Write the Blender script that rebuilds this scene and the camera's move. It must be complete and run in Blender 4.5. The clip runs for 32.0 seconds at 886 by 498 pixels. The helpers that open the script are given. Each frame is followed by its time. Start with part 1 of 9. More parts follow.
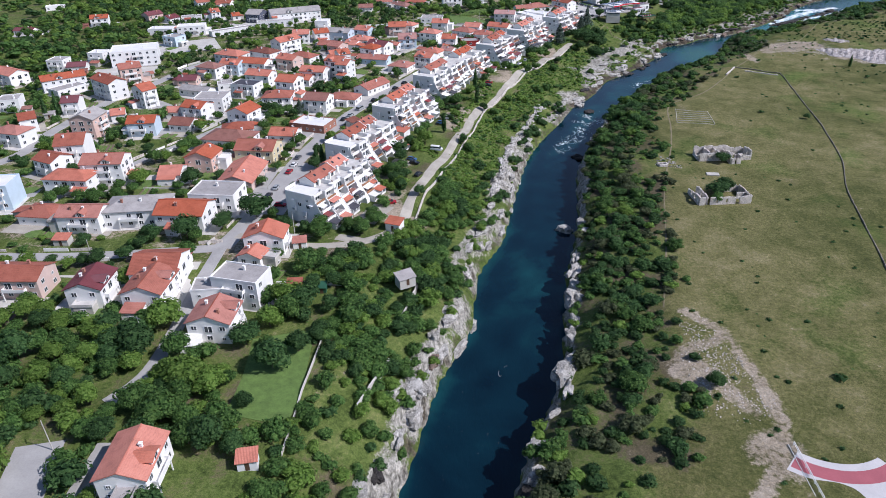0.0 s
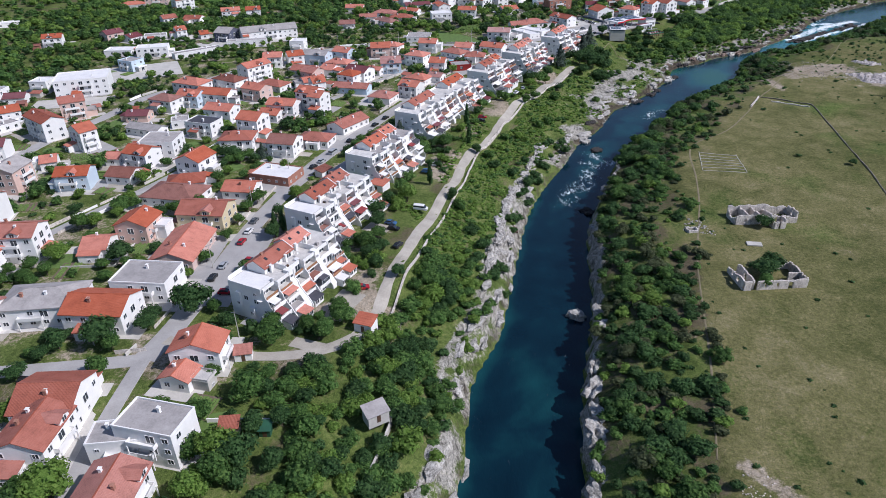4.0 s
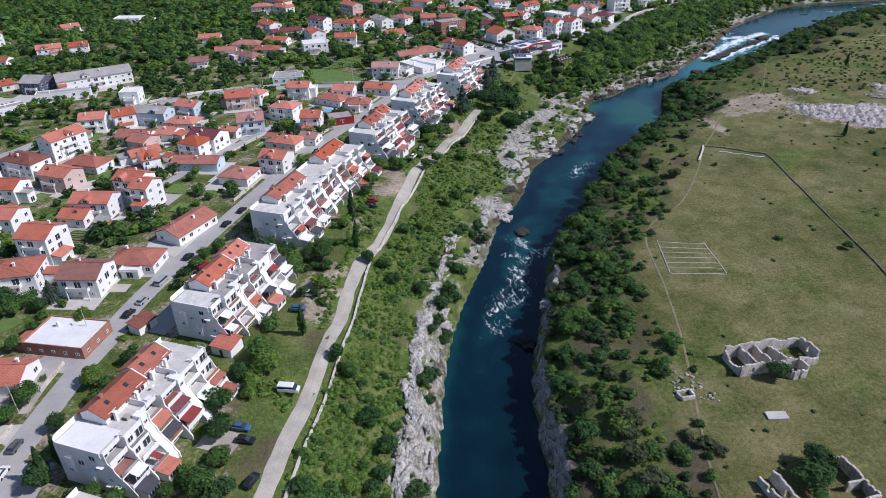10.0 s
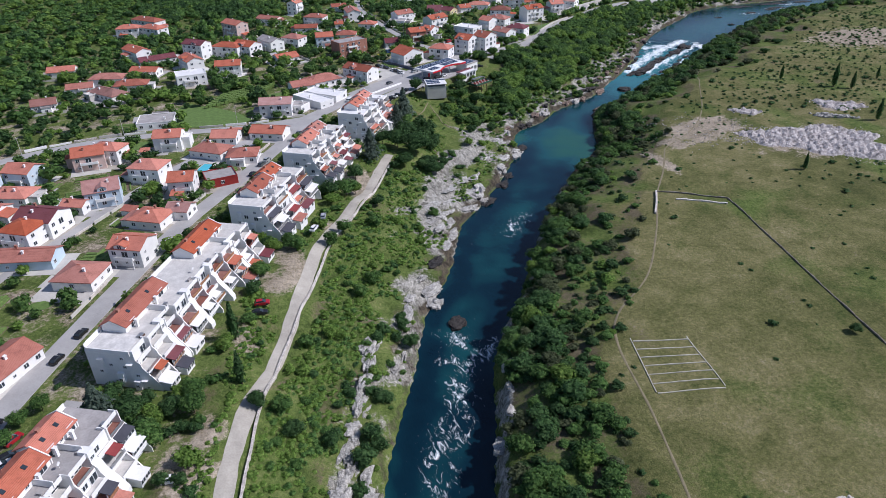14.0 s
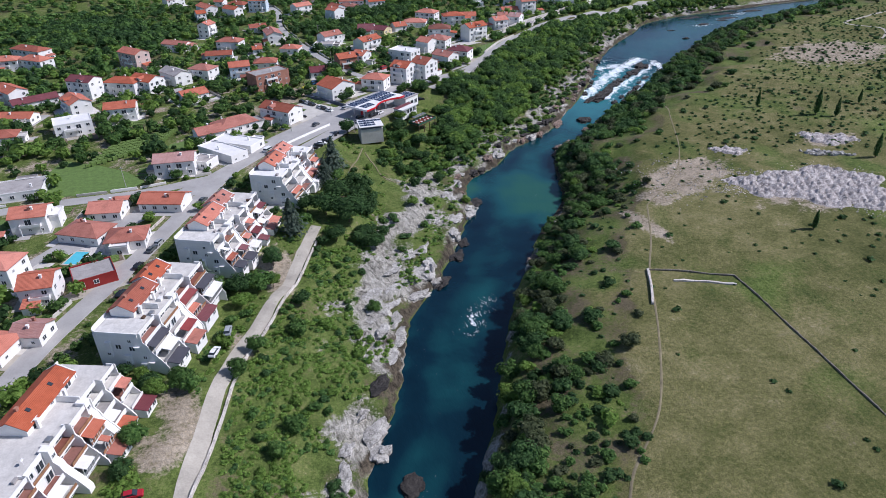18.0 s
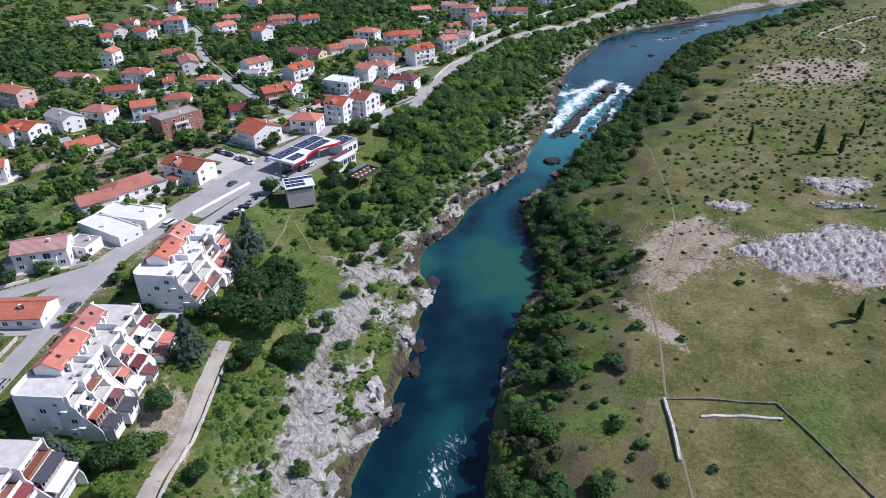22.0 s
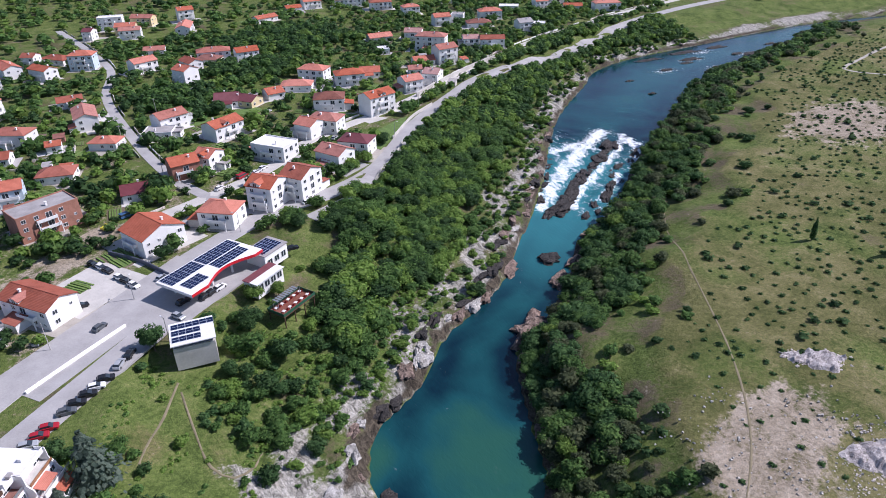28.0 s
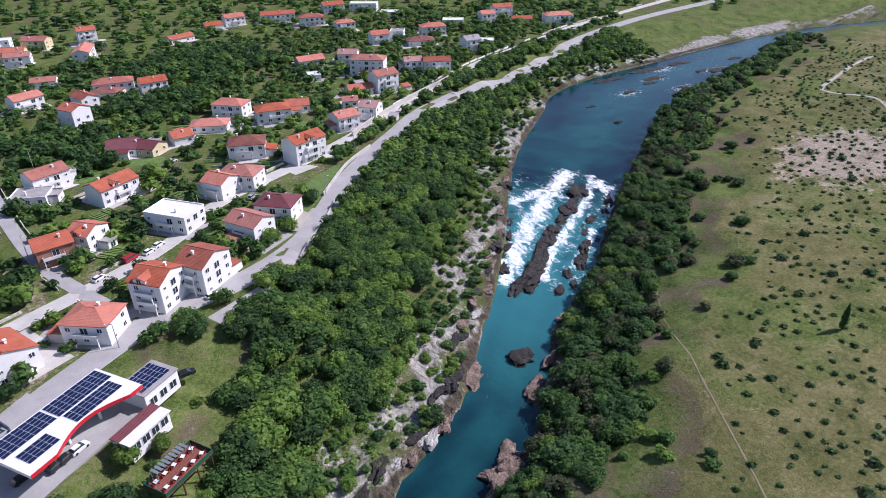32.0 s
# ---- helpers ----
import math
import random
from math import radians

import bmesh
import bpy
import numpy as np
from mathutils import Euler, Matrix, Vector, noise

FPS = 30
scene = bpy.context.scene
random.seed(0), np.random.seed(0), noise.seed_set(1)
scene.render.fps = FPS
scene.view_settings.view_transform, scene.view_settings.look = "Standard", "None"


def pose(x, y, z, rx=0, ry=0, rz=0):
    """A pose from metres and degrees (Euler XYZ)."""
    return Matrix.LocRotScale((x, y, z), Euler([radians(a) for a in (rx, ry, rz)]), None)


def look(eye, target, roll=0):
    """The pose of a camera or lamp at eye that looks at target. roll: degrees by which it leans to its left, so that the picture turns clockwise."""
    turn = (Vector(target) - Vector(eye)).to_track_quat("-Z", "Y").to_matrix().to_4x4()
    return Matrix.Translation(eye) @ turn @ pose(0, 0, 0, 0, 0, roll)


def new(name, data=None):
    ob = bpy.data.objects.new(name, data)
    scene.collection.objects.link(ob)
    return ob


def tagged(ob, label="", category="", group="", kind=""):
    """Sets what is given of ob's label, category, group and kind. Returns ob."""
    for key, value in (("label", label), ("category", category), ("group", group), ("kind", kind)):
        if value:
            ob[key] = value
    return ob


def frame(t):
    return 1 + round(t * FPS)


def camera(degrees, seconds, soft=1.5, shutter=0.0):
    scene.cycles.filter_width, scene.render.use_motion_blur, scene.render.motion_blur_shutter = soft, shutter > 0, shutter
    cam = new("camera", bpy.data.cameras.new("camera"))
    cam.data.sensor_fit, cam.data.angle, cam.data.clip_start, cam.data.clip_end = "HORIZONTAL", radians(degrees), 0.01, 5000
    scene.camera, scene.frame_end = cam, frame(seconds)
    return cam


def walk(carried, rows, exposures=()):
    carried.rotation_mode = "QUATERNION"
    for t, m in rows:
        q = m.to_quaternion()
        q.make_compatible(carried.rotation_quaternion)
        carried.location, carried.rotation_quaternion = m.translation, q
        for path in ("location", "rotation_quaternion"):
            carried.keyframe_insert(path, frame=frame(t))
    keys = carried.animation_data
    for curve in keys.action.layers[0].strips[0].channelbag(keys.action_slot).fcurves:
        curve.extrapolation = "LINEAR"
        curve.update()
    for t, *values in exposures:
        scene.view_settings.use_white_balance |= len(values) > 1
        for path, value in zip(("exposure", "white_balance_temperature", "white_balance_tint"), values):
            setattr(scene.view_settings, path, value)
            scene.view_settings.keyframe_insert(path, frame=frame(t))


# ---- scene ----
cam = camera(67.3, 32.0, soft=0.35)
METRES, EYE, TILT, LEAN, TURN = 464.0, 106.0, 2.28, 2.02, 0.0
ROWS = [
    (0.0, 0.0, 0.0, 0.0, 0.71, -32.5, -1.11),
    (0.5, 0.0006, 0.0127, -0.0005, 0.67, -32.49, -1.09),
    (1.0, 0.0011, 0.026, -0.0008, 0.63, -32.49, -1.09),
    (1.5, 0.0016, 0.0399, -0.0013, 0.59, -32.46, -1.08),
    (2.0, 0.0024, 0.0542, -0.0017, 0.57, -32.43, -1.06),
    (2.5, 0.003, 0.0689, -0.0019, 0.54, -32.41, -1.06),
    (3.0, 0.0037, 0.0838, -0.0022, 0.5, -32.38, -1.06),
    (3.5, 0.0043, 0.0991, -0.0024, 0.48, -32.37, -1.06),
    (5.5, 0.0066, 0.1617, -0.0039, -3.5, -32.31, -1.32),
    (6.0, 0.0079, 0.1778, -0.0042, -4.62, -32.29, -1.37),
    (6.5, 0.009, 0.1939, -0.0046, -5.68, -32.27, -1.41),
    (7.0, 0.0104, 0.21, -0.0047, -6.42, -32.27, -1.44),
    (7.5, 0.012, 0.2261, -0.0053, -6.89, -32.24, -1.44),
    (8.0, 0.0137, 0.2421, -0.0056, -7.28, -32.25, -1.44),
    (8.5, 0.0157, 0.2582, -0.0061, -7.59, -32.25, -1.44),
    (9.0, 0.0178, 0.2742, -0.0067, -7.93, -32.24, -1.42),
    (9.5, 0.0202, 0.2902, -0.0073, -8.59, -32.22, -1.43),
    (10.0, 0.0227, 0.3062, -0.0078, -9.4, -32.21, -1.43),
    (10.5, 0.0253, 0.3223, -0.0084, -10.05, -32.2, -1.44),
    (11.0, 0.0282, 0.3382, -0.0089, -10.66, -32.18, -1.43),
    (11.5, 0.0311, 0.3542, -0.0095, -11.28, -32.19, -1.44),
    (12.0, 0.0345, 0.3701, -0.0101, -12.26, -32.17, -1.46),
    (12.5, 0.0381, 0.386, -0.0108, -13.59, -32.14, -1.5),
    (13.0, 0.0415, 0.4019, -0.0112, -15.01, -32.13, -1.56),
    (13.5, 0.0454, 0.4176, -0.0117, -16.33, -32.12, -1.59),
    (14.0, 0.0498, 0.4334, -0.0123, -17.58, -32.1, -1.61),
    (14.5, 0.0542, 0.4489, -0.0128, -18.7, -32.07, -1.64),
    (16.5, 0.0743, 0.5101, -0.0149, -21.71, -31.86, -1.73),
    (17.0, 0.08, 0.5251, -0.0152, -22.15, -31.84, -1.74),
    (17.5, 0.0857, 0.5401, -0.0159, -22.59, -31.79, -1.75),
    (18.0, 0.0918, 0.5549, -0.0165, -23.02, -31.75, -1.75),
    (18.5, 0.0983, 0.5699, -0.0169, -23.44, -31.75, -1.75),
    (19.0, 0.1047, 0.5845, -0.0177, -23.85, -31.7, -1.75),
    (19.5, 0.1114, 0.5991, -0.0182, -24.51, -31.69, -1.77),
    (20.0, 0.1183, 0.6138, -0.0186, -25.24, -31.67, -1.78),
    (20.5, 0.1252, 0.6283, -0.0192, -25.95, -31.62, -1.81),
    (21.0, 0.1323, 0.6427, -0.0196, -26.65, -31.57, -1.82),
    (21.5, 0.1395, 0.657, -0.0201, -27.2, -31.53, -1.82),
    (22.0, 0.1468, 0.6712, -0.0206, -27.6, -31.48, -1.83),
    (22.5, 0.1543, 0.6853, -0.021, -27.95, -31.46, -1.82),
    (23.0, 0.162, 0.6993, -0.0215, -28.19, -31.43, -1.82),
    (23.5, 0.1698, 0.7133, -0.0218, -28.3, -31.43, -1.81),
    (24.0, 0.1777, 0.7273, -0.0222, -28.41, -31.39, -1.8),
    (24.5, 0.1855, 0.7411, -0.0225, -28.49, -31.37, -1.81),
    (25.0, 0.1933, 0.7547, -0.0227, -28.48, -31.35, -1.81),
    (25.5, 0.201, 0.768, -0.0228, -28.45, -31.32, -1.82),
    (27.5, 0.2321, 0.8191, -0.0243, -29.6, -31.19, -1.96),
    (28.0, 0.2399, 0.8319, -0.0246, -30.25, -31.15, -1.97),
    (28.5, 0.2479, 0.8446, -0.0247, -30.86, -31.11, -2.0),
    (29.0, 0.2557, 0.8573, -0.0247, -31.5, -31.09, -2.03),
    (29.5, 0.2637, 0.8698, -0.025, -32.1, -31.03, -2.06),
    (30.0, 0.2717, 0.8822, -0.0253, -32.69, -31.0, -2.08),
    (30.5, 0.28, 0.8946, -0.0257, -33.28, -30.98, -2.11),
    (31.0, 0.2882, 0.907, -0.0258, -33.87, -30.97, -2.15),
    (31.5, 0.2967, 0.9192, -0.0261, -34.43, -30.96, -2.18),
    (32.0, 0.3053, 0.9315, -0.0264, -35.03, -30.93, -2.19),
]
walk(cam, [(t, pose(0, 0, EYE, TILT, LEAN, TURN) @ pose(METRES * x, METRES * y, METRES * z, 90 + pitch, roll, yaw)) for t, x, y, z, yaw, pitch, roll in ROWS],
     exposures=((0.0, 0.01, 5980, 18), (6.0, -0.16, 5980, 18), (14.0, -0.12, 5980, 18), (20.0, 0.0, 5960, 19), (28.0, 0.20, 6000, 24), (32.0, 0.17, 6000, 26)))

# ---- light ----
SUN_DIR = Vector((0.947, -0.322, 0.0)).normalized()
SUN_ELEV = radians(46)
world = bpy.data.worlds.new("sky")
scene.world = world
world.use_nodes = True
wn = world.node_tree
sky = wn.nodes.new("ShaderNodeTexSky")
sky.sky_type = "NISHITA"
sky.sun_disc = False
sky.ozone_density = 2.2
sky.dust_density = 0.5
sky.sun_elevation = SUN_ELEV
sky.sun_rotation = math.atan2(SUN_DIR.x, SUN_DIR.y)
wn.links.new(sky.outputs[0], wn.nodes["Background"].inputs[0])
wn.nodes["Background"].inputs[1].default_value = 0.10
sun = new("sun", bpy.data.lights.new("sun", "SUN"))
sun.data.energy = 4.7
sun.data.angle = radians(0.5)
sun.data.color = (1.0, 0.965, 0.91)
to_sun = Vector((SUN_DIR.x * math.cos(SUN_ELEV), SUN_DIR.y * math.cos(SUN_ELEV), math.sin(SUN_ELEV)))
sun.matrix_world = look((0, 0, 300), Vector((0, 0, 300)) - to_sun)
scene.view_settings.exposure = 0.0

WATER_LOW, WATER_HIGH = -14.0, -11.0


# ---- materials ----
def material(name):
    m = bpy.data.materials.new(name)
    m.use_nodes = True
    return m, m.node_tree, m.node_tree.nodes["Principled BSDF"]


def node(tree, kind, **values):
    n = tree.nodes.new(kind)
    for key, v in values.items():
        n.inputs[key.replace("_", " ")].default_value = v
    return n


def ramp(tree, fac, stops):
    n = tree.nodes.new("ShaderNodeValToRGB")
    els = n.color_ramp.elements
    while len(els) < len(stops):
        els.new(0.5)
    for e, (p, c) in zip(els, stops):
        e.position = p
        e.color = (*c, 1)
    tree.links.new(fac, n.inputs[0])
    return n.outputs[0]


def mix(tree, fac, a, b, blend="MIX"):
    n = tree.nodes.new("ShaderNodeMix")
    n.data_type = "RGBA"
    n.blend_type = blend
    for sock, v in ((n.inputs[0], fac), (n.inputs[6], a), (n.inputs[7], b)):
        if isinstance(v, (int, float)):
            sock.default_value = v
        elif isinstance(v, tuple):
            sock.default_value = (*v, 1)
        else:
            tree.links.new(v, sock)
    return n.outputs[2]


def maths(tree, op, a, b=0.0, clamp=False):
    n = tree.nodes.new("ShaderNodeMath")
    n.operation = op
    n.use_clamp = clamp
    for sock, v in zip(n.inputs, (a, b)):
        if isinstance(v, (int, float)):
            sock.default_value = v
        else:
            tree.links.new(v, sock)
    return n.outputs[0]


def noise_tex(tree, scale, detail=4.0, rough=0.55, coords=None, dist=0.0):
    n = node(tree, "ShaderNodeTexNoise", Scale=scale, Detail=detail, Roughness=rough, Distortion=dist)
    if coords is not None:
        tree.links.new(coords, n.inputs["Vector"])
    return n.outputs["Fac"]


def position(tree):
    return tree.nodes.new("ShaderNodeNewGeometry").outputs["Position"]


def bump(tree, bsdf, height, strength=0.4, distance=0.1):
    b = node(tree, "ShaderNodeBump", Strength=strength, Distance=distance)
    tree.links.new(height, b.inputs["Height"])
    tree.links.new(b.outputs[0], bsdf.inputs["Normal"])


def plain(name, colour, rough=0.7, metal=0.0, vary=0.12, scale=0.6, fine=6.0, relief=0.0, per_object=0.0):
    """Worn single-colour surface: stains at two scales, some variation from thing to thing."""
    m, t, b = material(name)
    pos = position(t)
    n1 = noise_tex(t, scale, 4, 0.6, pos)
    n2 = noise_tex(t, fine, 3, 0.6, pos)
    f = maths(t, "ADD", maths(t, "MULTIPLY", n1, 0.65), maths(t, "MULTIPLY", n2, 0.35))
    dark = tuple(c * (1 - 2.2 * vary) for c in colour)
    light = tuple(min(1, c * (1 + 1.6 * vary)) for c in colour)
    col = ramp(t, f, [(0.3, dark), (0.7, light)])
    if per_object:
        info = t.nodes.new("ShaderNodeObjectInfo")
        hsv = node(t, "ShaderNodeHueSaturation")
        t.links.new(col, hsv.inputs["Color"])
        t.links.new(maths(t, "ADD", maths(t, "MULTIPLY", info.outputs["Random"], per_object), 1 - per_object / 2), hsv.inputs["Value"])
        t.links.new(maths(t, "ADD", maths(t, "MULTIPLY", info.outputs["Random"], 0.3), 0.85), hsv.inputs["Saturation"])
        col = hsv.outputs[0]
    t.links.new(col, b.inputs["Base Color"])
    b.inputs["Roughness"].default_value = rough
    b.inputs["Metallic"].default_value = metal
    if relief:
        bump(t, b, n2, relief, 0.05)
    return m


def tiled_roof(name, colour, vary=0.16):
    """Clay tiles: courses across the slope, weathered patches and pale, bleached tiles."""
    m, t, b = material(name)
    tc = t.nodes.new("ShaderNodeTexCoord")
    sep = t.nodes.new("ShaderNodeSeparateXYZ")
    t.links.new(tc.outputs["Object"], sep.inputs[0])
    pos = position(t)
    n1 = noise_tex(t, 0.35, 5, 0.65, pos)
    n2 = noise_tex(t, 3.0, 3, 0.7, pos)
    rows = maths(t, "SINE", maths(t, "MULTIPLY", sep.outputs["X"], 21.0))
    courses = maths(t, "SINE", maths(t, "MULTIPLY", sep.outputs["Z"], 40.0))
    f = maths(t, "ADD", maths(t, "MULTIPLY", n1, 0.6), maths(t, "MULTIPLY", n2, 0.4))
    dark = tuple(c * (1 - 2.4 * vary) for c in colour)
    pale = (min(1, colour[0] * 1.15), colour[1] * 1.35, colour[2] * 1.5)
    col = ramp(t, f, [(0.3, dark), (0.5, colour), (0.72, pale)])
    info = t.nodes.new("ShaderNodeObjectInfo")
    hsv = node(t, "ShaderNodeHueSaturation")
    t.links.new(col, hsv.inputs["Color"])
    t.links.new(maths(t, "ADD", maths(t, "MULTIPLY", info.outputs["Random"], 0.35), 0.82), hsv.inputs["Value"])
    t.links.new(maths(t, "SUBTRACT", 1.08, maths(t, "MULTIPLY", info.outputs["Random"], 0.25)), hsv.inputs["Saturation"])
    t.links.new(hsv.outputs[0], b.inputs["Base Color"])
    b.inputs["Roughness"].default_value = 0.8
    bump(t, b, maths(t, "ADD", maths(t, "MULTIPLY", rows, 0.6), maths(t, "MULTIPLY", courses, 0.4)), 0.5, 0.06)
    return m


def foliage(name, dark, mid, light):
    m, t, b = material(name)
    geo = t.nodes.new("ShaderNodeNewGeometry")
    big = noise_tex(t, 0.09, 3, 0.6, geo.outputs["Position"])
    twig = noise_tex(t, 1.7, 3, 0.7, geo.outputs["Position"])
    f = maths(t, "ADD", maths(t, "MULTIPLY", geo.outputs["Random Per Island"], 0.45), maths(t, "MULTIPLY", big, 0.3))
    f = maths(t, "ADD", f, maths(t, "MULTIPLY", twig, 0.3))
    # fine leaf grain; its dark end also paints shaded gaps between leaves
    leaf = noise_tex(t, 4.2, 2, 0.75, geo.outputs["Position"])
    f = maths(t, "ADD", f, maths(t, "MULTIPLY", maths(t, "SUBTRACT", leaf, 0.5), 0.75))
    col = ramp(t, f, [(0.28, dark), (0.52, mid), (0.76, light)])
    info = t.nodes.new("ShaderNodeObjectInfo")
    hsv = node(t, "ShaderNodeHueSaturation")
    t.links.new(col, hsv.inputs["Color"])
    t.links.new(maths(t, "ADD", maths(t, "MULTIPLY", info.outputs["Random"], 0.3), 0.85), hsv.inputs["Value"])
    t.links.new(hsv.outputs[0], b.inputs["Base Color"])
    b.inputs["Roughness"].default_value = 0.7
    b.inputs["Specular IOR Level"].default_value = 0.2
    bump(t, b, noise_tex(t, 2.6, 3, 0.7, geo.outputs["Position"]), 1.0, 0.35)
    thin = t.nodes.new("ShaderNodeBsdfTranslucent")
    t.links.new(hsv.outputs[0], thin.inputs["Color"])
    both = t.nodes.new("ShaderNodeMixShader")
    both.inputs[0].default_value = 0.45
    t.links.new(b.outputs[0], both.inputs[1])
    t.links.new(thin.outputs[0], both.inputs[2])
    t.links.new(both.outputs[0], t.nodes["Material Output"].inputs["Surface"])
    return m


def rock_material(name, pale, dark, stain):
    m, t, b = material(name)
    pos = position(t)
    n1 = noise_tex(t, 0.35, 6, 0.65, pos, 0.6)
    mp = node(t, "ShaderNodeMapping", Scale=(1.0, 1.0, 0.35))
    t.links.new(pos, mp.inputs[0])
    n2 = noise_tex(t, 1.8, 5, 0.7, mp.outputs[0], 1.2)
    f = maths(t, "ADD", maths(t, "MULTIPLY", n1, 0.45), maths(t, "MULTIPLY", n2, 0.6))
    col = ramp(t, f, [(0.36, dark), (0.5, stain), (0.62, pale)])
    t.links.new(col, b.inputs["Base Color"])
    b.inputs["Roughness"].default_value = 0.9
    bump(t, b, n2, 0.9, 0.5)
    return m


def ground_material():
    m, t, b = material("ground_cover")
    pos = position(t)
    big = noise_tex(t, 0.018, 5, 0.6, pos)
    mid = noise_tex(t, 0.11, 5, 0.65, pos, 0.4)
    fine = noise_tex(t, 0.9, 5, 0.75, pos)
    spec = noise_tex(t, 3.5, 3, 0.8, pos)
    f = maths(t, "ADD", maths(t, "MULTIPLY", mid, 0.5), maths(t, "MULTIPLY", fine, 0.5))
    lush = ramp(t, f, [(0.36, (0.042, 0.066, 0.018)), (0.5, (0.108, 0.150, 0.040)), (0.64, (0.200, 0.215, 0.084))])
    g = maths(t, "ADD", maths(t, "MULTIPLY", big, 0.35), maths(t, "MULTIPLY", f, 0.65))
    dry = ramp(t, g, [(0.38, (0.060, 0.070, 0.024)), (0.46, (0.104, 0.112, 0.040)), (0.53, (0.168, 0.160, 0.070)), (0.62, (0.255, 0.228, 0.125))])
    bare = ramp(t, f, [(0.38, (0.18, 0.148, 0.10)), (0.6, (0.43, 0.37, 0.305))])
    mp = node(t, "ShaderNodeMapping", Scale=(1.0, 0.45, 0.6))
    mp.inputs["Rotation"].default_value = (0, 0, 0.5)
    t.links.new(pos, mp.inputs[0])
    rn = noise_tex(t, 0.62, 9, 0.78, mp.outputs[0], 1.2)
    rock = ramp(t, rn, [(0.36, (0.06, 0.055, 0.05)), (0.47, (0.25, 0.24, 0.215)), (0.62, (0.52, 0.50, 0.465))])
    dirt = ramp(t, f, [(0.35, (0.070, 0.060, 0.036)), (0.65, (0.155, 0.132, 0.088))])

    def mask(name, lo, hi, wobble):
        a = t.nodes.new("ShaderNodeAttribute")
        a.attribute_name = name
        s = maths(t, "ADD", a.outputs["Fac"], maths(t, "MULTIPLY", maths(t, "SUBTRACT", f, 0.5), wobble))
        r = t.nodes.new("ShaderNodeMapRange")
        r.inputs[1].default_value, r.inputs[2].default_value = lo, hi
        t.links.new(s, r.inputs[0])
        return r.outputs[0]

    col = mix(t, mask("dry", 0.35, 0.65, 1.2), lush, dry)
    col = mix(t, mask("dirt", 0.4, 0.7, 2.0), col, dirt)
    col = mix(t, mask("bare", 0.4, 0.8, 3.4), col, bare)
    col = mix(t, mask("rock", 0.45, 0.58, 1.6), col, rock)
    col = mix(t, mask("wet", 0.35, 0.7, 1.4), col, ramp(t, rn, [(0.38, (0.018, 0.016, 0.013)), (0.6, (0.120, 0.100, 0.076))]))
    tuft = noise_tex(t, 1.25, 4, 0.7, pos, 0.8)
    col = mix(t, 0.42, col, ramp(t, tuft, [(0.36, (0.55, 0.58, 0.52)), (0.5, (1.0, 1.0, 1.0)), (0.64, (1.4, 1.34, 1.2))]), "MULTIPLY")
    col = mix(t, 0.45, col, ramp(t, spec, [(0.36, (0.25, 0.27, 0.25)), (0.6, (1.25, 1.22, 1.15))]), "MULTIPLY")
    t.links.new(col, b.inputs["Base Color"])
    b.inputs["Roughness"].default_value = 0.95
    b.inputs["Specular IOR Level"].default_value = 0.1
    bump(t, b, maths(t, "ADD", fine, rn), 0.6, 0.5)
    return m


def water_material():
    m, t, b = material("river_water")
    pos = position(t)

    def attr(name):
        a = t.nodes.new("ShaderNodeAttribute")
        a.attribute_name = name
        return a.outputs["Fac"]

    big = noise_tex(t, 0.03, 4, 0.6, pos, 0.5)
    tone = maths(t, "ADD", attr("shallow"), maths(t, "MULTIPLY", maths(t, "SUBTRACT", big, 0.5), 0.9))
    deep = ramp(t, tone, [(0.0, (0.0009, 0.006, 0.014)), (0.35, (0.0024, 0.018, 0.030)), (0.7, (0.008, 0.062, 0.070)), (1.0, (0.018, 0.085, 0.062))])
    mp = node(t, "ShaderNodeMapping", Scale=(1.0, 0.45, 1.0))
    mp.inputs["Rotation"].default_value = (0, 0, -0.75)
    t.links.new(pos, mp.inputs[0])
    fn = noise_tex(t, 0.55, 8, 0.72, mp.outputs[0], 1.6)
    foam = maths(t, "ADD", attr("foam"), maths(t, "MULTIPLY", maths(t, "SUBTRACT", fn, 0.5), 2.6))
    r = t.nodes.new("ShaderNodeMapRange")
    r.inputs[1].default_value, r.inputs[2].default_value = 0.45, 0.85
    t.links.new(foam, r.inputs[0])
    milk = maths(t, "MULTIPLY", attr("milky"), 0.85, True)
    col = mix(t, milk, deep, (0.05, 0.27, 0.30))
    col = mix(t, r.outputs[0], col, (0.82, 0.87, 0.9))
    t.links.new(col, b.inputs["Base Color"])
    t.links.new(maths(t, "ADD", maths(t, "MULTIPLY", r.outputs[0], 0.6), 0.12), b.inputs["Roughness"])
    b.inputs["Specular IOR Level"].default_value = 0.25
    rip = noise_tex(t, 0.8, 5, 0.6, mp.outputs[0], 0.5)
    bump(t, b, maths(t, "ADD", rip, maths(t, "MULTIPLY", r.outputs[0], 0.8)), 0.35, 0.25)
    return m


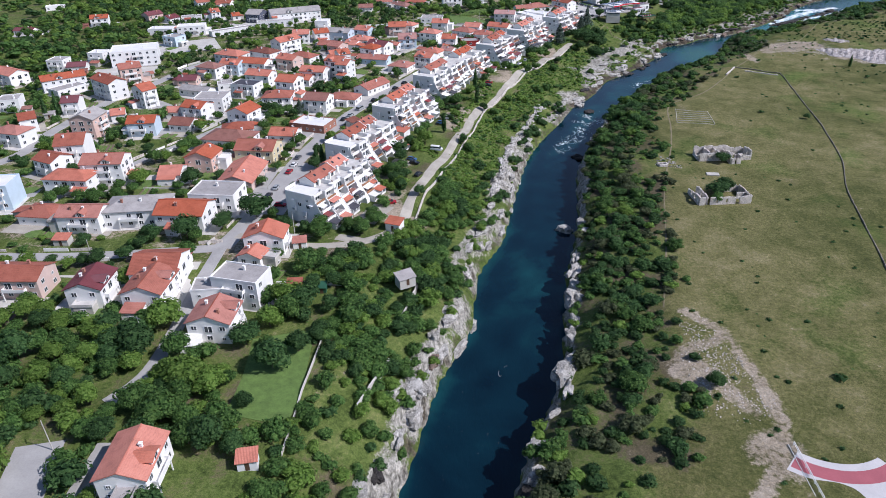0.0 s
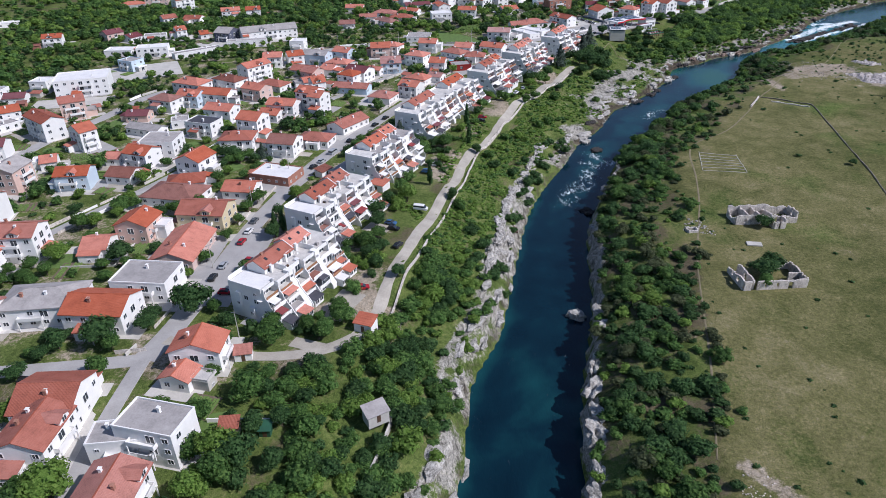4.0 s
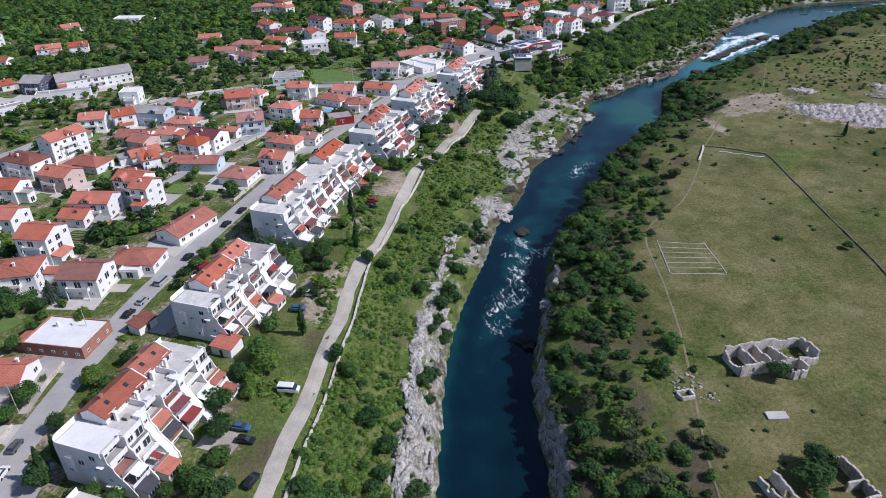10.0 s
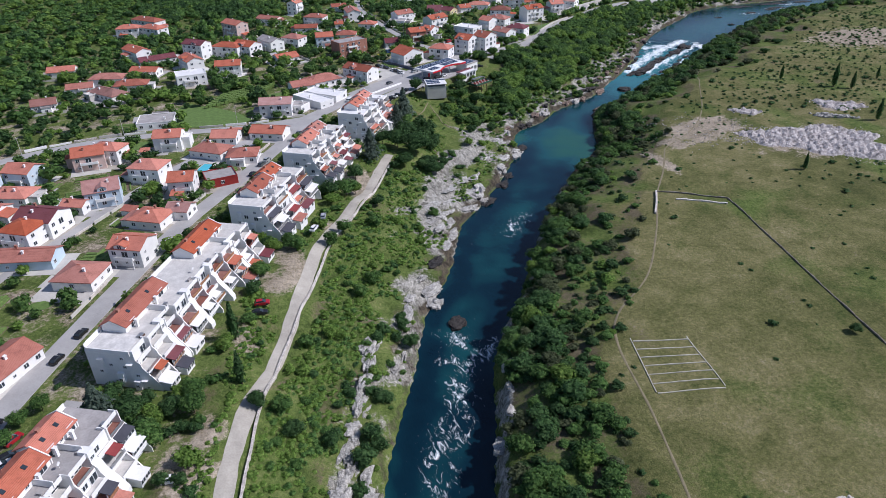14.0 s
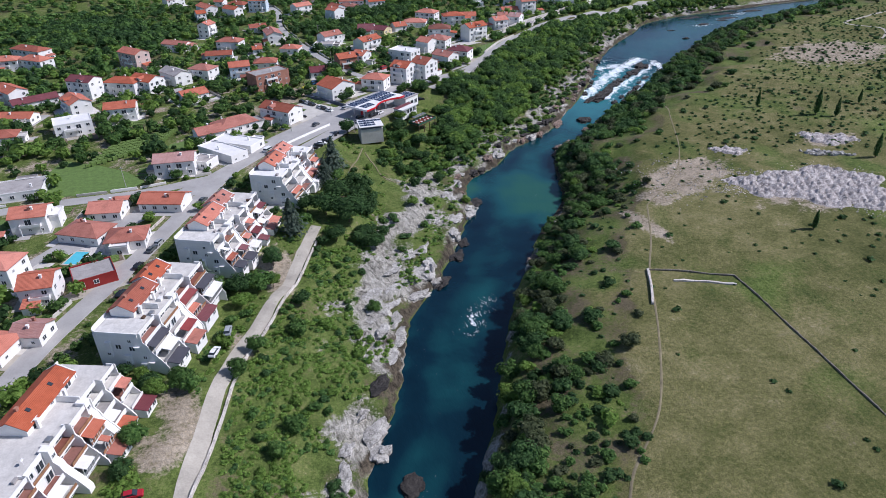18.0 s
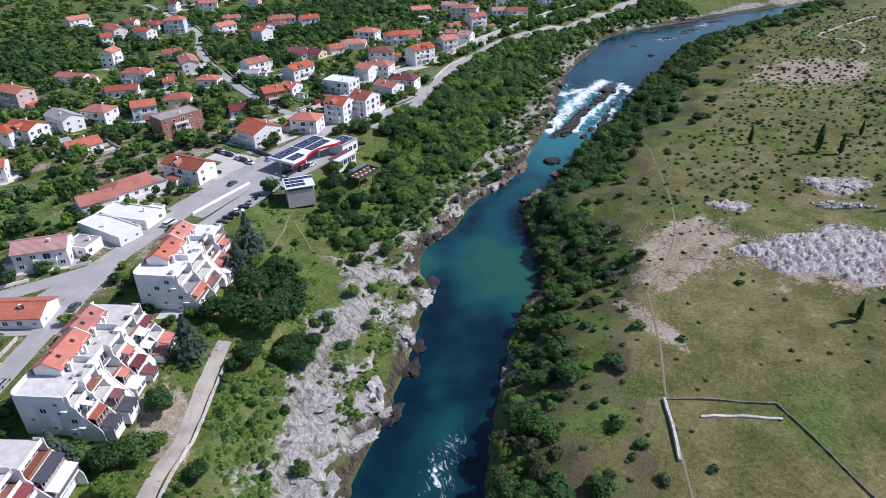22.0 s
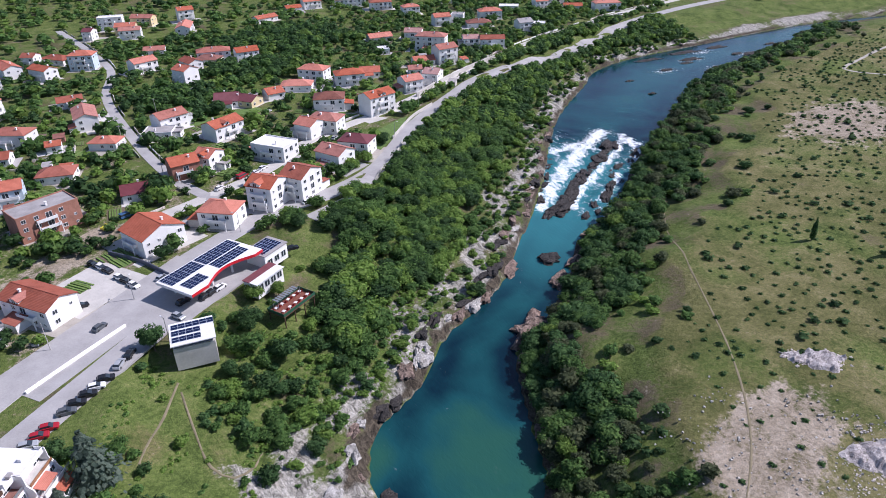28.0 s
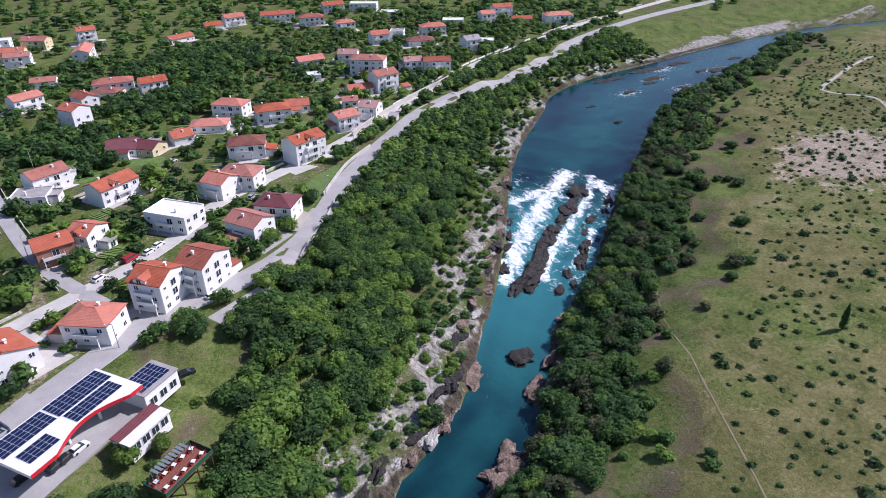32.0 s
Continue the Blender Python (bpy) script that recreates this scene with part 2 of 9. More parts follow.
M = {
    "ground": ground_material(),
    "water": water_material(),
    "rock": rock_material("limestone", (0.60, 0.575, 0.535), (0.085, 0.078, 0.07), (0.33, 0.315, 0.285)),
    "wet_rock": rock_material("wet_rock", (0.060, 0.052, 0.046), (0.008, 0.007, 0.007), (0.024, 0.021, 0.019)),
    "rust_rock": rock_material("rusty_rock", (0.34, 0.25, 0.20), (0.03, 0.024, 0.02), (0.14, 0.098, 0.076)),
    "asphalt": plain("asphalt", (0.36, 0.35, 0.34), 0.9, 0, 0.10, 0.15, 2.5, 0.2),
    "concrete": plain("concrete_paving", (0.50, 0.48, 0.44), 0.9, 0, 0.10, 0.2, 2.0, 0.2),
    "gravel": plain("gravel_track", (0.38, 0.35, 0.30), 0.95, 0, 0.14, 0.18, 2.5, 0.4),
    "path": plain("worn_path", (0.205, 0.175, 0.105), 0.95, 0, 0.2, 0.3, 2.5, 0.3),
    "white": plain("white_render", (0.80, 0.79, 0.77), 0.8, 0, 0.04, 0.35, 3.0, 0.0, 0.10),
    "pink": plain("pink_render", (0.62, 0.45, 0.39), 0.8, 0, 0.05, 0.35, 3.0, 0.0, 0.10),
    "yellow": plain("yellow_render", (0.64, 0.54, 0.34), 0.8, 0, 0.05, 0.35, 3.0, 0.0, 0.08),
    "blue": plain("pale_blue_render", (0.52, 0.62, 0.70), 0.8, 0, 0.04, 0.35, 3.0, 0.0, 0.08),
    "brick": plain("raw_brick", (0.36, 0.17, 0.12), 0.9, 0, 0.14, 0.6, 4.0, 0.3),
    "red_sheet": plain("red_sheet_metal", (0.33, 0.035, 0.03), 0.5, 0.3, 0.10, 0.6, 4.0),
    "dark_wall": plain("dark_cladding", (0.10, 0.11, 0.15), 0.7, 0, 0.1),
    "tile_o": tiled_roof("orange_clay_tiles", (0.47, 0.128, 0.070)),
    "tile_r": tiled_roof("red_clay_tiles", (0.36, 0.112, 0.072), 0.18),
    "tile_b": tiled_roof("old_brown_tiles", (0.25, 0.095, 0.068), 0.2),
    "tile_m": tiled_roof("maroon_tiles", (0.16, 0.035, 0.042), 0.12),
    "tile_q": tiled_roof("faded_pink_tiles", (0.40, 0.20, 0.17), 0.12),
    "roof_k": plain("weathered_grey_roof", (0.34, 0.32, 0.31), 0.9, 0, 0.14, 0.3, 2.0, 0.2, 0.15),
    "roof_d": plain("bitumen_roof", (0.06, 0.06, 0.075), 0.85, 0, 0.12, 0.3, 2.0),
    "roof_w": plain("white_membrane_roof", (0.74, 0.73, 0.72), 0.7, 0, 0.06, 0.25, 2.0),
    "terrace": plain("terrace_paving", (0.55, 0.53, 0.50), 0.85, 0, 0.12, 0.4, 3.0),
    "glass": plain("window_glass", (0.035, 0.045, 0.055), 0.08, 0, 0.1),
    "frame": plain("white_frame", (0.72, 0.72, 0.72), 0.5, 0, 0.03),
    "dark_wood": plain("dark_wood", (0.09, 0.05, 0.03), 0.7, 0, 0.15),
    "steel": plain("galvanised_steel", (0.42, 0.43, 0.44), 0.45, 0.7, 0.08),
    "awning": plain("awning_cloth_maroon", (0.20, 0.05, 0.05), 0.85, 0, 0.08, 0.6, 4.0, 0.0, 0.4),
    "red": plain("red_fascia", (0.62, 0.02, 0.03), 0.4, 0, 0.05),
    "solar": plain("solar_glass", (0.012, 0.02, 0.06), 0.12, 0.0, 0.1),
    "tyre": plain("tyre_rubber", (0.02, 0.02, 0.02), 0.8),
    "bark": plain("bark", (0.12, 0.09, 0.065), 0.95, 0, 0.2, 1.0, 8.0, 0.4),
    "old_stone": rock_material("old_masonry", (0.74, 0.68, 0.62), (0.24, 0.21, 0.19), (0.56, 0.51, 0.465)),
    "wall_stone": rock_material("dark_drystone", (0.30, 0.27, 0.22), (0.07, 0.06, 0.05), (0.17, 0.15, 0.12)),
    "pool": plain("pool_water", (0.10, 0.50, 0.62), 0.1, 0, 0.05),
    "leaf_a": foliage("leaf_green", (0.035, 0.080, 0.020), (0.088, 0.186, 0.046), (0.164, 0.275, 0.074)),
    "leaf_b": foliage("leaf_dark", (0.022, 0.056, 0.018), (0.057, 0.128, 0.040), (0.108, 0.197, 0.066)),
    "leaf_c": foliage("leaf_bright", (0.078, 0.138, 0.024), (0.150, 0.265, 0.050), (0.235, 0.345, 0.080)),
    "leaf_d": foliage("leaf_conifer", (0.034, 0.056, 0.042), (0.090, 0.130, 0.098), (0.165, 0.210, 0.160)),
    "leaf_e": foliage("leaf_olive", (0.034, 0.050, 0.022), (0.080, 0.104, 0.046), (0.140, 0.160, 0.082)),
}
WALLS = {"w": "white", "p": "pink", "y": "yellow", "l": "blue", "n": "brick", "b": "brick", "s": "red_sheet", "d": "dark_wall"}
ROOFS = {"o": "tile_o", "r": "tile_r", "b": "tile_b", "m": "tile_m", "q": "tile_q", "k": "roof_k", "d": "roof_d", "w": "roof_w"}
WALL_WORDS = {"w": "white rendered", "p": "pink rendered", "y": "pale yellow rendered", "l": "pale blue rendered", "n": "unplastered brick", "b": "unplastered brick", "s": "red sheet-metal", "d": "dark clad"}
ROOF_WORDS = {"o": "bright orange tiled", "r": "red clay tiled", "b": "old brown tiled", "m": "maroon", "q": "faded pink tiled", "k": "grey", "d": "black bitumen", "w": "white"}


# ---- mesh building ----
class Build:
    """Collects boxes, prisms and sheets into one mesh."""

    def __init__(self):
        self.v, self.f, self.m = [], [], []

    def add(self, verts, faces, mat=0):
        k = len(self.v)
        self.v += [tuple(p) for p in verts]
        self.f += [tuple(i + k for i in q) for q in faces]
        self.m += [mat] * len(faces)
        return self

    def box(self, x0, y0, z0, x1, y1, z1, mat=0, turn=None):
        p = [(x, y, z) for z in (z0, z1) for x, y in ((x0, y0), (x1, y0), (x1, y1), (x0, y1))]
        if turn is not None:
            p = [turn @ Vector(q) for q in p]
        return self.add(p, [(3, 2, 1, 0), (4, 5, 6, 7), (0, 1, 5, 4), (1, 2, 6, 5), (2, 3, 7, 6), (3, 0, 4, 7)], mat)

    def prism(self, outline, z0, z1, mat=0):
        n = len(outline)
        p = [(x, y, z0) for x, y in outline] + [(x, y, z1) for x, y in outline]
        faces = [tuple(range(n - 1, -1, -1)), tuple(range(n, 2 * n))]
        faces += [(i, (i + 1) % n, (i + 1) % n + n, i + n) for i in range(n)]
        return self.add(p, faces, mat)

    def mesh(self, name, mats):
        me = bpy.data.meshes.new(name)
        me.from_pydata(self.v, [], self.f)
        for k in mats:
            me.materials.append(M[k])
        if len(mats) > 1:
            me.polygons.foreach_set("material_index", self.m)
        me.update()
        return me


def hold(name, x, y, z, turn, label, category, group="", kind=""):
    ob = new(name)
    ob.empty_display_size = 0.5
    ob.matrix_basis = pose(x, y, z, 0, 0, turn)
    return tagged(ob, label, category, group, kind)


def part(name, shape, mats, parent, label="", at=None):
    me = shape if isinstance(shape, bpy.types.Mesh) else shape.mesh(name, mats if isinstance(mats, (list, tuple)) else [mats])
    ob = new(name, me)
    ob.parent = parent
    if at is not None:
        ob.matrix_basis = at
    if label:
        ob["label"] = label
    return ob


def smooth_line(pts, step):
    """Catmull-Rom curve through the control points, evenly sampled."""
    p = np.array([pts[0], *pts, pts[-1]], float)
    out = []
    for i in range(1, len(p) - 2):
        n = max(2, int(np.linalg.norm(p[i + 1] - p[i]) / step))
        for s in np.arange(n) / n:
            a, b, c, d = p[i - 1:i + 3]
            out.append(0.5 * (2 * b + (c - a) * s + (2 * a - 5 * b + 4 * c - d) * s * s + (3 * b - a - 3 * c + d) * s ** 3))
    out.append(p[-2])
    return np.array(out)


def dist_to(line, x, y):
    """Distance from each point to a polyline."""
    if x.size < 400:
        q = np.asarray(line, float)
        a, e = q[:-1], q[1:] - q[:-1]
        fx, fy = x.ravel()[:, None], y.ravel()[:, None]
        s = np.clip(((fx - a[:, 0]) * e[:, 0] + (fy - a[:, 1]) * e[:, 1]) / ((e ** 2).sum(1) + 1e-9), 0, 1)
        return np.hypot(fx - a[:, 0] - s * e[:, 0], fy - a[:, 1] - s * e[:, 1]).min(1).reshape(x.shape)
    best = np.full(x.shape, 1e9)
    for (ax, ay), (bx, by) in zip(line[:-1], line[1:]):
        dx, dy = bx - ax, by - ay
        s = np.clip(((x - ax) * dx + (y - ay) * dy) / (dx * dx + dy * dy + 1e-9), 0, 1)
        best = np.minimum(best, np.hypot(x - ax - s * dx, y - ay - s * dy))
    return best


def inside(poly, x, y):
    hit = np.zeros(x.shape, bool)
    n = len(poly)
    if x.size < 400:
        q = np.asarray(poly, float)
        r = np.roll(q, -1, 0)
        fx, fy = x.ravel()[:, None], y.ravel()[:, None]
        cross = (q[:, 1] > fy) != (r[:, 1] > fy)
        at = (r[:, 0] - q[:, 0]) * (fy - q[:, 1]) / (r[:, 1] - q[:, 1] + 1e-12) + q[:, 0]
        return ((cross & (fx < at)).sum(1) % 2 == 1).reshape(x.shape)
    for i in range(n):
        (ax, ay), (bx, by) = poly[i], poly[(i + 1) % n]
        if ay == by:
            continue
        hit ^= ((ay > y) != (by > y)) & (x < (bx - ax) * (y - ay) / (by - ay) + ax)
    return hit


def waves(x, y, size, seed):
    """Cheap smooth noise in -1..1 from turned sines."""
    r = np.random.RandomState(seed)
    out = np.zeros(np.shape(x))
    for k in range(9):
        a, ph, s = r.uniform(0, 2 * np.pi), r.uniform(0, 6.28, 2), size * r.uniform(0.5, 1.7)
        u = (x * np.cos(a) + y * np.sin(a)) / s * 6.28
        w = (y * np.cos(a) - x * np.sin(a)) / s * 4.1
        out += np.sin(u + ph[0] + 1.3 * np.sin(w + ph[1]))
    return out / 4.5


def smoothstep(a, b, x):
    s = np.clip((x - a) / (b - a), 0, 1)
    return s * s * (3 - 2 * s)


# ---- plan: river, roads ----
LEFT_BANK = smooth_line([(-60, -80), (-34, 30), (-13, 98), (-5, 133), (4, 157), (8, 188), (17, 210), (22, 233), (33, 283), (45, 315), (56, 337), (67, 362), (82, 384),
                         (95, 411), (108, 425), (121, 440), (128, 449), (138, 463), (146, 472), (148, 485), (155, 497), (168, 503), (180, 512), (190, 521), (217, 534), (236, 551), (255, 568), (274, 586)], 4).tolist()
LEFT_BANK += smooth_line([(274, 586), (297, 611), (320, 636), (347, 659), (382, 684), (405, 702), (443, 713), (506, 715), (590, 717), (669, 712), (767, 690), (900, 640), (1200, 500), (2600, 100)], 6).tolist()
RIGHT_BANK = smooth_line([(-28, -80), (-8, 30), (14, 101), (26, 130), (30, 144), (37, 184), (47, 223), (55, 272), (69, 308), (78, 333), (88, 349), (101, 366), (117, 391),
                          (136, 417), (161, 446), (179, 461), (188, 478), (202, 504), (223, 515), (240, 528), (258, 544), (290, 558)], 4).tolist()
RIGHT_BANK += smooth_line([(290, 558), (314, 576), (346, 597), (374, 613), (430, 646), (480, 658), (550, 674), (610, 690), (665, 690), (746, 668), (890, 600), (1180, 440), (2580, 20)], 6).tolist()
RIVER = LEFT_BANK + RIGHT_BANK[::-1]

TRACK = [(-72, 192), (-56, 186), (-38, 185), (-25, 190), (-19, 200), (-15, 223), (-8, 249), (0, 276), (6, 299), (12, 322), (23, 347), (36, 384), (46, 406), (59, 425), (77, 457), (80, 462)]
STREET = [(-75, 184), (-72, 196), (-69, 217), (-67, 238), (-63, 265), (-53, 307), (-42, 335), (-30, 363), (-15, 396), (-1, 424), (21, 458), (42, 493), (60, 520)]
MAIN = [(0, 476), (24, 492), (53, 515), (76, 536), (105, 561), (135, 583), (163, 598), (186, 602), (213, 615), (249, 651), (290, 682), (320, 701), (391, 726), (519, 770), (640, 785), (800, 770), (1100, 700)]
UPPER = [(126, 615), (156, 627), (176, 638), (200, 658), (253, 680), (302, 706), (380, 748), (450, 772), (533, 796), (700, 815), (1000, 790)]
SIDE = [(156, 601), (148, 621), (139, 651), (133, 701), (130, 776), (139, 835), (133, 899), (120, 980)]
NORTHWEST = [(-215, 215), (-188, 262), (-187, 296), (-180, 340), (-169, 371), (-159, 406), (-141, 430), (-116, 467), (-85, 500), (-50, 515), (-10, 516), (25, 512), (53, 515)]
LOWER = [(-80, 113), (-75, 122), (-74, 137), (-75, 161), (-75, 184)]
WEST = [(-75, 184), (-108, 180), (-144, 179), (-215, 182)]
INNER = [(-152, 215), (-128, 262), (-108, 300), (-86, 360), (-60, 395), (-30, 440), (-5, 475), (14, 490)]
PLAIN_PATH = [(57, 150), (66, 180), (78, 226), (88, 255), (93, 270), (99, 292), (104, 315), (111, 327), (129, 341), (147, 364), (163, 388), (176, 404), (190, 424)]
WHITE_PATH = [(62, 147.6), (68.7, 137.7), (70.3, 128.6), (70.8, 121.7), (70.2, 113.3), (70.2, 104), (66, 96), (56, 84)]
STONY_FORK = [(68.2, 136.3), (60.5, 132.4), (55.8, 128.7), (52.6, 122.9)]
STONY_EDGE = [(58.8, 127.6), (60.9, 121.8), (63.6, 114.3), (65.8, 108.4)]
FAR_PATH = [(190, 424), (215, 440), (236, 462), (262, 500), (285, 530), (330, 566)]


RIB = [(45.6, 346), (41.4, 331), (35.5, 318), (27.8, 295), (23.6, 280), (20.6, 267), (20.6, 259), (16.8, 246), (14.0, 235)]


def left_width(y):
    return np.interp(y, [0, 100, 160, 200, 280, 340, 400, 430, 460, 500, 540, 580, 640, 700, 2000], [24, 26, 28, 36, 38, 40, 52, 56, 56, 62, 62, 66, 52, 46, 46])


def ground_height(x, y):
    """Height of the ground, and how far up the bank a point lies (0 at the water, 1 on the plateau)."""
    x, y = np.asarray(x, float), np.asarray(y, float)
    dl, dr = dist_to(LEFT_BANK, x, y), dist_to(RIGHT_BANK, x, y)
    wet = inside(RIVER, x, y)
    left = dl < dr
    level = np.interp(x + y, [820, 930], [WATER_LOW, WATER_HIGH])
    wob = 1 + 0.18 * waves(x, y, 45, 3)
    ul = dl / (left_width(y) * wob)
    ur = dr / (np.interp(x, [0, 120, 220, 330, 500], [31, 31, 34, 46, 40]) * wob)
    crag = smoothstep(330, 260, y)
    zl = crag * np.interp(ul, [0, 0.05, 0.14, 0.3, 0.65, 1], [0.02, 0.16, 0.42, 0.52, 0.8, 1]) + (1 - crag) * np.interp(ul, [0, 0.06, 0.3, 0.55, 0.8, 1], [0.02, 0.16, 0.36, 0.55, 0.8, 1])
    zr = np.interp(ur, [0, 0.04, 0.10, 0.22, 0.55, 1], [0.02, 0.18, 0.45, 0.6, 0.84, 1])
    steep = smoothstep(345, 290, y)
    zr = steep * np.interp(ur, [0, 0.025, 0.07, 0.3, 1], [0.02, 0.34, 0.56, 0.8, 1]) + (1 - steep) * zr
    gentle = smoothstep(395, 430, y) * smoothstep(575, 540, y)
    zr = gentle * np.interp(ur, [0, 0.1, 0.3, 0.6, 1], [0.02, 0.10, 0.32, 0.68, 1]) + (1 - gentle) * zr
    rise = np.where(left, zl, zr)
    u = np.where(left, ul, ur)
    z = level * (1 - rise)
    slope = np.clip(1 - u, 0, 1)
    z += np.where(u < 1, slope * (0.9 * waves(x, y, 13, 5) + 0.5 * waves(x, y, 5, 6)) * smoothstep(0, 0.08, u), 0)
    z += smoothstep(1.0, 1.6, u) * 0.12 * waves(x, y, 30, 8) * np.where(left, 0.3, 2.0)
    z = np.where(wet, level - 0.6 - np.minimum(np.minimum(dl, dr) * 0.25, 3), z)
    far = np.hypot(x - 100, y - 350)
    z += np.where(left, smoothstep(650, 1500, far) * 60, 0)
    return z, np.where(wet, -1, u), left, dl, dr


def axis(lo, d0, d1, hi, step):
    out = list(np.arange(d0, d1 + 0.1, step))
    s = step
    a, b = [], []
    p = d0
    while p > lo:
        s = min(s * 1.12, 160)
        p -= s
        a.append(p)
    s, p = step, d1
    while p < hi:
        s = min(s * 1.12, 160)
        p += s
        b.append(p)
    return np.array(a[::-1] + out + b)


def build_ground():
    xs, ys = axis(-2600, -40, 420, 2600, 2.0), axis(-500, 84, 720, 3000, 2.0)
    X, Y = np.meshgrid(xs, ys)
    z, u, left, dl, dr = ground_height(X.ravel(), Y.ravel())
    x, y = X.ravel(), Y.ravel()
    nx, ny = len(xs), len(ys)
    i = np.arange(nx * ny).reshape(ny, nx)
    quads = np.stack([i[:-1, :-1], i[:-1, 1:], i[1:, 1:], i[1:, :-1]], -1).reshape(-1, 4)
    me = bpy.data.meshes.new("ground")
    me.from_pydata(np.stack([x, y, z], 1).tolist(), [], quads.tolist())
    me.polygons.foreach_set("use_smooth", np.ones(len(quads), bool))
    w1, w2, w3 = waves(x, y, 24, 11), waves(x, y, 9, 12), waves(x, y, 60, 13)
    dry = np.where(left, 0.30 + 0.22 * w1 + 0.12 * w2, smoothstep(0.55, 1.0, u + 0.1 * w1) * (0.74 + 0.26 * w3 + 0.14 * w1))
    dry = np.where(left & (u < 1), 0.25 + 0.25 * w1, dry)
    dry = np.where(left, dry, dry - 0.13 * smoothstep(190, 270, x) * smoothstep(330, 400, y))
    shelf = smoothstep(375, 400, y) * smoothstep(520, 490, y) * smoothstep(0.72, 0.4, u)
    rim = smoothstep(0.34, 0.22, u) * smoothstep(330, 290, y)
    mid = smoothstep(0.45, 0.2, u) * smoothstep(290, 320, y)
    rock_l = np.maximum(np.maximum(shelf * (0.36 + 0.42 * w1 + 0.12 * w2), rim * (0.62 + 0.3 * w1 + 0.15 * w2)), mid * (0.38 + 0.45 * w1))
    rock_r = np.maximum(smoothstep(0.2, 0.05, u) * (0.5 + 0.4 * w1), smoothstep(0.12, 0.05, u + 0.04 * w2) * smoothstep(345, 290, y) * 0.8)
    rib = dist_to(smooth_line([(137, 497), (128, 483), (113, 465), (102, 446), (92, 433), (87, 420), (84, 408)], 4), x, y)
    rock_l = np.maximum(rock_l, smoothstep(11, 3, rib + 3.5 * w2) * (0.72 + 0.3 * w1))
    rock = np.where(u < 0, 0.3, np.where(left, rock_l, rock_r))
    rock = np.where(u > 1.02, 0, rock)
    bare = np.zeros(len(x))
    for cx, cy, rx, ry in ((214, 436, 15, 12), (181, 413, 3.5, 13), (230, 441, 13, 10), (197, 428, 7, 7), (57, 124, 5, 8), (66, 98, 6, 7), (425, 545, 42, 24), (24, 374, 5, 6), (14, 349, 4, 7), (-1, 308, 6, 7), (0, 297, 5, 5), (4, 318, 4, 6), (-23, 211, 6, 12), (46, 408, 3, 9), (30, 385, 5, 14), (62, 440, 6, 14), (-16, 200, 6, 10), (254, 409, 25, 15), (300, 442, 12, 7), (-30, 205, 7, 5), (88, 590, 8, 8), (98, 601, 9, 8), (110, 612, 10, 7)):
        bare = np.maximum(bare, 0.95 * smoothstep(1.35, 0.6, np.hypot((x - cx) / rx, (y - cy) / ry) + 0.25 * w2))
    dirt = np.where(left & (u > 1), 0.38 + 0.2 * w1 + 0.16 * w2, 0.12 + 0.2 * w1)
    town = smoothstep(1.1, 1.4, u) * left * smoothstep(150, 190, y) * smoothstep(800, 560, y) * smoothstep(-260, -200, x)
    bare = np.maximum(bare, town * (0.40 + 0.22 * w1 + 0.25 * w2))
    dirt = np.where(left & (u > 0.3) & (u < 1), 0.25 + 0.3 * w1, dirt)
    low = left & (u < 0.3) & (y > 520)
    dirt = np.where(low, 0.55 + 0.25 * w1, dirt)
    rock = np.where(low & (u > 0), np.maximum(rock, 0.42 + 0.4 * w1), rock)
    wash = left & (u > 0) & (u < 0.2) & (y > 330)
    dirt = np.where(wash, 0.5 + 0.2 * w2, dirt)
    rock = np.where(wash, np.maximum(rock, 0.56 + 0.3 * w1), rock)
    dirt = np.where(~left & (u > 0) & (u < 0.95), 0.5 + 0.3 * w1, dirt)
    for line in (WHITE_PATH, STONY_FORK, STONY_EDGE):
        bare = np.maximum(bare, 0.9 * smoothstep(3.0, 0.8, dist_to(smooth_line(line, 3), x, y) + 0.7 * w2))
    meadow = smoothstep(1.2, 0.8, np.hypot((x - 113) / 16, (y - 496) / 32))
    dirt = dirt * (1 - 0.6 * meadow)
    wet = np.where(left & (u > 0), smoothstep(0.10, 0.03, u + 0.05 * w2) * np.where(y > 360, 0.8, 0.6), np.where((u > 0) & (y > 440), smoothstep(0.14, 0.03, u + 0.03 * w2), 0))
    for name, vals in (("dry", dry), ("rock", rock), ("bare", bare), ("dirt", dirt), ("wet", wet)):
        me.attributes.new(name, "FLOAT", "POINT").data.foreach_set("value", np.clip(vals, 0, 1).astype(np.float32))
    me.materials.append(M["ground"])
    me.update()
    return tagged(new("ground", me), "grassy river terrace with rocky gorge banks", "ground", kind="structure")


CHUTES = [([(336, 619), (318, 609.5), (304, 601), (289, 592), (275, 582), (264, 574)], 6.0), ([(300, 613), (309, 611.5), (318, 611.5)], 4.0), ([(342, 610.5), (328.5, 598.5), (312, 589), (295, 580), (281.5, 572.5), (274, 566)], 3.0), ([(340, 604), (335.5, 592), (325.5, 584)], 4.5), ([(309, 577), (298.5, 570), (287, 564)], 2.4)]
RAPIDS = [([(71, 349), (74, 340), (68, 331), (63.5, 319), (56, 310), (51, 299)], 5.0), ([(82, 342), (74.5, 337), (66, 340)], 4.0), ([(123, 412.5), (115.5, 407), (109, 401)], 3.5)]


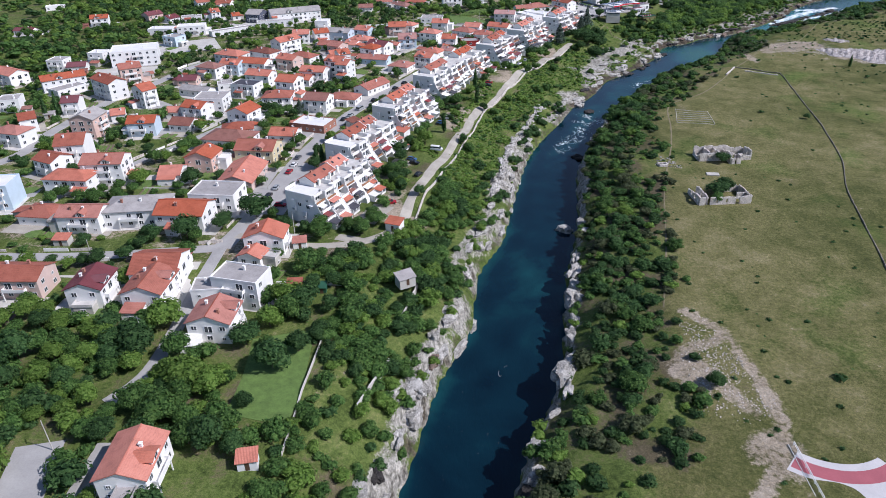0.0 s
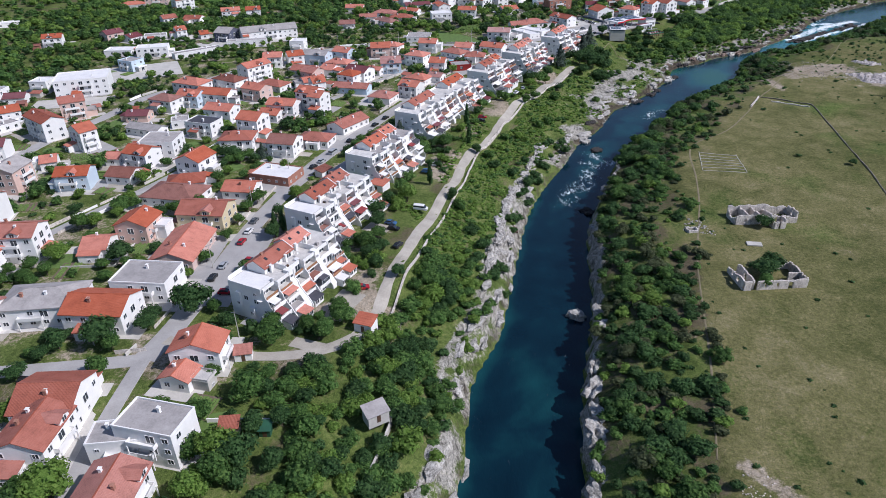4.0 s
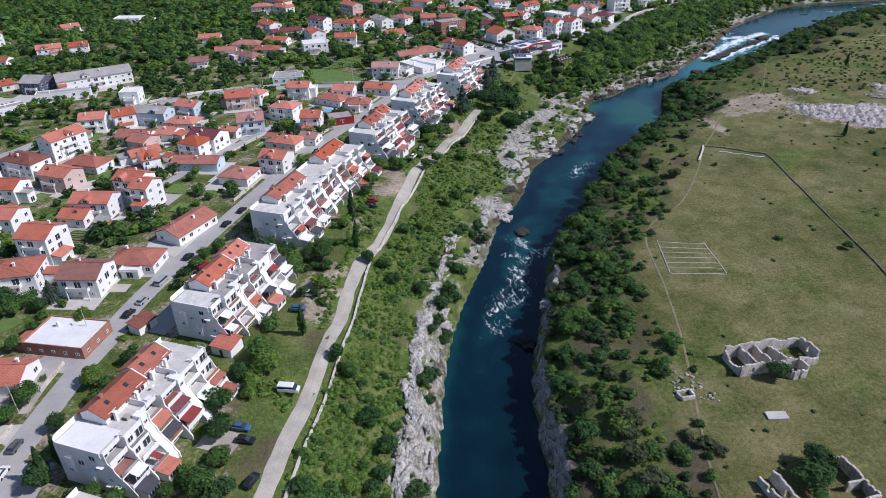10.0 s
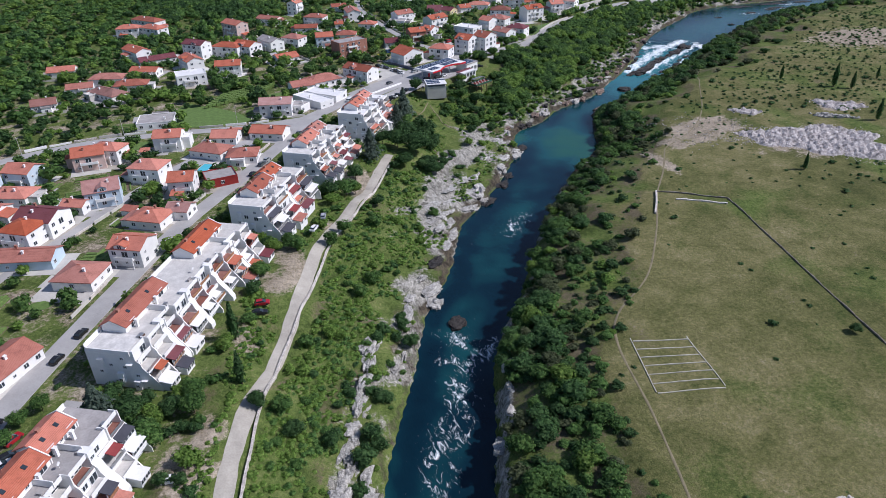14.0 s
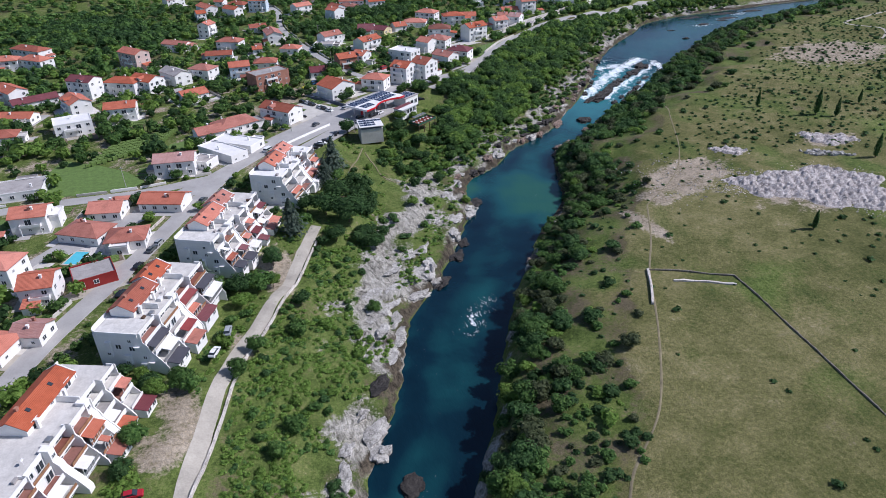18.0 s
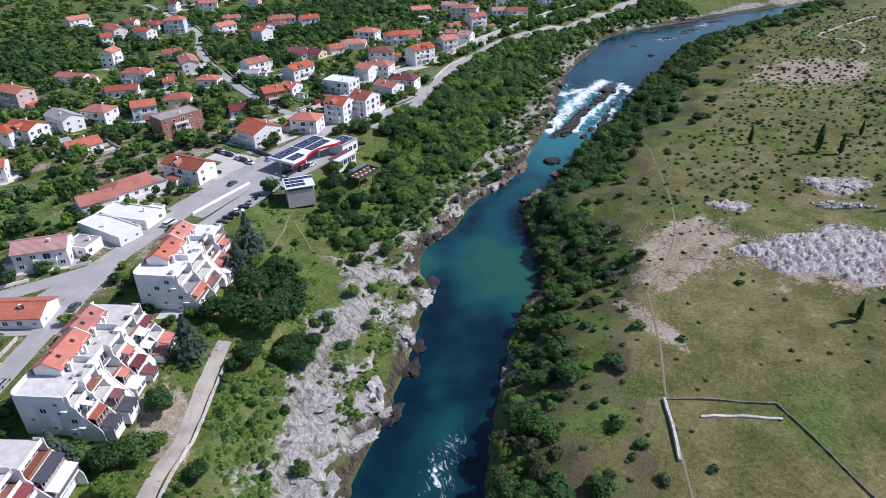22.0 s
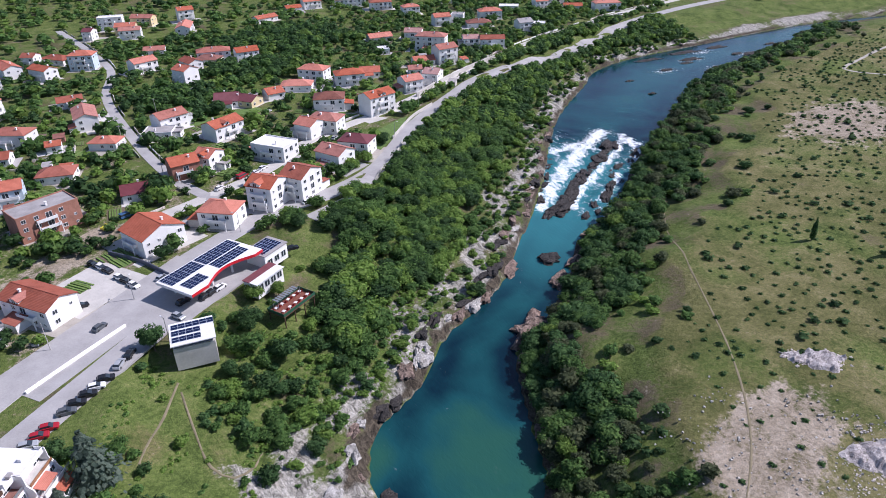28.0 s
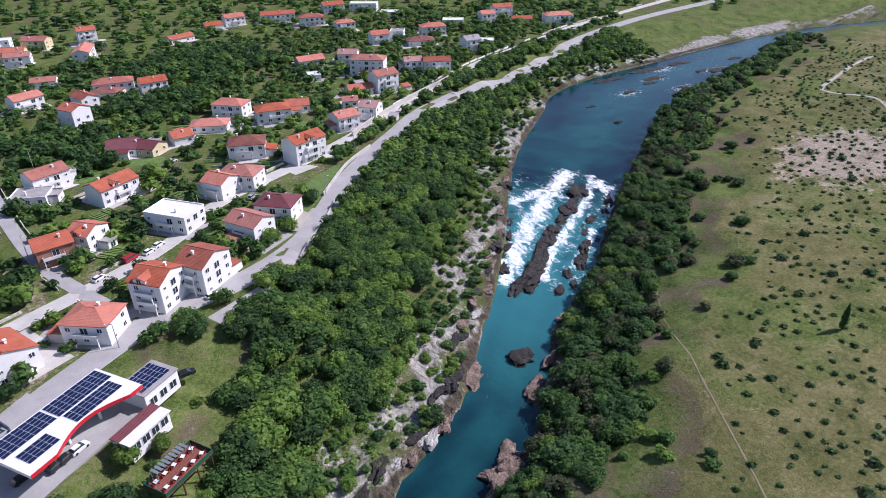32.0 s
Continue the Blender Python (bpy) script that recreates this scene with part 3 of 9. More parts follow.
def build_water():
    """Water sheet: a smooth lower reach, a broken ramp at the rapids and a calm upper reach."""
    lb, rb = np.array(LEFT_BANK), np.array(RIGHT_BANK)

    def even(line, n):
        s = np.concatenate([[0], np.cumsum(np.hypot(*np.diff(line, axis=0).T))])
        k = np.linspace(0, s[-1], n)
        return np.stack([np.interp(k, s, line[:, 0]), np.interp(k, s, line[:, 1])], 1)

    w = 26
    # pair the two banks by arc length, in the near part and the far part apart
    cut_l, cut_r = np.argmin(np.hypot(*(lb - (274, 586)).T)), np.argmin(np.hypot(*(rb - (290, 558)).T))
    end_l, end_r = np.argmin(np.hypot(*(lb - (590, 717)).T)), np.argmin(np.hypot(*(rb - (610, 690)).T))
    rows_l = np.concatenate([even(lb[:cut_l + 1], 420), even(lb[cut_l:end_l + 1], 330)[1:], even(lb[end_l:], 60)[1:]])
    rows_r = np.concatenate([even(rb[:cut_r + 1], 420), even(rb[cut_r:end_r + 1], 330)[1:], even(rb[end_r:], 60)[1:]])
    n = len(rows_l)
    s = np.linspace(-0.12, 1.12, w)
    x = (rows_l[:, None, 0] * (1 - s) + rows_r[:, None, 0] * s).ravel()
    y = (rows_l[:, None, 1] * (1 - s) + rows_r[:, None, 1] * s).ravel()
    S = np.tile(s, n)
    # along-stream coordinate: 0 at the foot of the falls, 1 at the lip
    q = ((x - 262) * 0.80 + (y - 566) * 0.60)
    lip = smoothstep(0, 72, q + 6 * waves(x, y, 18, 21))
    z = WATER_LOW + (WATER_HIGH - WATER_LOW) * lip
    rough = smoothstep(-6, 6, q) * smoothstep(92, 74, q)
    z += rough * (0.45 * waves(x, y, 7, 22) + 0.25 * waves(x, y, 3.5, 23))
    w1, w2 = waves(x, y, 14, 24), waves(x, y, 6, 25)
    chute = np.zeros(len(x))
    for line, wide in CHUTES:
        d = dist_to(smooth_line(line, 3), x, y)
        chute = np.maximum(chute, np.exp(-(d / wide) ** 2))
    fo = np.maximum(0.92 * chute - 0.10 + 0.14 * w2, rough * (0.30 + 0.25 * w2))
    rapid = np.zeros(len(x))
    for line, wide in RAPIDS:
        rapid = np.maximum(rapid, np.exp(-(dist_to(smooth_line(line, 3), x, y) / wide) ** 2))
    fo = np.maximum(fo, rapid * (0.44 + 0.2 * w2))
    for cx, cy in ((445, 680), (480, 690), (525, 680), (478, 668), (500, 700)):
        fo = np.maximum(fo, 0.55 * np.exp(-(((x - cx) / 14) ** 2 + ((y - cy) / 6) ** 2)))
    edge = np.minimum(S, 1 - S)
    sh = 0.26 + 0.08 * w1
    sh += 0.48 * np.exp(-(((x - 168) / 13) ** 2 + ((y - 464) / 26) ** 2)) + 0.5 * np.exp(-(((x - 150) / 9) ** 2 + ((y - 490) / 9) ** 2))
    sh += 0.4 * np.exp(-(((x - 180) / 12) ** 2 + ((y - 472) / 22) ** 2))
    sh += 0.16 * np.exp(-(((x - 20) / 22) ** 2 + ((y - 180) / 40) ** 2))
    sh += 0.12 * smoothstep(0.2, 0.0, edge) * (S < 0.5) * smoothstep(330, 300, y) + 0.10 * smoothstep(0.12, 0.0, edge)
    sh += 0.16 * smoothstep(420, 560, y) + 0.20 * smoothstep(250, 330, y) * smoothstep(0.15, 0.4, edge)
    mk = 0.9 * smoothstep(-75, -4, q) * smoothstep(85, 40, q) * (0.6 + 0.4 * chute)
    i = np.arange(n * w).reshape(n, w)
    quads = np.stack([i[:-1, :-1], i[:-1, 1:], i[1:, 1:], i[1:, :-1]], -1).reshape(-1, 4)
    me = bpy.data.meshes.new("river_water")
    me.from_pydata(np.stack([x, y, z], 1).tolist(), [], quads.tolist())
    me.polygons.foreach_set("use_smooth", np.ones(len(quads), bool))
    for name, vals in (("foam", fo), ("shallow", sh), ("milky", mk)):
        me.attributes.new(name, "FLOAT", "POINT").data.foreach_set("value", np.clip(vals, 0, 1).astype(np.float32))
    me.materials.append(M["water"])
    me.update()
    return tagged(new("water", me), "deep blue-green river with white rapids", "river", kind="structure")


def strip(name, line, width, mat, label, lift=0.06, category="road", step=3.0, ragged=0.0):
    """A road surface draped on the ground along a line, with a slight crown."""
    p = smooth_line(line, step)
    d = np.gradient(p, axis=0)
    d /= np.linalg.norm(d, axis=1)[:, None] + 1e-9
    nrm = np.stack([-d[:, 1], d[:, 0]], 1)
    cols = np.array([-0.5, -0.46, 0.0, 0.46, 0.5])
    wid = width * (1 + ragged * waves(p[:, 0], p[:, 1], 14, 31))
    x = p[:, None, 0] + nrm[:, None, 0] * cols * wid[:, None]
    y = p[:, None, 1] + nrm[:, None, 1] * cols * wid[:, None]
    z = ground_height(x.ravel(), y.ravel())[0].reshape(x.shape)
    z = z + np.array([-0.25, lift, lift + 0.05, lift, -0.25])
    n, w = x.shape
    i = np.arange(n * w).reshape(n, w)
    quads = np.stack([i[:-1, 1:], i[:-1, :-1], i[1:, :-1], i[1:, 1:]], -1).reshape(-1, 4)
    me = bpy.data.meshes.new(name)
    me.from_pydata(np.stack([x.ravel(), y.ravel(), z.ravel()], 1).tolist(), [], quads.tolist())
    me.materials.append(M[mat])
    return tagged(new(name, me), label, category, kind="structure")


build_ground()
build_water()
strip("track", TRACK, 3.9, "gravel", "pale gravel riverside track", 0.12, "track", ragged=0.12)
strip("road", STREET, 7.0, "asphalt", "light grey asphalt residential street")
strip("road", MAIN, 9.0, "asphalt", "worn grey asphalt main road", 0.10)
strip("road", UPPER, 6.5, "concrete", "pale concrete road above the river", 0.09)
strip("road", SIDE, 5.0, "asphalt", "pale lane climbing between houses", 0.11)
strip("road", NORTHWEST, 6.5, "asphalt", "grey asphalt street between houses", 0.12)
strip("road", LOWER, 4.2, "asphalt", "narrow lane beside garden walls", 0.13)
strip("road", WEST, 5.0, "asphalt", "narrow residential street", 0.14)
strip("road", INNER, 4.2, "asphalt", "narrow lane between house gardens", 0.08)
strip("path", PLAIN_PATH, 0.6, "path", "narrow trodden path in dry grass", 0.05, "path", ragged=0.3)
strip("path", [(116.6, 527.3), (111.3, 517.5), (106, 508.7), (104, 503.6)], 0.55, "path", "narrow trodden path through scrub", 0.1, "path", ragged=0.3)
strip("path", [(116.6, 524), (116.6, 508.4), (117.3, 499), (121, 494.5), (126, 496.5), (131, 503)], 0.55, "path", "narrow trodden path through scrub", 0.1, "path", ragged=0.3)
strip("path", [(590, 618), (563, 615), (530, 608), (504, 602), (499, 596), (507, 578), (498, 566), (480, 556)], 2.2, "gravel", "pale dirt road across the plain", 0.05, "path", ragged=0.3)
strip("path", FAR_PATH, 0.5, "path", "narrow trodden path in dry grass", 0.05, "path", ragged=0.3)


# ---- houses ----
def window_mesh(w, h, name):
    """Two panes set back in one frame."""
    xs, zs = (-w / 2 - 0.1, -w / 2, -0.05, 0.05, w / 2, w / 2 + 0.1), (0, 0.1, h - 0.1, h)
    v = [(x, -0.08, z) for z in zs for x in xs]
    f, m = [], []
    for j in range(3):
        for i in range(5):
            k = j * 6 + i
            if j == 1 and i in (1, 3):
                n = len(v)
                v += [(v[q][0], -0.01, v[q][2]) for q in (k, k + 1, k + 7, k + 6)]
                o = (k, k + 1, k + 7, k + 6)
                f += [(o[c], o[(c + 1) % 4], n + (c + 1) % 4, n + c) for c in range(4)] + [(n, n + 1, n + 2, n + 3)]
                m += [0] * 4 + [1]
            else:
                f.append((k, k + 1, k + 7, k + 6))
                m.append(0)
    n = len(v)
    v += [(x, 0.05, z) for x, z in ((xs[0], 0), (xs[-1], 0), (xs[-1], h), (xs[0], h))]
    f += [(0, n, n + 1, 5), (5, n + 1, n + 2, 23), (23, n + 2, n + 3, 18), (18, n + 3, n, 0)]
    m += [0] * 4
    b = Build()
    b.v, b.f, b.m = v, f, m
    return b.mesh(name, ["frame", "glass"])


WINDOW = window_mesh(1.3, 1.4, "window")
WINDOW_TALL = window_mesh(1.9, 2.1, "balcony_door")
WINDOW_SMALL = window_mesh(0.8, 0.9, "small_window")


def chimney(parent, x, y, z):
    b = Build()
    b.box(x - 0.3, y - 0.3, z - 0.9, x + 0.3, y + 0.3, z + 0.9)
    b.box(x - 0.4, y - 0.4, z + 0.9, x + 0.4, y + 0.4, z + 1.02)
    part("chimney", b, "white", parent)


def balcony(parent, x, y, z, length, depth, side):
    """A slab with a solid parapet, standing out from a wall that faces side (-1 or 1 on local y)."""
    b = Build()
    y1 = y + side * depth
    lo, hi = min(y, y1), max(y, y1)
    b.box(x - length / 2, lo, z - 0.18, x + length / 2, hi, z)
    b.box(x - length / 2, y1 - 0.06, z, x + length / 2, y1 + 0.06, z + 0.95)
    for e in (x - length / 2, x + length / 2 - 0.1):
        b.box(e, lo, z, e + 0.1, hi, z + 0.95)
    part("balcony", b, "white", parent)
    for e in (x - length / 2 + 0.15, x + length / 2 - 0.15):
        part("post", Build().box(e - 0.12, y1 - 0.2, 0 if z < 4 else z - 2.8, e + 0.12, y1 + 0.04, z - 0.18), "white", parent)


HOUSES, SPECS = [], []


def house(x, y, turn, length, depth, storeys, kind, roof, wall, balconies=1):
    rnd = random.Random(int(x * 13 + y * 7))
    h = storeys * 2.9 + 0.3
    L, D = length / 2, depth / 2
    HOUSES.append((x, y, turn, L + 0.8, D + 0.8))
    shape = {"g": "gabled", "h": "hipped", "f": "flat"}[kind]
    ob = hold("house", x, y, 0, turn, f"{WALL_WORDS[wall]} house, {storeys} {'storey' if storeys == 1 else 'storeys'}, {ROOF_WORDS[roof]} {shape} roof", "house", "houses of the town")
    ix, iy = (L - 0.35, D - 0.45) if kind != "f" else (L, D)
    rise = depth * 0.2
    w = Build()
    if kind == "g":
        o = rise * iy / D
        p = [(sx * ix, sy, z) for sx in (-1, 1) for sy, z in ((-iy, -1.5), (iy, -1.5), (iy, h + rise - o), (0, h + rise - 0.05), (-iy, h + rise - o))]
        w.add(p, [(0, 4, 3, 2, 1), (5, 6, 7, 8, 9), (0, 5, 9, 4), (1, 2, 7, 6)])
    else:
        w.box(-ix, -iy, -1.5, ix, iy, h)
    part("outer_wall", w, WALLS[wall], ob)
    r = Build()
    t = 0.22
    if kind == "g":
        for s in (-1, 1):
            p = [(-L, 0, h + rise), (L, 0, h + rise), (L, s * D, h), (-L, s * D, h)]
            q = [(a, b_, c + t) for a, b_, c in p]
            f = [(3, 2, 1, 0), (4, 5, 6, 7), (2, 3, 7, 6), (1, 2, 6, 5), (3, 0, 4, 7)]
            r.add(p + q, f if s < 0 else [k[::-1] for k in f])
        rt = part("roof", r, ROOFS[roof], ob)
        part("ridge_cap", Build().box(-L, -0.13, h + rise + t - 0.06, L, 0.13, h + rise + t + 0.07), ROOFS[roof], rt)
    elif kind == "h":
        k = max(L - D, 0.4)
        base = [(-L, -D), (L, -D), (L, D), (-L, D)]
        v = [(a, b_, h - 0.02) for a, b_ in base] + [(a, b_, h + t) for a, b_ in base] + [(-k, 0, h + rise + t), (k, 0, h + rise + t)]
        r.add(v, [(3, 2, 1, 0), (0, 1, 5, 4), (1, 2, 6, 5), (2, 3, 7, 6), (3, 0, 4, 7), (4, 5, 9, 8), (5, 6, 9), (6, 7, 8, 9), (7, 4, 8)])
        rt = part("roof", r, ROOFS[roof], ob)
        part("ridge_cap", Build().box(-k, -0.13, h + rise + t - 0.06, k, 0.13, h + rise + t + 0.07), ROOFS[roof], rt)
    else:
        r.box(-L + 0.22, -D + 0.22, h - 0.05, L - 0.22, D - 0.22, h + 0.05)
        part("roof", r, ROOFS[roof], ob)
        par = Build()
        for a in ((-L - 0.05, -D - 0.05, L + 0.05, -D + 0.2), (-L - 0.05, D - 0.2, L + 0.05, D + 0.05), (-L - 0.05, -D + 0.2, -L + 0.2, D - 0.2), (L - 0.2, -D + 0.2, L + 0.05, D - 0.2)):
            par.box(a[0], a[1], h, a[2], a[3], h + 0.45)
        part("parapet", par, WALLS[wall], ob)
    if wall not in "sd":
        cx, cy = rnd.uniform(-0.5, 0.5) * L, rnd.choice((-1, 1)) * D * 0.35
        chimney(ob, cx, cy, h + (0.5 if kind == "f" else rise * 0.75))
    a = radians(turn)
    far = Build()
    # windows on the walls that look towards the river side and the lane
    for nx, ny, run, off in ((0, -1, ix, iy), (0, 1, ix, iy), (1, 0, iy, ix), (-1, 0, iy, ix)):
        wx, wy = nx * math.cos(a) - ny * math.sin(a), nx * math.sin(a) + ny * math.cos(a)
        if 0.35 * wx - wy < 0.25:
            continue
        n = max(1, int(run * 2 / 3.4))
        face = math.degrees(math.atan2(nx, -ny))
        for s in range(storeys):
            for k in range(n):
                u = (k + 0.5) / n * 2 * run - run
                px_, py_ = (u, ny * (off + 0.02)) if ny else (nx * (off + 0.02), u)
                if rnd.random() < 0.12:
                    continue
                me = WINDOW_TALL if (s > 0 and n > 2 and k == n // 2) else rnd.choice((WINDOW, WINDOW, WINDOW_SMALL))
                at = pose(px_, py_, s * 2.9 + (0.45 if me is WINDOW_TALL else 1.1), 0, 0, face)
                if y < 620:
                    part("window", me, None, ob, "", at)
                else:
                    q = len(far.v)
                    far.v += [tuple(at @ p.co) for p in me.vertices]
                    far.f += [tuple(i + q for i in p.vertices) for p in me.polygons]
                    far.m += [p.material_index for p in me.polygons]
    if far.v:
        tagged(part("windows", far, ["frame", "glass"], ob), kind="stuff")
    SPECS.append((ob, x, y, turn, L, D, storeys, kind, roof, wall, ix, iy, h))
    if storeys > 1 and balconies:
        side = -1 if (0.35 * math.sin(a) + math.cos(a)) > 0 else 1
        for s in range(1, storeys):
            balcony(ob, rnd.uniform(-0.2, 0.2) * L, side * iy, s * 2.9 + 0.15, min(L * 1.1, 6.5), 1.3, side)
    return ob


house(-63.7, 91.7, -89, 12.8, 10.8, 2, "g", "o", "w")
house(-102.3, 156.0, -89, 11.7, 10.8, 2, "g", "m", "w")
house(-85.1, 154.7, 88, 13.4, 12.0, 2, "g", "r", "w")
house(-66.1, 153.5, 6, 12.6, 6.5, 2, "f", "k", "w")
house(-62.4, 139.9, 87, 10.8, 12.0, 2, "g", "r", "w")
house(-59.1, 154.5, -14, 13.8, 8.6, 3, "f", "k", "w")
house(-126.0, 160.4, -1, 18.1, 10.8, 2, "g", "r", "p")
house(-125.2, 199.1, -1, 14.9, 10.8, 2, "g", "r", "w")
house(-86.4, 165.5, 2, 14.0, 14.4, 2, "g", "r", "w")
house(-61.9, 175.1, 77, 6.6, 8.4, 1, "g", "o", "w")
house(-59.4, 183.0, 89, 9.0, 13.2, 2, "g", "o", "w")
house(-163.6, 217.6, 6, 8.6, 10.8, 3, "f", "w", "l")
house(-144.4, 229.3, -6, 18.0, 10.8, 2, "h", "o", "w")
house(-143.1, 205.2, -7, 13.7, 10.8, 1, "h", "r", "w")
house(-134.4, 237.6, 3, 16.0, 12.0, 3, "g", "r", "w")
house(-110.2, 239.3, 3, 8.9, 10.8, 1, "g", "o", "w")
house(-108.6, 204.4, 6, 21.5, 13.2, 2, "h", "k", "w")
house(-91.4, 201.0, -4, 17.2, 13.2, 2, "g", "o", "w")
house(-85.0, 215.9, -6, 16.7, 11.9, 2, "f", "k", "w")
house(-82.0, 236.9, 87, 21.4, 14.4, 1, "g", "o", "p")
house(-195.7, 279.5, -15, 15.2, 10.8, 2, "h", "r", "w")
house(-160.9, 246.9, -26, 11.2, 10.8, 2, "g", "r", "w")
house(-157.7, 258.7, 12, 11.9, 14.4, 3, "g", "r", "w")
house(-100.9, 249.6, 83, 11.4, 12.0, 2, "g", "o", "p")
house(-98.5, 277.4, -12, 21.7, 14.4, 1, "h", "b", "w")
house(-80.7, 257.8, -6, 16.7, 13.2, 2, "g", "r", "y")
house(-199.3, 297.2, 33, 7.7, 10.8, 2, "g", "r", "w")
house(-166.0, 289.3, 86, 13.0, 12.0, 3, "g", "k", "p")
house(-163.1, 311.0, 22, 7.0, 9.6, 1, "g", "o", "w")
house(-142.0, 290.9, 6, 13.0, 10.8, 2, "g", "o", "l")
house(-136.5, 313.7, -2, 6.6, 8.4, 1, "g", "o", "w")
house(-125.4, 296.1, -11, 11.4, 10.8, 1, "g", "b", "w")
house(-124.3, 312.0, -19, 12.1, 10.8, 2, "g", "o", "w")
house(-99.5, 304.6, 70, 12.1, 12.0, 2, "g", "o", "w")
house(-98.4, 288.8, 13, 14.5, 10.8, 1, "h", "r", "w")
house(-75.0, 281.1, -8, 12.5, 10.8, 1, "g", "o", "w")
house(-65.0, 295.2, -19, 17.1, 11.9, 1, "f", "w", "n")
house(-224.6, 327.0, 16, 9.9, 10.8, 2, "f", "k", "w")
house(-210.8, 355.4, 58, 16.0, 9.7, 1, "f", "k", "w")
house(-190.6, 322.3, 11, 8.7, 10.8, 2, "g", "m", "w")
house(-183.1, 348.0, -39, 20.0, 10.8, 3, "g", "r", "w")
house(-157.5, 331.7, 50, 8.3, 12.0, 3, "g", "o", "w")
house(-137.0, 348.6, -21, 18.7, 8.4, 1, "g", "k", "w")
house(-125.2, 359.4, 19, 8.0, 7.6, 1, "f", "k", "w")
house(-121.7, 326.6, -2, 15.1, 13.0, 2, "f", "k", "w")
house(-110.0, 348.7, -18, 13.8, 9.7, 2, "f", "d", "w")
house(-88.3, 327.3, 1, 14.8, 12.0, 2, "h", "r", "w")
house(-85.8, 344.3, -17, 11.2, 12.0, 3, "g", "o", "w")
house(-67.0, 322.1, -12, 12.4, 12.0, 2, "g", "b", "w")
house(-55.6, 332.5, -14, 15.3, 10.8, 1, "h", "r", "w")
house(-43.9, 352.4, 56, 18.8, 10.8, 1, "g", "r", "w")
house(-253.4, 376.3, -31, 19.3, 12.0, 2, "g", "o", "w")
house(-217.0, 364.9, 35, 22.8, 10.8, 2, "g", "o", "w")
house(-182.8, 373.6, 31, 12.1, 10.8, 3, "g", "r", "p")
house(-148.5, 368.9, 1, 11.1, 9.6, 1, "g", "m", "p")
house(-140.4, 384.3, -22, 14.4, 10.8, 2, "h", "b", "w")
house(-129.5, 391.1, -15, 12.7, 10.8, 2, "g", "o", "l")
house(-117.5, 393.2, -15, 19.2, 10.8, 2, "g", "o", "w")
house(-106.9, 367.0, -16, 14.9, 10.8, 2, "g", "o", "w")
house(-83.0, 367.6, -19, 10.8, 9.6, 1, "g", "o", "w")
house(-78.2, 373.3, -13, 14.7, 10.8, 2, "g", "o", "w")
house(-66.6, 383.4, -25, 11.7, 10.8, 3, "g", "o", "w")
house(-61.0, 375.8, -22, 7.7, 10.8, 3, "g", "o", "w")
house(-30.5, 392.9, -23, 13.0, 12.0, 1, "h", "r", "w")
house(-239.7, 404.1, -3, 10.2, 9.7, 2, "f", "k", "w")
house(-226.9, 400.6, 12, 11.2, 9.6, 1, "g", "m", "w")
house(-223.1, 421.3, -3, 9.7, 9.7, 2, "f", "w", "w")
house(-198.2, 418.1, 18, 27.1, 19.4, 3, "f", "w", "w")
house(-136.5, 413.3, -24, 18.9, 12.0, 2, "h", "o", "w")
house(-117.1, 418.3, -31, 17.7, 10.8, 2, "h", "b", "w")
house(-107.8, 436.0, 51, 17.2, 10.8, 3, "g", "o", "w")
house(-98.1, 400.8, -28, 13.3, 10.8, 2, "g", "o", "p")
house(-93.1, 417.6, -27, 16.7, 10.8, 1, "h", "r", "w")
house(-74.0, 432.0, -32, 9.8, 10.8, 2, "g", "r", "p")
house(-72.6, 423.6, 27, 12.9, 9.6, 1, "g", "o", "w")
house(-67.8, 411.1, 26, 7.7, 10.8, 2, "g", "o", "w")
house(-51.4, 424.6, -30, 11.5, 10.8, 2, "h", "o", "w")
house(-48.6, 409.7, -14, 19.8, 9.6, 1, "g", "r", "l")
house(-47.1, 432.1, -28, 14.2, 12.0, 2, "g", "m", "w")
house(-16.3, 401.7, -26, 11.4, 10.8, 2, "g", "o", "w")
house(-12.6, 425.4, -29, 12.7, 10.8, 1, "h", "o", "w")
house(-3.2, 428.3, -25, 8.7, 8.4, 1, "g", "q", "w")
house(-190.6, 463.4, -26, 11.6, 9.7, 2, "f", "k", "l")
house(-104.2, 467.6, 5, 11.8, 10.8, 2, "g", "o", "w")
house(-91.5, 470.6, 23, 10.4, 10.8, 2, "g", "o", "w")
house(-80.5, 446.7, -16, 16.3, 10.8, 1, "g", "r", "w")
house(-77.8, 471.4, -20, 17.1, 10.8, 2, "g", "k", "l")
house(-66.4, 448.0, -24, 9.1, 10.8, 1, "g", "o", "w")
house(-62.6, 461.7, -21, 15.4, 10.8, 1, "h", "o", "w")
house(-61.7, 477.8, -28, 11.9, 10.8, 2, "g", "o", "l")
house(-39.0, 444.2, -25, 9.1, 7.2, 1, "g", "o", "w")
house(-30.5, 450.4, 6, 12.5, 13.2, 2, "g", "q", "l")
house(-15.1, 465.4, -27, 13.5, 10.8, 2, "h", "o", "w")
house(-2.4, 448.6, -10, 9.7, 10.8, 2, "g", "o", "w")
house(10.7, 453.3, 10, 11.5, 9.7, 1, "f", "k", "s")
house(20.5, 472.7, -12, 12.9, 10.8, 1, "h", "r", "w")
house(-316.2, 503.2, -4, 15.4, 8.4, 1, "g", "m", "w")
house(-214.6, 503.9, 1, 18.0, 10.8, 1, "f", "w", "w")
house(-190.2, 497.9, 13, 19.6, 10.8, 2, "f", "w", "w")
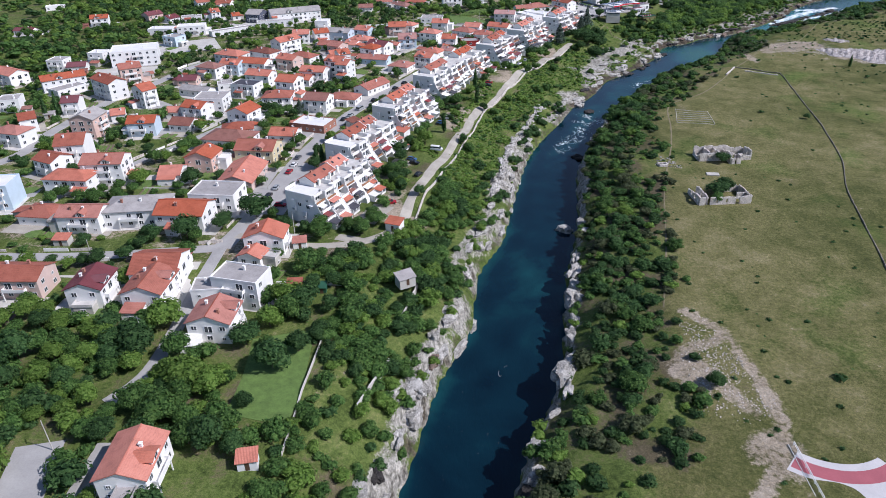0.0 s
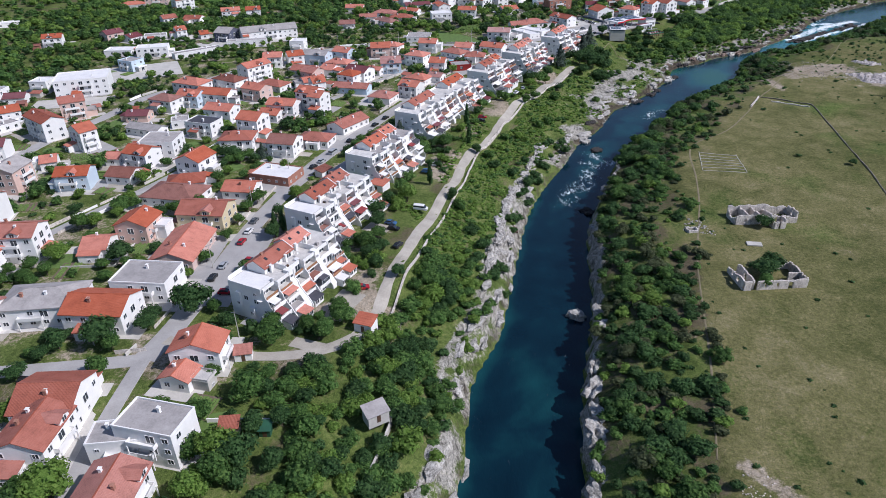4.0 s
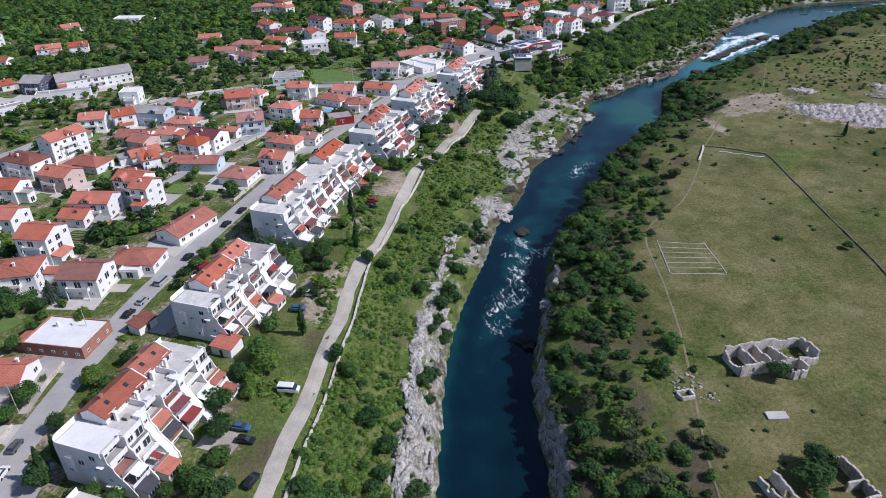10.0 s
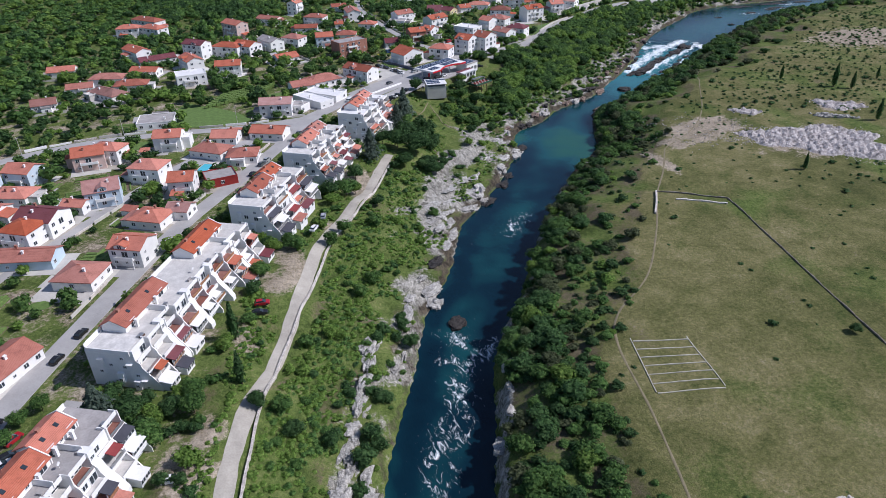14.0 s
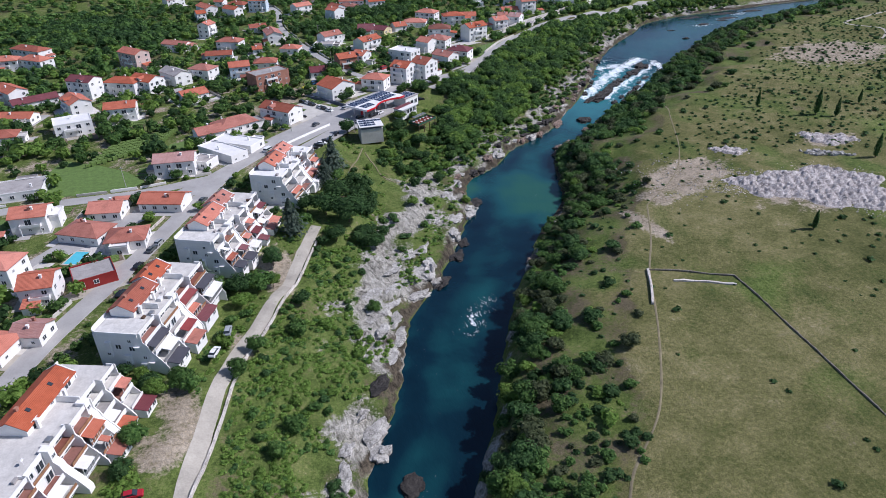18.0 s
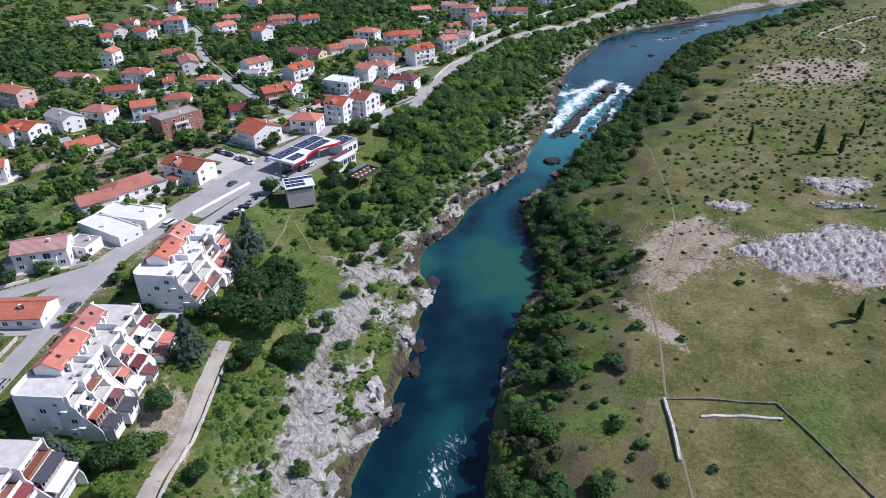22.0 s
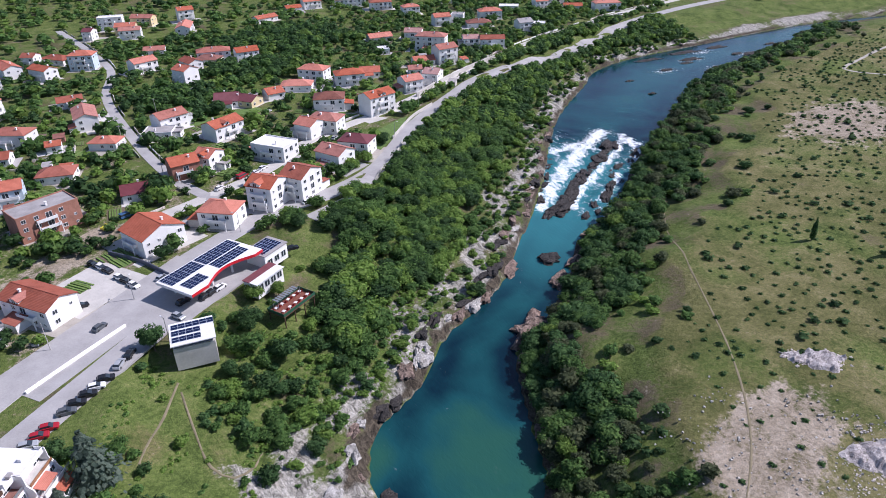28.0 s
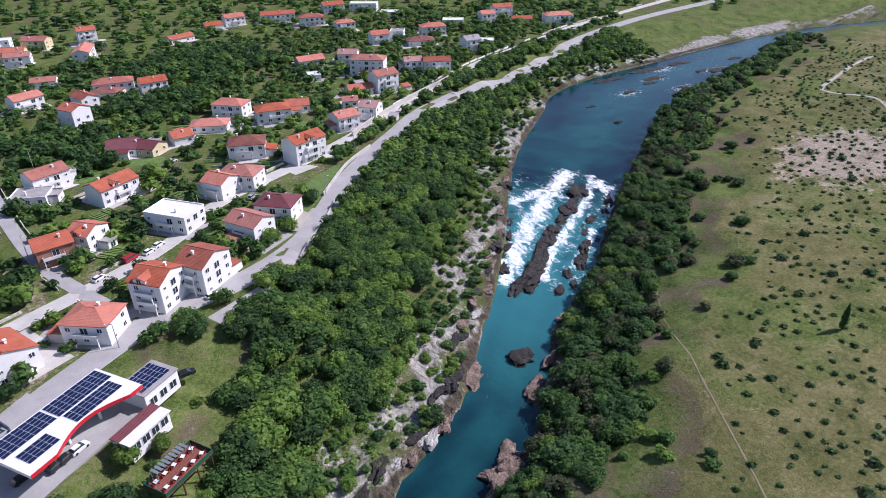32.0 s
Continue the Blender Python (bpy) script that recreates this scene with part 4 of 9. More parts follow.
house(-161.8, 498.2, 38, 31.1, 6.5, 1, "f", "k", "w")
house(-96.5, 508.5, -4, 9.6, 9.7, 2, "f", "w", "w")
house(-39.7, 488.1, 4, 12.6, 12.0, 2, "g", "o", "p")
house(-32.5, 491.4, -28, 13.6, 9.6, 2, "h", "o", "w")
house(-9.0, 498.1, -10, 12.0, 10.8, 2, "g", "o", "w")
house(8.1, 482.4, -36, 15.9, 10.8, 1, "h", "r", "w")
house(14.4, 497.4, -17, 11.8, 10.8, 1, "g", "o", "w")
house(33.4, 496.3, -26, 16.0, 10.8, 1, "g", "o", "w")
house(-273.1, 531.1, 17, 13.3, 10.8, 2, "g", "o", "w")
house(-236.5, 542.3, 53, 13.4, 10.8, 2, "g", "m", "p")
house(-222.7, 542.6, 61, 10.6, 10.8, 1, "g", "m", "w")
house(-207.2, 546.4, 18, 15.2, 9.7, 1, "f", "k", "w")
house(-190.0, 549.7, 34, 7.8, 10.8, 2, "g", "o", "w")
house(-172.9, 548.7, 26, 6.6, 9.6, 1, "g", "o", "w")
house(-153.5, 540.1, -16, 12.6, 14.4, 2, "g", "k", "d")
house(-135.4, 525.0, 9, 27.2, 6.5, 1, "f", "k", "w")
house(-125.1, 546.0, 23, 39.6, 14.4, 2, "g", "k", "w")
house(-16.1, 530.6, -4, 16.5, 13.0, 1, "f", "k", "w")
house(39.5, 527.1, -12, 15.9, 10.8, 2, "g", "q", "w")
house(50.0, 528.8, -42, 8.6, 7.6, 1, "f", "k", "w")
house(58.6, 536.8, -58, 21.5, 8.6, 1, "f", "w", "w")
house(65.7, 543.9, -44, 20.4, 9.7, 1, "f", "w", "w")
house(-214.4, 594.5, 37, 11.5, 10.8, 2, "g", "r", "w")
house(-72.3, 576.6, 9, 12.2, 10.8, 1, "g", "b", "w")
house(-43.1, 584.9, -49, 21.8, 10.8, 1, "h", "b", "w")
house(-32.3, 597.5, -7, 18.1, 10.8, 1, "h", "r", "w")
house(-1.0, 596.1, 7, 15.9, 11.9, 2, "f", "w", "w")
house(55.6, 562.2, 11, 12.4, 10.8, 1, "g", "r", "w")
house(67.6, 568.6, 19, 19.1, 13.2, 1, "h", "r", "w")
house(90.4, 571.6, -53, 18.6, 10.8, 2, "g", "r", "w")
house(124.2, 596.8, -68, 13.9, 15.6, 2, "g", "o", "w")
house(147.0, 599.7, -40, 13.4, 10.8, 2, "h", "o", "w")
house(-346.5, 600.0, 27, 11.1, 8.6, 1, "f", "w", "w")
house(-198.6, 606.1, -9, 14.7, 10.8, 1, "g", "r", "w")
house(-173.0, 621.2, 18, 15.4, 10.8, 2, "g", "o", "w")
house(-155.2, 623.7, 14, 12.1, 10.8, 2, "g", "o", "w")
house(-58.7, 601.0, 3, 13.9, 9.6, 1, "g", "r", "w")
house(-46.1, 615.8, -13, 19.6, 10.8, 1, "h", "r", "w")
house(-26.5, 623.6, -24, 16.7, 9.6, 1, "g", "o", "w")
house(-1.0, 628.8, -70, 16.4, 10.8, 2, "g", "o", "w")
house(19.9, 608.2, -7, 14.8, 10.8, 2, "g", "o", "w")
house(54.2, 624.3, 17, 14.2, 10.8, 1, "g", "o", "w")
house(94.5, 627.2, 20, 19.9, 10.8, 3, "f", "k", "b")
house(124.6, 638.0, -6, 10.2, 10.8, 1, "g", "m", "w")
house(164.9, 605.2, -50, 10.8, 12.0, 3, "g", "o", "w")
house(178.2, 607.1, -56, 10.4, 13.2, 3, "g", "r", "w")
house(199.6, 627.1, -63, 13.1, 10.8, 2, "g", "r", "w")
house(212.5, 634.3, -46, 14.0, 10.8, 2, "h", "m", "w")
house(-275.3, 675.0, 22, 19.9, 10.8, 1, "h", "o", "w")
house(-225.4, 660.5, 41, 17.1, 12.0, 3, "g", "r", "w")
house(-73.9, 641.8, -2, 15.5, 10.8, 1, "g", "o", "w")
house(-34.0, 665.0, -59, 19.3, 10.8, 2, "g", "o", "w")
house(-21.8, 649.5, 17, 22.2, 9.6, 1, "g", "m", "w")
house(2.7, 655.4, -40, 15.4, 10.8, 3, "g", "m", "w")
house(21.5, 654.8, -34, 19.2, 10.8, 2, "h", "o", "w")
house(33.2, 653.2, -48, 15.4, 12.0, 2, "g", "o", "w")
house(48.5, 660.0, -64, 17.6, 10.8, 2, "g", "k", "w")
house(63.9, 662.4, -43, 14.3, 10.8, 2, "h", "r", "w")
house(83.4, 658.6, -3, 12.0, 10.8, 2, "g", "o", "l")
house(100.6, 671.9, -16, 14.2, 10.8, 1, "h", "r", "w")
house(144.2, 649.3, 4, 11.4, 10.8, 2, "g", "o", "b")
house(154.9, 651.4, -50, 8.5, 10.8, 2, "g", "o", "w")
house(181.6, 649.2, -53, 16.2, 10.8, 2, "f", "w", "w")
house(202.6, 664.4, -60, 10.1, 10.8, 2, "g", "o", "w")
house(211.7, 667.3, -47, 15.1, 10.8, 2, "h", "r", "w")
house(242.3, 677.5, 13, 15.8, 10.8, 3, "g", "o", "w")
house(-258.0, 687.0, 11, 20.6, 10.8, 2, "h", "r", "p")
house(-185.2, 703.3, 32, 13.2, 10.8, 1, "g", "o", "w")
house(28.2, 708.0, -56, 17.8, 10.8, 3, "g", "o", "p")
house(77.3, 703.3, -13, 16.7, 9.6, 1, "g", "r", "w")
house(101.4, 706.4, -6, 6.6, 7.2, 1, "g", "o", "w")
house(121.7, 699.2, -32, 12.9, 9.6, 1, "h", "o", "w")
house(144.1, 699.9, -25, 12.7, 9.7, 1, "f", "k", "w")
house(150.7, 710.9, 18, 14.6, 10.8, 2, "g", "r", "w")
house(169.3, 685.8, 25, 16.4, 10.8, 2, "g", "o", "w")
house(224.7, 695.7, -25, 15.6, 12.0, 2, "h", "b", "w")
house(273.1, 701.1, 1, 11.3, 10.8, 2, "g", "o", "w")
house(289.9, 706.0, -49, 9.4, 10.8, 2, "g", "q", "w")
house(-148.0, 729.3, -9, 21.0, 13.0, 1, "f", "w", "w")
house(-44.5, 737.1, -9, 16.2, 10.8, 2, "h", "o", "w")
house(-27.3, 730.6, -45, 18.9, 10.8, 2, "h", "o", "w")
house(54.9, 745.2, -43, 19.5, 9.6, 1, "g", "r", "w")
house(87.2, 724.1, -32, 16.2, 10.8, 2, "h", "r", "w")
house(117.0, 735.3, 89, 20.2, 10.8, 2, "g", "r", "w")
house(182.7, 730.8, -20, 12.3, 14.4, 1, "g", "m", "w")
house(190.9, 724.9, -52, 14.1, 10.8, 1, "g", "m", "y")
house(206.4, 729.1, 3, 9.7, 10.8, 1, "g", "o", "w")
house(221.9, 736.0, -29, 17.2, 10.8, 1, "h", "o", "w")
house(237.5, 750.6, -47, 16.5, 10.8, 2, "h", "o", "w")
house(250.3, 730.5, -14, 16.6, 10.8, 2, "h", "o", "w")
house(266.4, 738.3, -23, 12.1, 10.8, 1, "g", "o", "w")
house(290.3, 727.9, -23, 8.4, 8.4, 1, "g", "r", "w")
house(304.0, 743.1, -13, 13.6, 9.6, 1, "g", "o", "w")
house(317.7, 740.7, 1, 13.6, 10.8, 3, "g", "r", "w")
house(362.2, 755.1, -28, 16.4, 9.6, 2, "g", "r", "w")
house(-32.8, 760.9, -47, 26.6, 10.8, 2, "h", "r", "w")
house(77.4, 770.1, 50, 10.0, 9.6, 3, "g", "o", "w")
house(112.8, 773.3, -1, 12.7, 9.6, 1, "g", "r", "w")
house(172.7, 778.7, -62, 10.9, 10.8, 3, "g", "o", "w")
house(296.1, 781.8, -17, 7.0, 8.6, 1, "f", "w", "w")
house(326.8, 772.9, -43, 20.3, 10.8, 3, "h", "r", "w")
house(351.1, 763.8, -23, 11.0, 9.6, 2, "g", "q", "w")
house(409.8, 785.4, -10, 11.3, 10.8, 2, "g", "k", "w")
house(425.0, 786.7, -38, 8.7, 8.6, 1, "f", "w", "w")
house(78.6, 830.7, 8, 7.7, 9.6, 2, "g", "o", "w")
house(104.1, 837.6, -58, 15.5, 9.6, 2, "g", "o", "w")
house(156.5, 823.4, 18, 15.1, 10.8, 2, "g", "o", "w")
house(181.3, 806.7, -74, 13.4, 9.6, 2, "g", "r", "w")
house(194.2, 819.3, -32, 16.2, 10.8, 1, "h", "b", "w")
house(199.2, 825.7, -12, 20.8, 10.8, 2, "h", "r", "w")
house(216.7, 814.4, -2, 14.4, 10.8, 2, "g", "o", "w")
house(308.7, 814.2, -6, 16.9, 10.8, 1, "g", "o", "w")
house(329.3, 802.2, -38, 12.2, 10.8, 2, "g", "q", "w")
house(370.6, 836.1, -13, 13.1, 10.8, 2, "g", "o", "w")
house(385.3, 836.2, -39, 9.4, 9.7, 2, "f", "k", "w")
house(390.2, 814.7, -23, 18.5, 10.8, 1, "h", "b", "w")
house(412.7, 833.6, -21, 18.4, 10.8, 2, "h", "o", "w")
house(488.0, 824.8, -31, 15.6, 9.6, 1, "g", "o", "w")
house(508.5, 807.7, -23, 22.1, 10.8, 2, "h", "o", "w")
house(86.1, 855.6, -73, 21.4, 10.8, 2, "g", "o", "w")
house(99.2, 875.1, -33, 8.9, 9.6, 2, "g", "r", "w")
house(113.6, 874.0, -49, 18.7, 10.8, 1, "h", "r", "w")
house(126.7, 849.2, -23, 15.0, 10.8, 3, "h", "o", "l")
house(170.0, 863.3, -16, 13.6, 9.6, 1, "g", "r", "w")
house(445.8, 854.7, -39, 15.5, 9.7, 1, "f", "w", "w")
house(470.0, 844.8, -14, 11.3, 10.8, 2, "g", "o", "w")
house(485.8, 846.3, -20, 15.6, 10.8, 3, "g", "o", "w")
house(63.6, 908.8, 22, 16.6, 10.8, 2, "g", "o", "w")
house(199.8, 914.1, 72, 24.3, 10.8, 2, "g", "o", "w")
house(359.5, 918.1, -19, 18.9, 10.8, 2, "h", "r", "w")
house(369.9, 884.3, -13, 14.6, 9.6, 2, "h", "o", "w")
house(426.1, 910.3, -39, 19.0, 10.8, 1, "f", "w", "w")
house(138.2, 934.5, -34, 7.7, 9.6, 2, "g", "m", "w")
house(163.2, 938.0, -19, 14.8, 10.8, 2, "g", "o", "y")
house(163.9, 922.4, -15, 15.2, 9.6, 2, "g", "r", "w")
house(262.5, 924.3, 16, 18.7, 9.6, 1, "g", "o", "w")
house(294.5, 951.1, 0, 14.0, 9.6, 1, "g", "o", "w")
house(312.6, 956.2, -2, 15.8, 10.8, 2, "g", "o", "w")
house(343.7, 945.0, -17, 26.4, 10.8, 2, "g", "o", "w")
house(395.2, 953.5, -12, 18.2, 10.8, 2, "g", "o", "w")
house(418.5, 942.7, -39, 22.3, 10.8, 2, "f", "w", "w")
house(156.3, 964.2, -16, 17.4, 9.7, 3, "f", "w", "w")
house(179.4, 964.9, -35, 17.3, 10.8, 2, "g", "r", "y")
house(210.3, 961.8, 0, 12.6, 10.8, 3, "g", "o", "w")


# ---- terraced apartment blocks ----
BLOCKS = []
M["rail_wood"] = plain("brown_wooden_railing", (0.30, 0.15, 0.075), 0.75, 0, 0.2, 0.8, 5.0)
M["roof_grid"] = plain("pale_roof_slabs", (0.60, 0.585, 0.56), 0.9, 0, 0.13, 0.5, 1.6, 0.2)
PROFILE = (8.8, 7.0, 5.0, 3.9)
FLOOR = 2.6


def sloped(x0, z0, x1, z1, y0, y1, thick=0.14):
    """A thin roof sheet falling from (x0, z0) to (x1, z1)."""
    p = [(x0, y0, z0), (x0, y1, z0), (x1, y1, z1), (x1, y0, z1)]
    return Build().add(p + [(a, b, c + thick) for a, b, c in p], [(0, 1, 2, 3), (7, 6, 5, 4), (0, 4, 5, 1), (1, 5, 6, 2), (2, 6, 7, 3), (3, 7, 4, 0)])


def upright(outline, y0, y1):
    """A wall whose side view in x and z is the outline, from y0 to y1."""
    n = len(outline)
    p = [(x, y0, z) for x, z in outline] + [(x, y1, z) for x, z in outline]
    return Build().add(p, [tuple(range(n)), tuple(range(2 * n - 1, n - 1, -1))] + [(i + n, (i + 1) % n + n, (i + 1) % n, i) for i in range(n)])


def wall_line(pts, wide, z0, z1):
    b = Build()
    for (ax, ay), (bx, by) in zip(pts[:-1], pts[1:]):
        b.box(0, -wide / 2, z0, math.hypot(bx - ax, by - ay), wide / 2, z1, 0, pose(ax, ay, 0, 0, 0, math.degrees(math.atan2(by - ay, bx - ax))))
    return b


def fin_outline(shift, out, top):
    p = [v + shift + out for v in PROFILE]
    return [(p[3] - 2.0, -1.5), (p[0] + 0.5, -1.5), (p[0] + 0.4, 1.4), (p[1] + 0.6, 3.7), (p[1] - 0.2, 4.6), (p[2] + 0.4, 6.4), (p[2] + 0.1, 7.6), (p[3] + 0.2, 8.6), (p[3] + 0.1, top), (p[3] - 2.0, top)]


def apartment_block(x, y, turn, total, attics):
    """White block stepping down towards the river (local +x is the river side, local y runs along the street)."""
    ob = hold("apartment_block", x, y, 0, turn, "white stepped apartment block, terraces, orange gabled attic roofs", "apartment block", "apartment blocks on the riverside")
    BLOCKS.append((x, y, turn, total))
    a = radians(turn)
    cx, cy = 1.5, total / 2
    HOUSES.append((x + cx * math.cos(a) - cy * math.sin(a), y + cx * math.sin(a) + cy * math.cos(a), turn, 11.0, total / 2 + 0.5))
    rnd = random.Random(int(x * 3 + y))
    top = 4 * FLOOR
    pairs = max(2, round(total / 13.2))
    bay = (total - 1.9 * (pairs - 1)) / (2 * pairs)
    edge, last, y0 = [(PROFILE[3] - 0.1, 0.0)], 0.0, 0.0
    roof = rnd.choice(("terrace", "roof_k", "roof_w"))
    for k in range(2 * pairs):
        shift = (0.0, 0.9, -0.8, 0.5, 0.2, -0.6)[k % 6]
        y1 = y0 + bay
        for f in range(4):
            z, front = f * FLOOR, PROFILE[f] + shift
            below = PROFILE[f - 1] + shift if f else front + 2.4
            glazed = f >= 2 and rnd.random() < 0.5
            back = front if glazed else front - 1.5
            w = Build().box(-8, y0, z - (1.5 if f == 0 else 0), back, y1, z + FLOOR - 0.002)
            if not glazed:
                w.box(back, y0, z + FLOOR - 0.28, front, y1, z + FLOOR - 0.002)
            part("storey", w, "white", ob)
            n = max(2, int(bay / 2.3))
            for j in range(n):
                if rnd.random() < 0.9:
                    part("window", WINDOW_TALL if not glazed or j % 2 else WINDOW, None, ob, "", pose(back + 0.06, y0 + (j + 0.5) * bay / n, z + (0.15 if not glazed or j % 2 else 0.75), 0, 0, 90))
            if f:
                kind = rnd.random()
                if kind < 0.5:
                    part("parapet", Build().box(below - 0.16, y0 + 0.14, z, below, y1 - 0.14, z + 0.9), "white", ob)
                else:
                    rail = Build().box(below - 0.12, y0 + 0.14, z + 0.25, below - 0.04, y1 - 0.14, z + 0.95)
                    part("railing", rail, "rail_wood" if kind < 0.78 else "steel", ob, "brown wooden balcony railing" if kind < 0.78 else "grey metal balcony railing")
                if below - front > 0.4 or not glazed:
                    part("terrace_floor", Build().box(back, y0 + 0.14, z, below - 0.16, y1 - 0.14, z + 0.03), rnd.choice(("terrace", "terrace", "tile_b", "roof_k")), ob)
            if f == 1 and rnd.random() < 0.9 or f == 2 and rnd.random() < 0.55:
                reach = below + rnd.choice((0.1, 0.3, 0.6))
                u0, u1 = y0 + 0.2 + rnd.choice((0, 0, bay * 0.3)), y1 - 0.2 - rnd.choice((0, 0, bay * 0.35))
                mat = rnd.choice(("tile_o", "tile_o", "tile_r", "tile_m", "awning", "roof_w", "roof_w", "roof_w", "white", "roof_d"))
                shade = part("canopy", sloped(front - 0.3, z + 2.45, reach, z + 1.98, u0, u1), mat, ob)
                for e in (u0 + 0.05, u1 - 0.17):
                    part("post", Build().box(below - 0.3, e, z + 0.03, below - 0.18, e + 0.12, z + 2.05), "white", shade)
                if rnd.random() < 0.4:
                    for j in range(2):
                        part("window", WINDOW_TALL, None, ob, "", pose(below - 0.06, u0 + (j + 0.5) * (u1 - u0) / 2, z + 0.05, 0, 0, 90))
            if f == 0 and rnd.random() < 0.6:
                g, e0, e1 = front, y0 + rnd.uniform(0.2, 0.8), y1 - rnd.uniform(0.2, 1.6)
                part("annex", Build().box(g, e0, -1.5, g + 2.8, e1, 2.25), "white", ob)
                part("annex_roof", sloped(g, 2.62, g + 3.2, 2.2, e0 - 0.15, e1 + 0.15), rnd.choice(("tile_m", "tile_o", "tile_r", "tile_o", "roof_w", "roof_d")), ob)
                for j in range(2):
                    part("window", WINDOW, None, ob, "", pose(g + 2.83, e0 + (j + 0.5) * (e1 - e0) / 2, 0.7, 0, 0, 90))
        tip = PROFILE[3] + shift - 0.1
        part("roof_slab", Build().box(-8, y0, top, tip, y1 + (1.9 if k % 2 and k < 2 * pairs - 1 else 0), top + 0.1), roof, ob)
        edge += [(tip, y0 + 0.1), (tip, y1 - 0.1)]
        side = max(shift, last)
        part("side_wall", upright(fin_outline(side, 0.25, top + 0.75), y0 - (0.02 if k == 0 else 0.14), y0 + 0.14), "white", ob)
        last = shift
        y0 = y1
        if k % 2 and k < 2 * pairs - 1:
            body = part("stair_tower", upright(fin_outline(0.2, 0.6, top + 0.95), y0 + 0.14, y0 + 1.76), "white", ob)
            part("window", WINDOW_SMALL, None, body, "", pose(PROFILE[3] + 1.0, y0 + 0.95, top - 1.2, 0, 0, 90))
            y0 += 1.9
    part("side_wall", upright(fin_outline(last, 0.25, top + 0.75), total - 0.14, total + 0.02), "white", ob)
    part("parapet", wall_line(edge + [(edge[-1][0], total)], 0.18, top, top + 0.75), "white", ob)
    part("roof_paving", Build().box(-7.6, 0.3, top + 0.1, 2.6, attics[0][0] - 0.4, top + 0.15), rnd.choice(("roof_grid", "roof_w", "roof_grid")), ob)
    # overhanging rounded parapet towards the street
    arc = [(-6.6 + 2.1 * math.cos(q), 1.9 + 2.1 * math.sin(q)) for q in np.linspace(math.pi, 1.5 * math.pi, 8)]
    line = [(-8.7, total + 0.1), (-8.7, 1.9), *arc[1:], (PROFILE[3] - 0.4, -0.2)]
    part("parapet", wall_line(line, 0.2, top - 0.5, top + 0.85), "white", ob)
    part("cornice", Build().prism([(-7.9, total), (-8.6, total), (-8.6, 1.9), *arc[1:], (-5.0, -0.1), (-5.0, 0.05), (-7.9, 0.05)][::-1], top - 0.5, top - 0.02), "white", ob)
    # south end: projecting bays, small balconies and windows
    for bx, z, wide, high in ((-5.2, 4.2, 1.4, 4.2), (-1.0, 1.9, 1.6, 2.8), (2.8, 0.4, 1.7, 2.2)):
        box = part("bay_window", upright([(bx, z - 0.9), (bx + wide, z), (bx + wide, z + high), (bx, z + high)], -0.75, -0.02), "white", ob)
        part("window", WINDOW_SMALL, None, box, "", pose(bx + wide / 2, -0.8, z + 0.5))
    for bx, z in ((1.0, 8.3), (-2.2, 6.2), (1.2, 5.8), (4.0, 3.6)):
        part("window", rnd.choice((WINDOW, WINDOW_SMALL)), None, ob, "", pose(bx, -0.05, z))
    for bx, z in ((2.0, 7.4), (4.8, 2.9)):
        part("hood", Build().box(bx, -0.8, z, bx + 1.5, -0.02, z + 0.14), "white", ob)
    for ya, yb, dx in attics:
        xa, xb = -6.7 + dx, -0.5 + dx
        xm, hi = (xa + xb) / 2 - 0.3, top + 2.0
        pts = [(px_, yy, zz) for yy in (ya, yb) for px_, zz in ((xa, top), (xb, top), (xb, hi), (xm, hi + 1.5), (xa, hi - 0.1))]
        attic = part("attic", Build().add(pts, [(0, 1, 2, 3, 4), (9, 8, 7, 6, 5), (1, 6, 7, 2), (0, 4, 9, 5)]), "white", ob)
        r = Build()
        for s, e, lo in ((-1, xa - 0.7, hi - 0.45), (1, xb + 0.5, hi - 0.25)):
            pts = [(xm, ya - 0.3, hi + 1.55), (xm, yb + 0.3, hi + 1.55), (e, yb + 0.3, lo), (e, ya - 0.3, lo)]
            f = [(0, 1, 2, 3), (7, 6, 5, 4), (3, 2, 6, 7), (2, 1, 5, 6), (0, 3, 7, 4)]
            r.add(pts + [(c[0], c[1], c[2] + 0.2) for c in pts], f if s > 0 else [q[::-1] for q in f])
        rt = part("attic_roof", r, rnd.choice(("tile_o", "tile_o", "tile_r")), ob)
        for u in (0.25, 0.7):
            yy = ya + (yb - ya) * u
            xs, zs = (xm + xb) / 2, hi + 0.85
            part("skylight", sloped(xs - 0.5, zs + 0.42, xs + 0.35, zs - 0.02, yy - 0.4, yy + 0.4, 0.12), "glass", rt)
        part("lean_to_roof", sloped(xa - 0.05, hi - 0.7, -8.5, top + 0.75, ya + 0.2, ya + (yb - ya) * 0.4), "tile_r", ob)
        part("fire_wall", upright([(xa, top), (xb + 0.2, top), (xb + 0.2, hi + 0.2), (xm, hi + 2.0), (xa, hi + 0.2)], yb + 0.1, yb + 0.36), "white", ob)
        for j in range(3):
            part("window", WINDOW_SMALL if j % 2 else WINDOW_TALL, None, attic, "", pose(xb + 0.05, ya + (j + 0.5) * (yb - ya) / 3, top + (0.7 if j % 2 else 0.12), 0, 0, 90))
        for j in range(2):
            px_, py_ = xb + rnd.uniform(0.7, 1.6), ya + (j + 0.3) * (yb - ya) / 2
            c = Build().box(px_ - 0.3, py_ - 0.3, top + 0.1, px_ + 0.3, py_ + 0.3, top + 2.3)
            c.box(px_ - 0.4, py_ - 0.4, top + 2.3, px_ + 0.4, py_ + 0.4, top + 2.45)
            part("chimney", c, "white", ob)
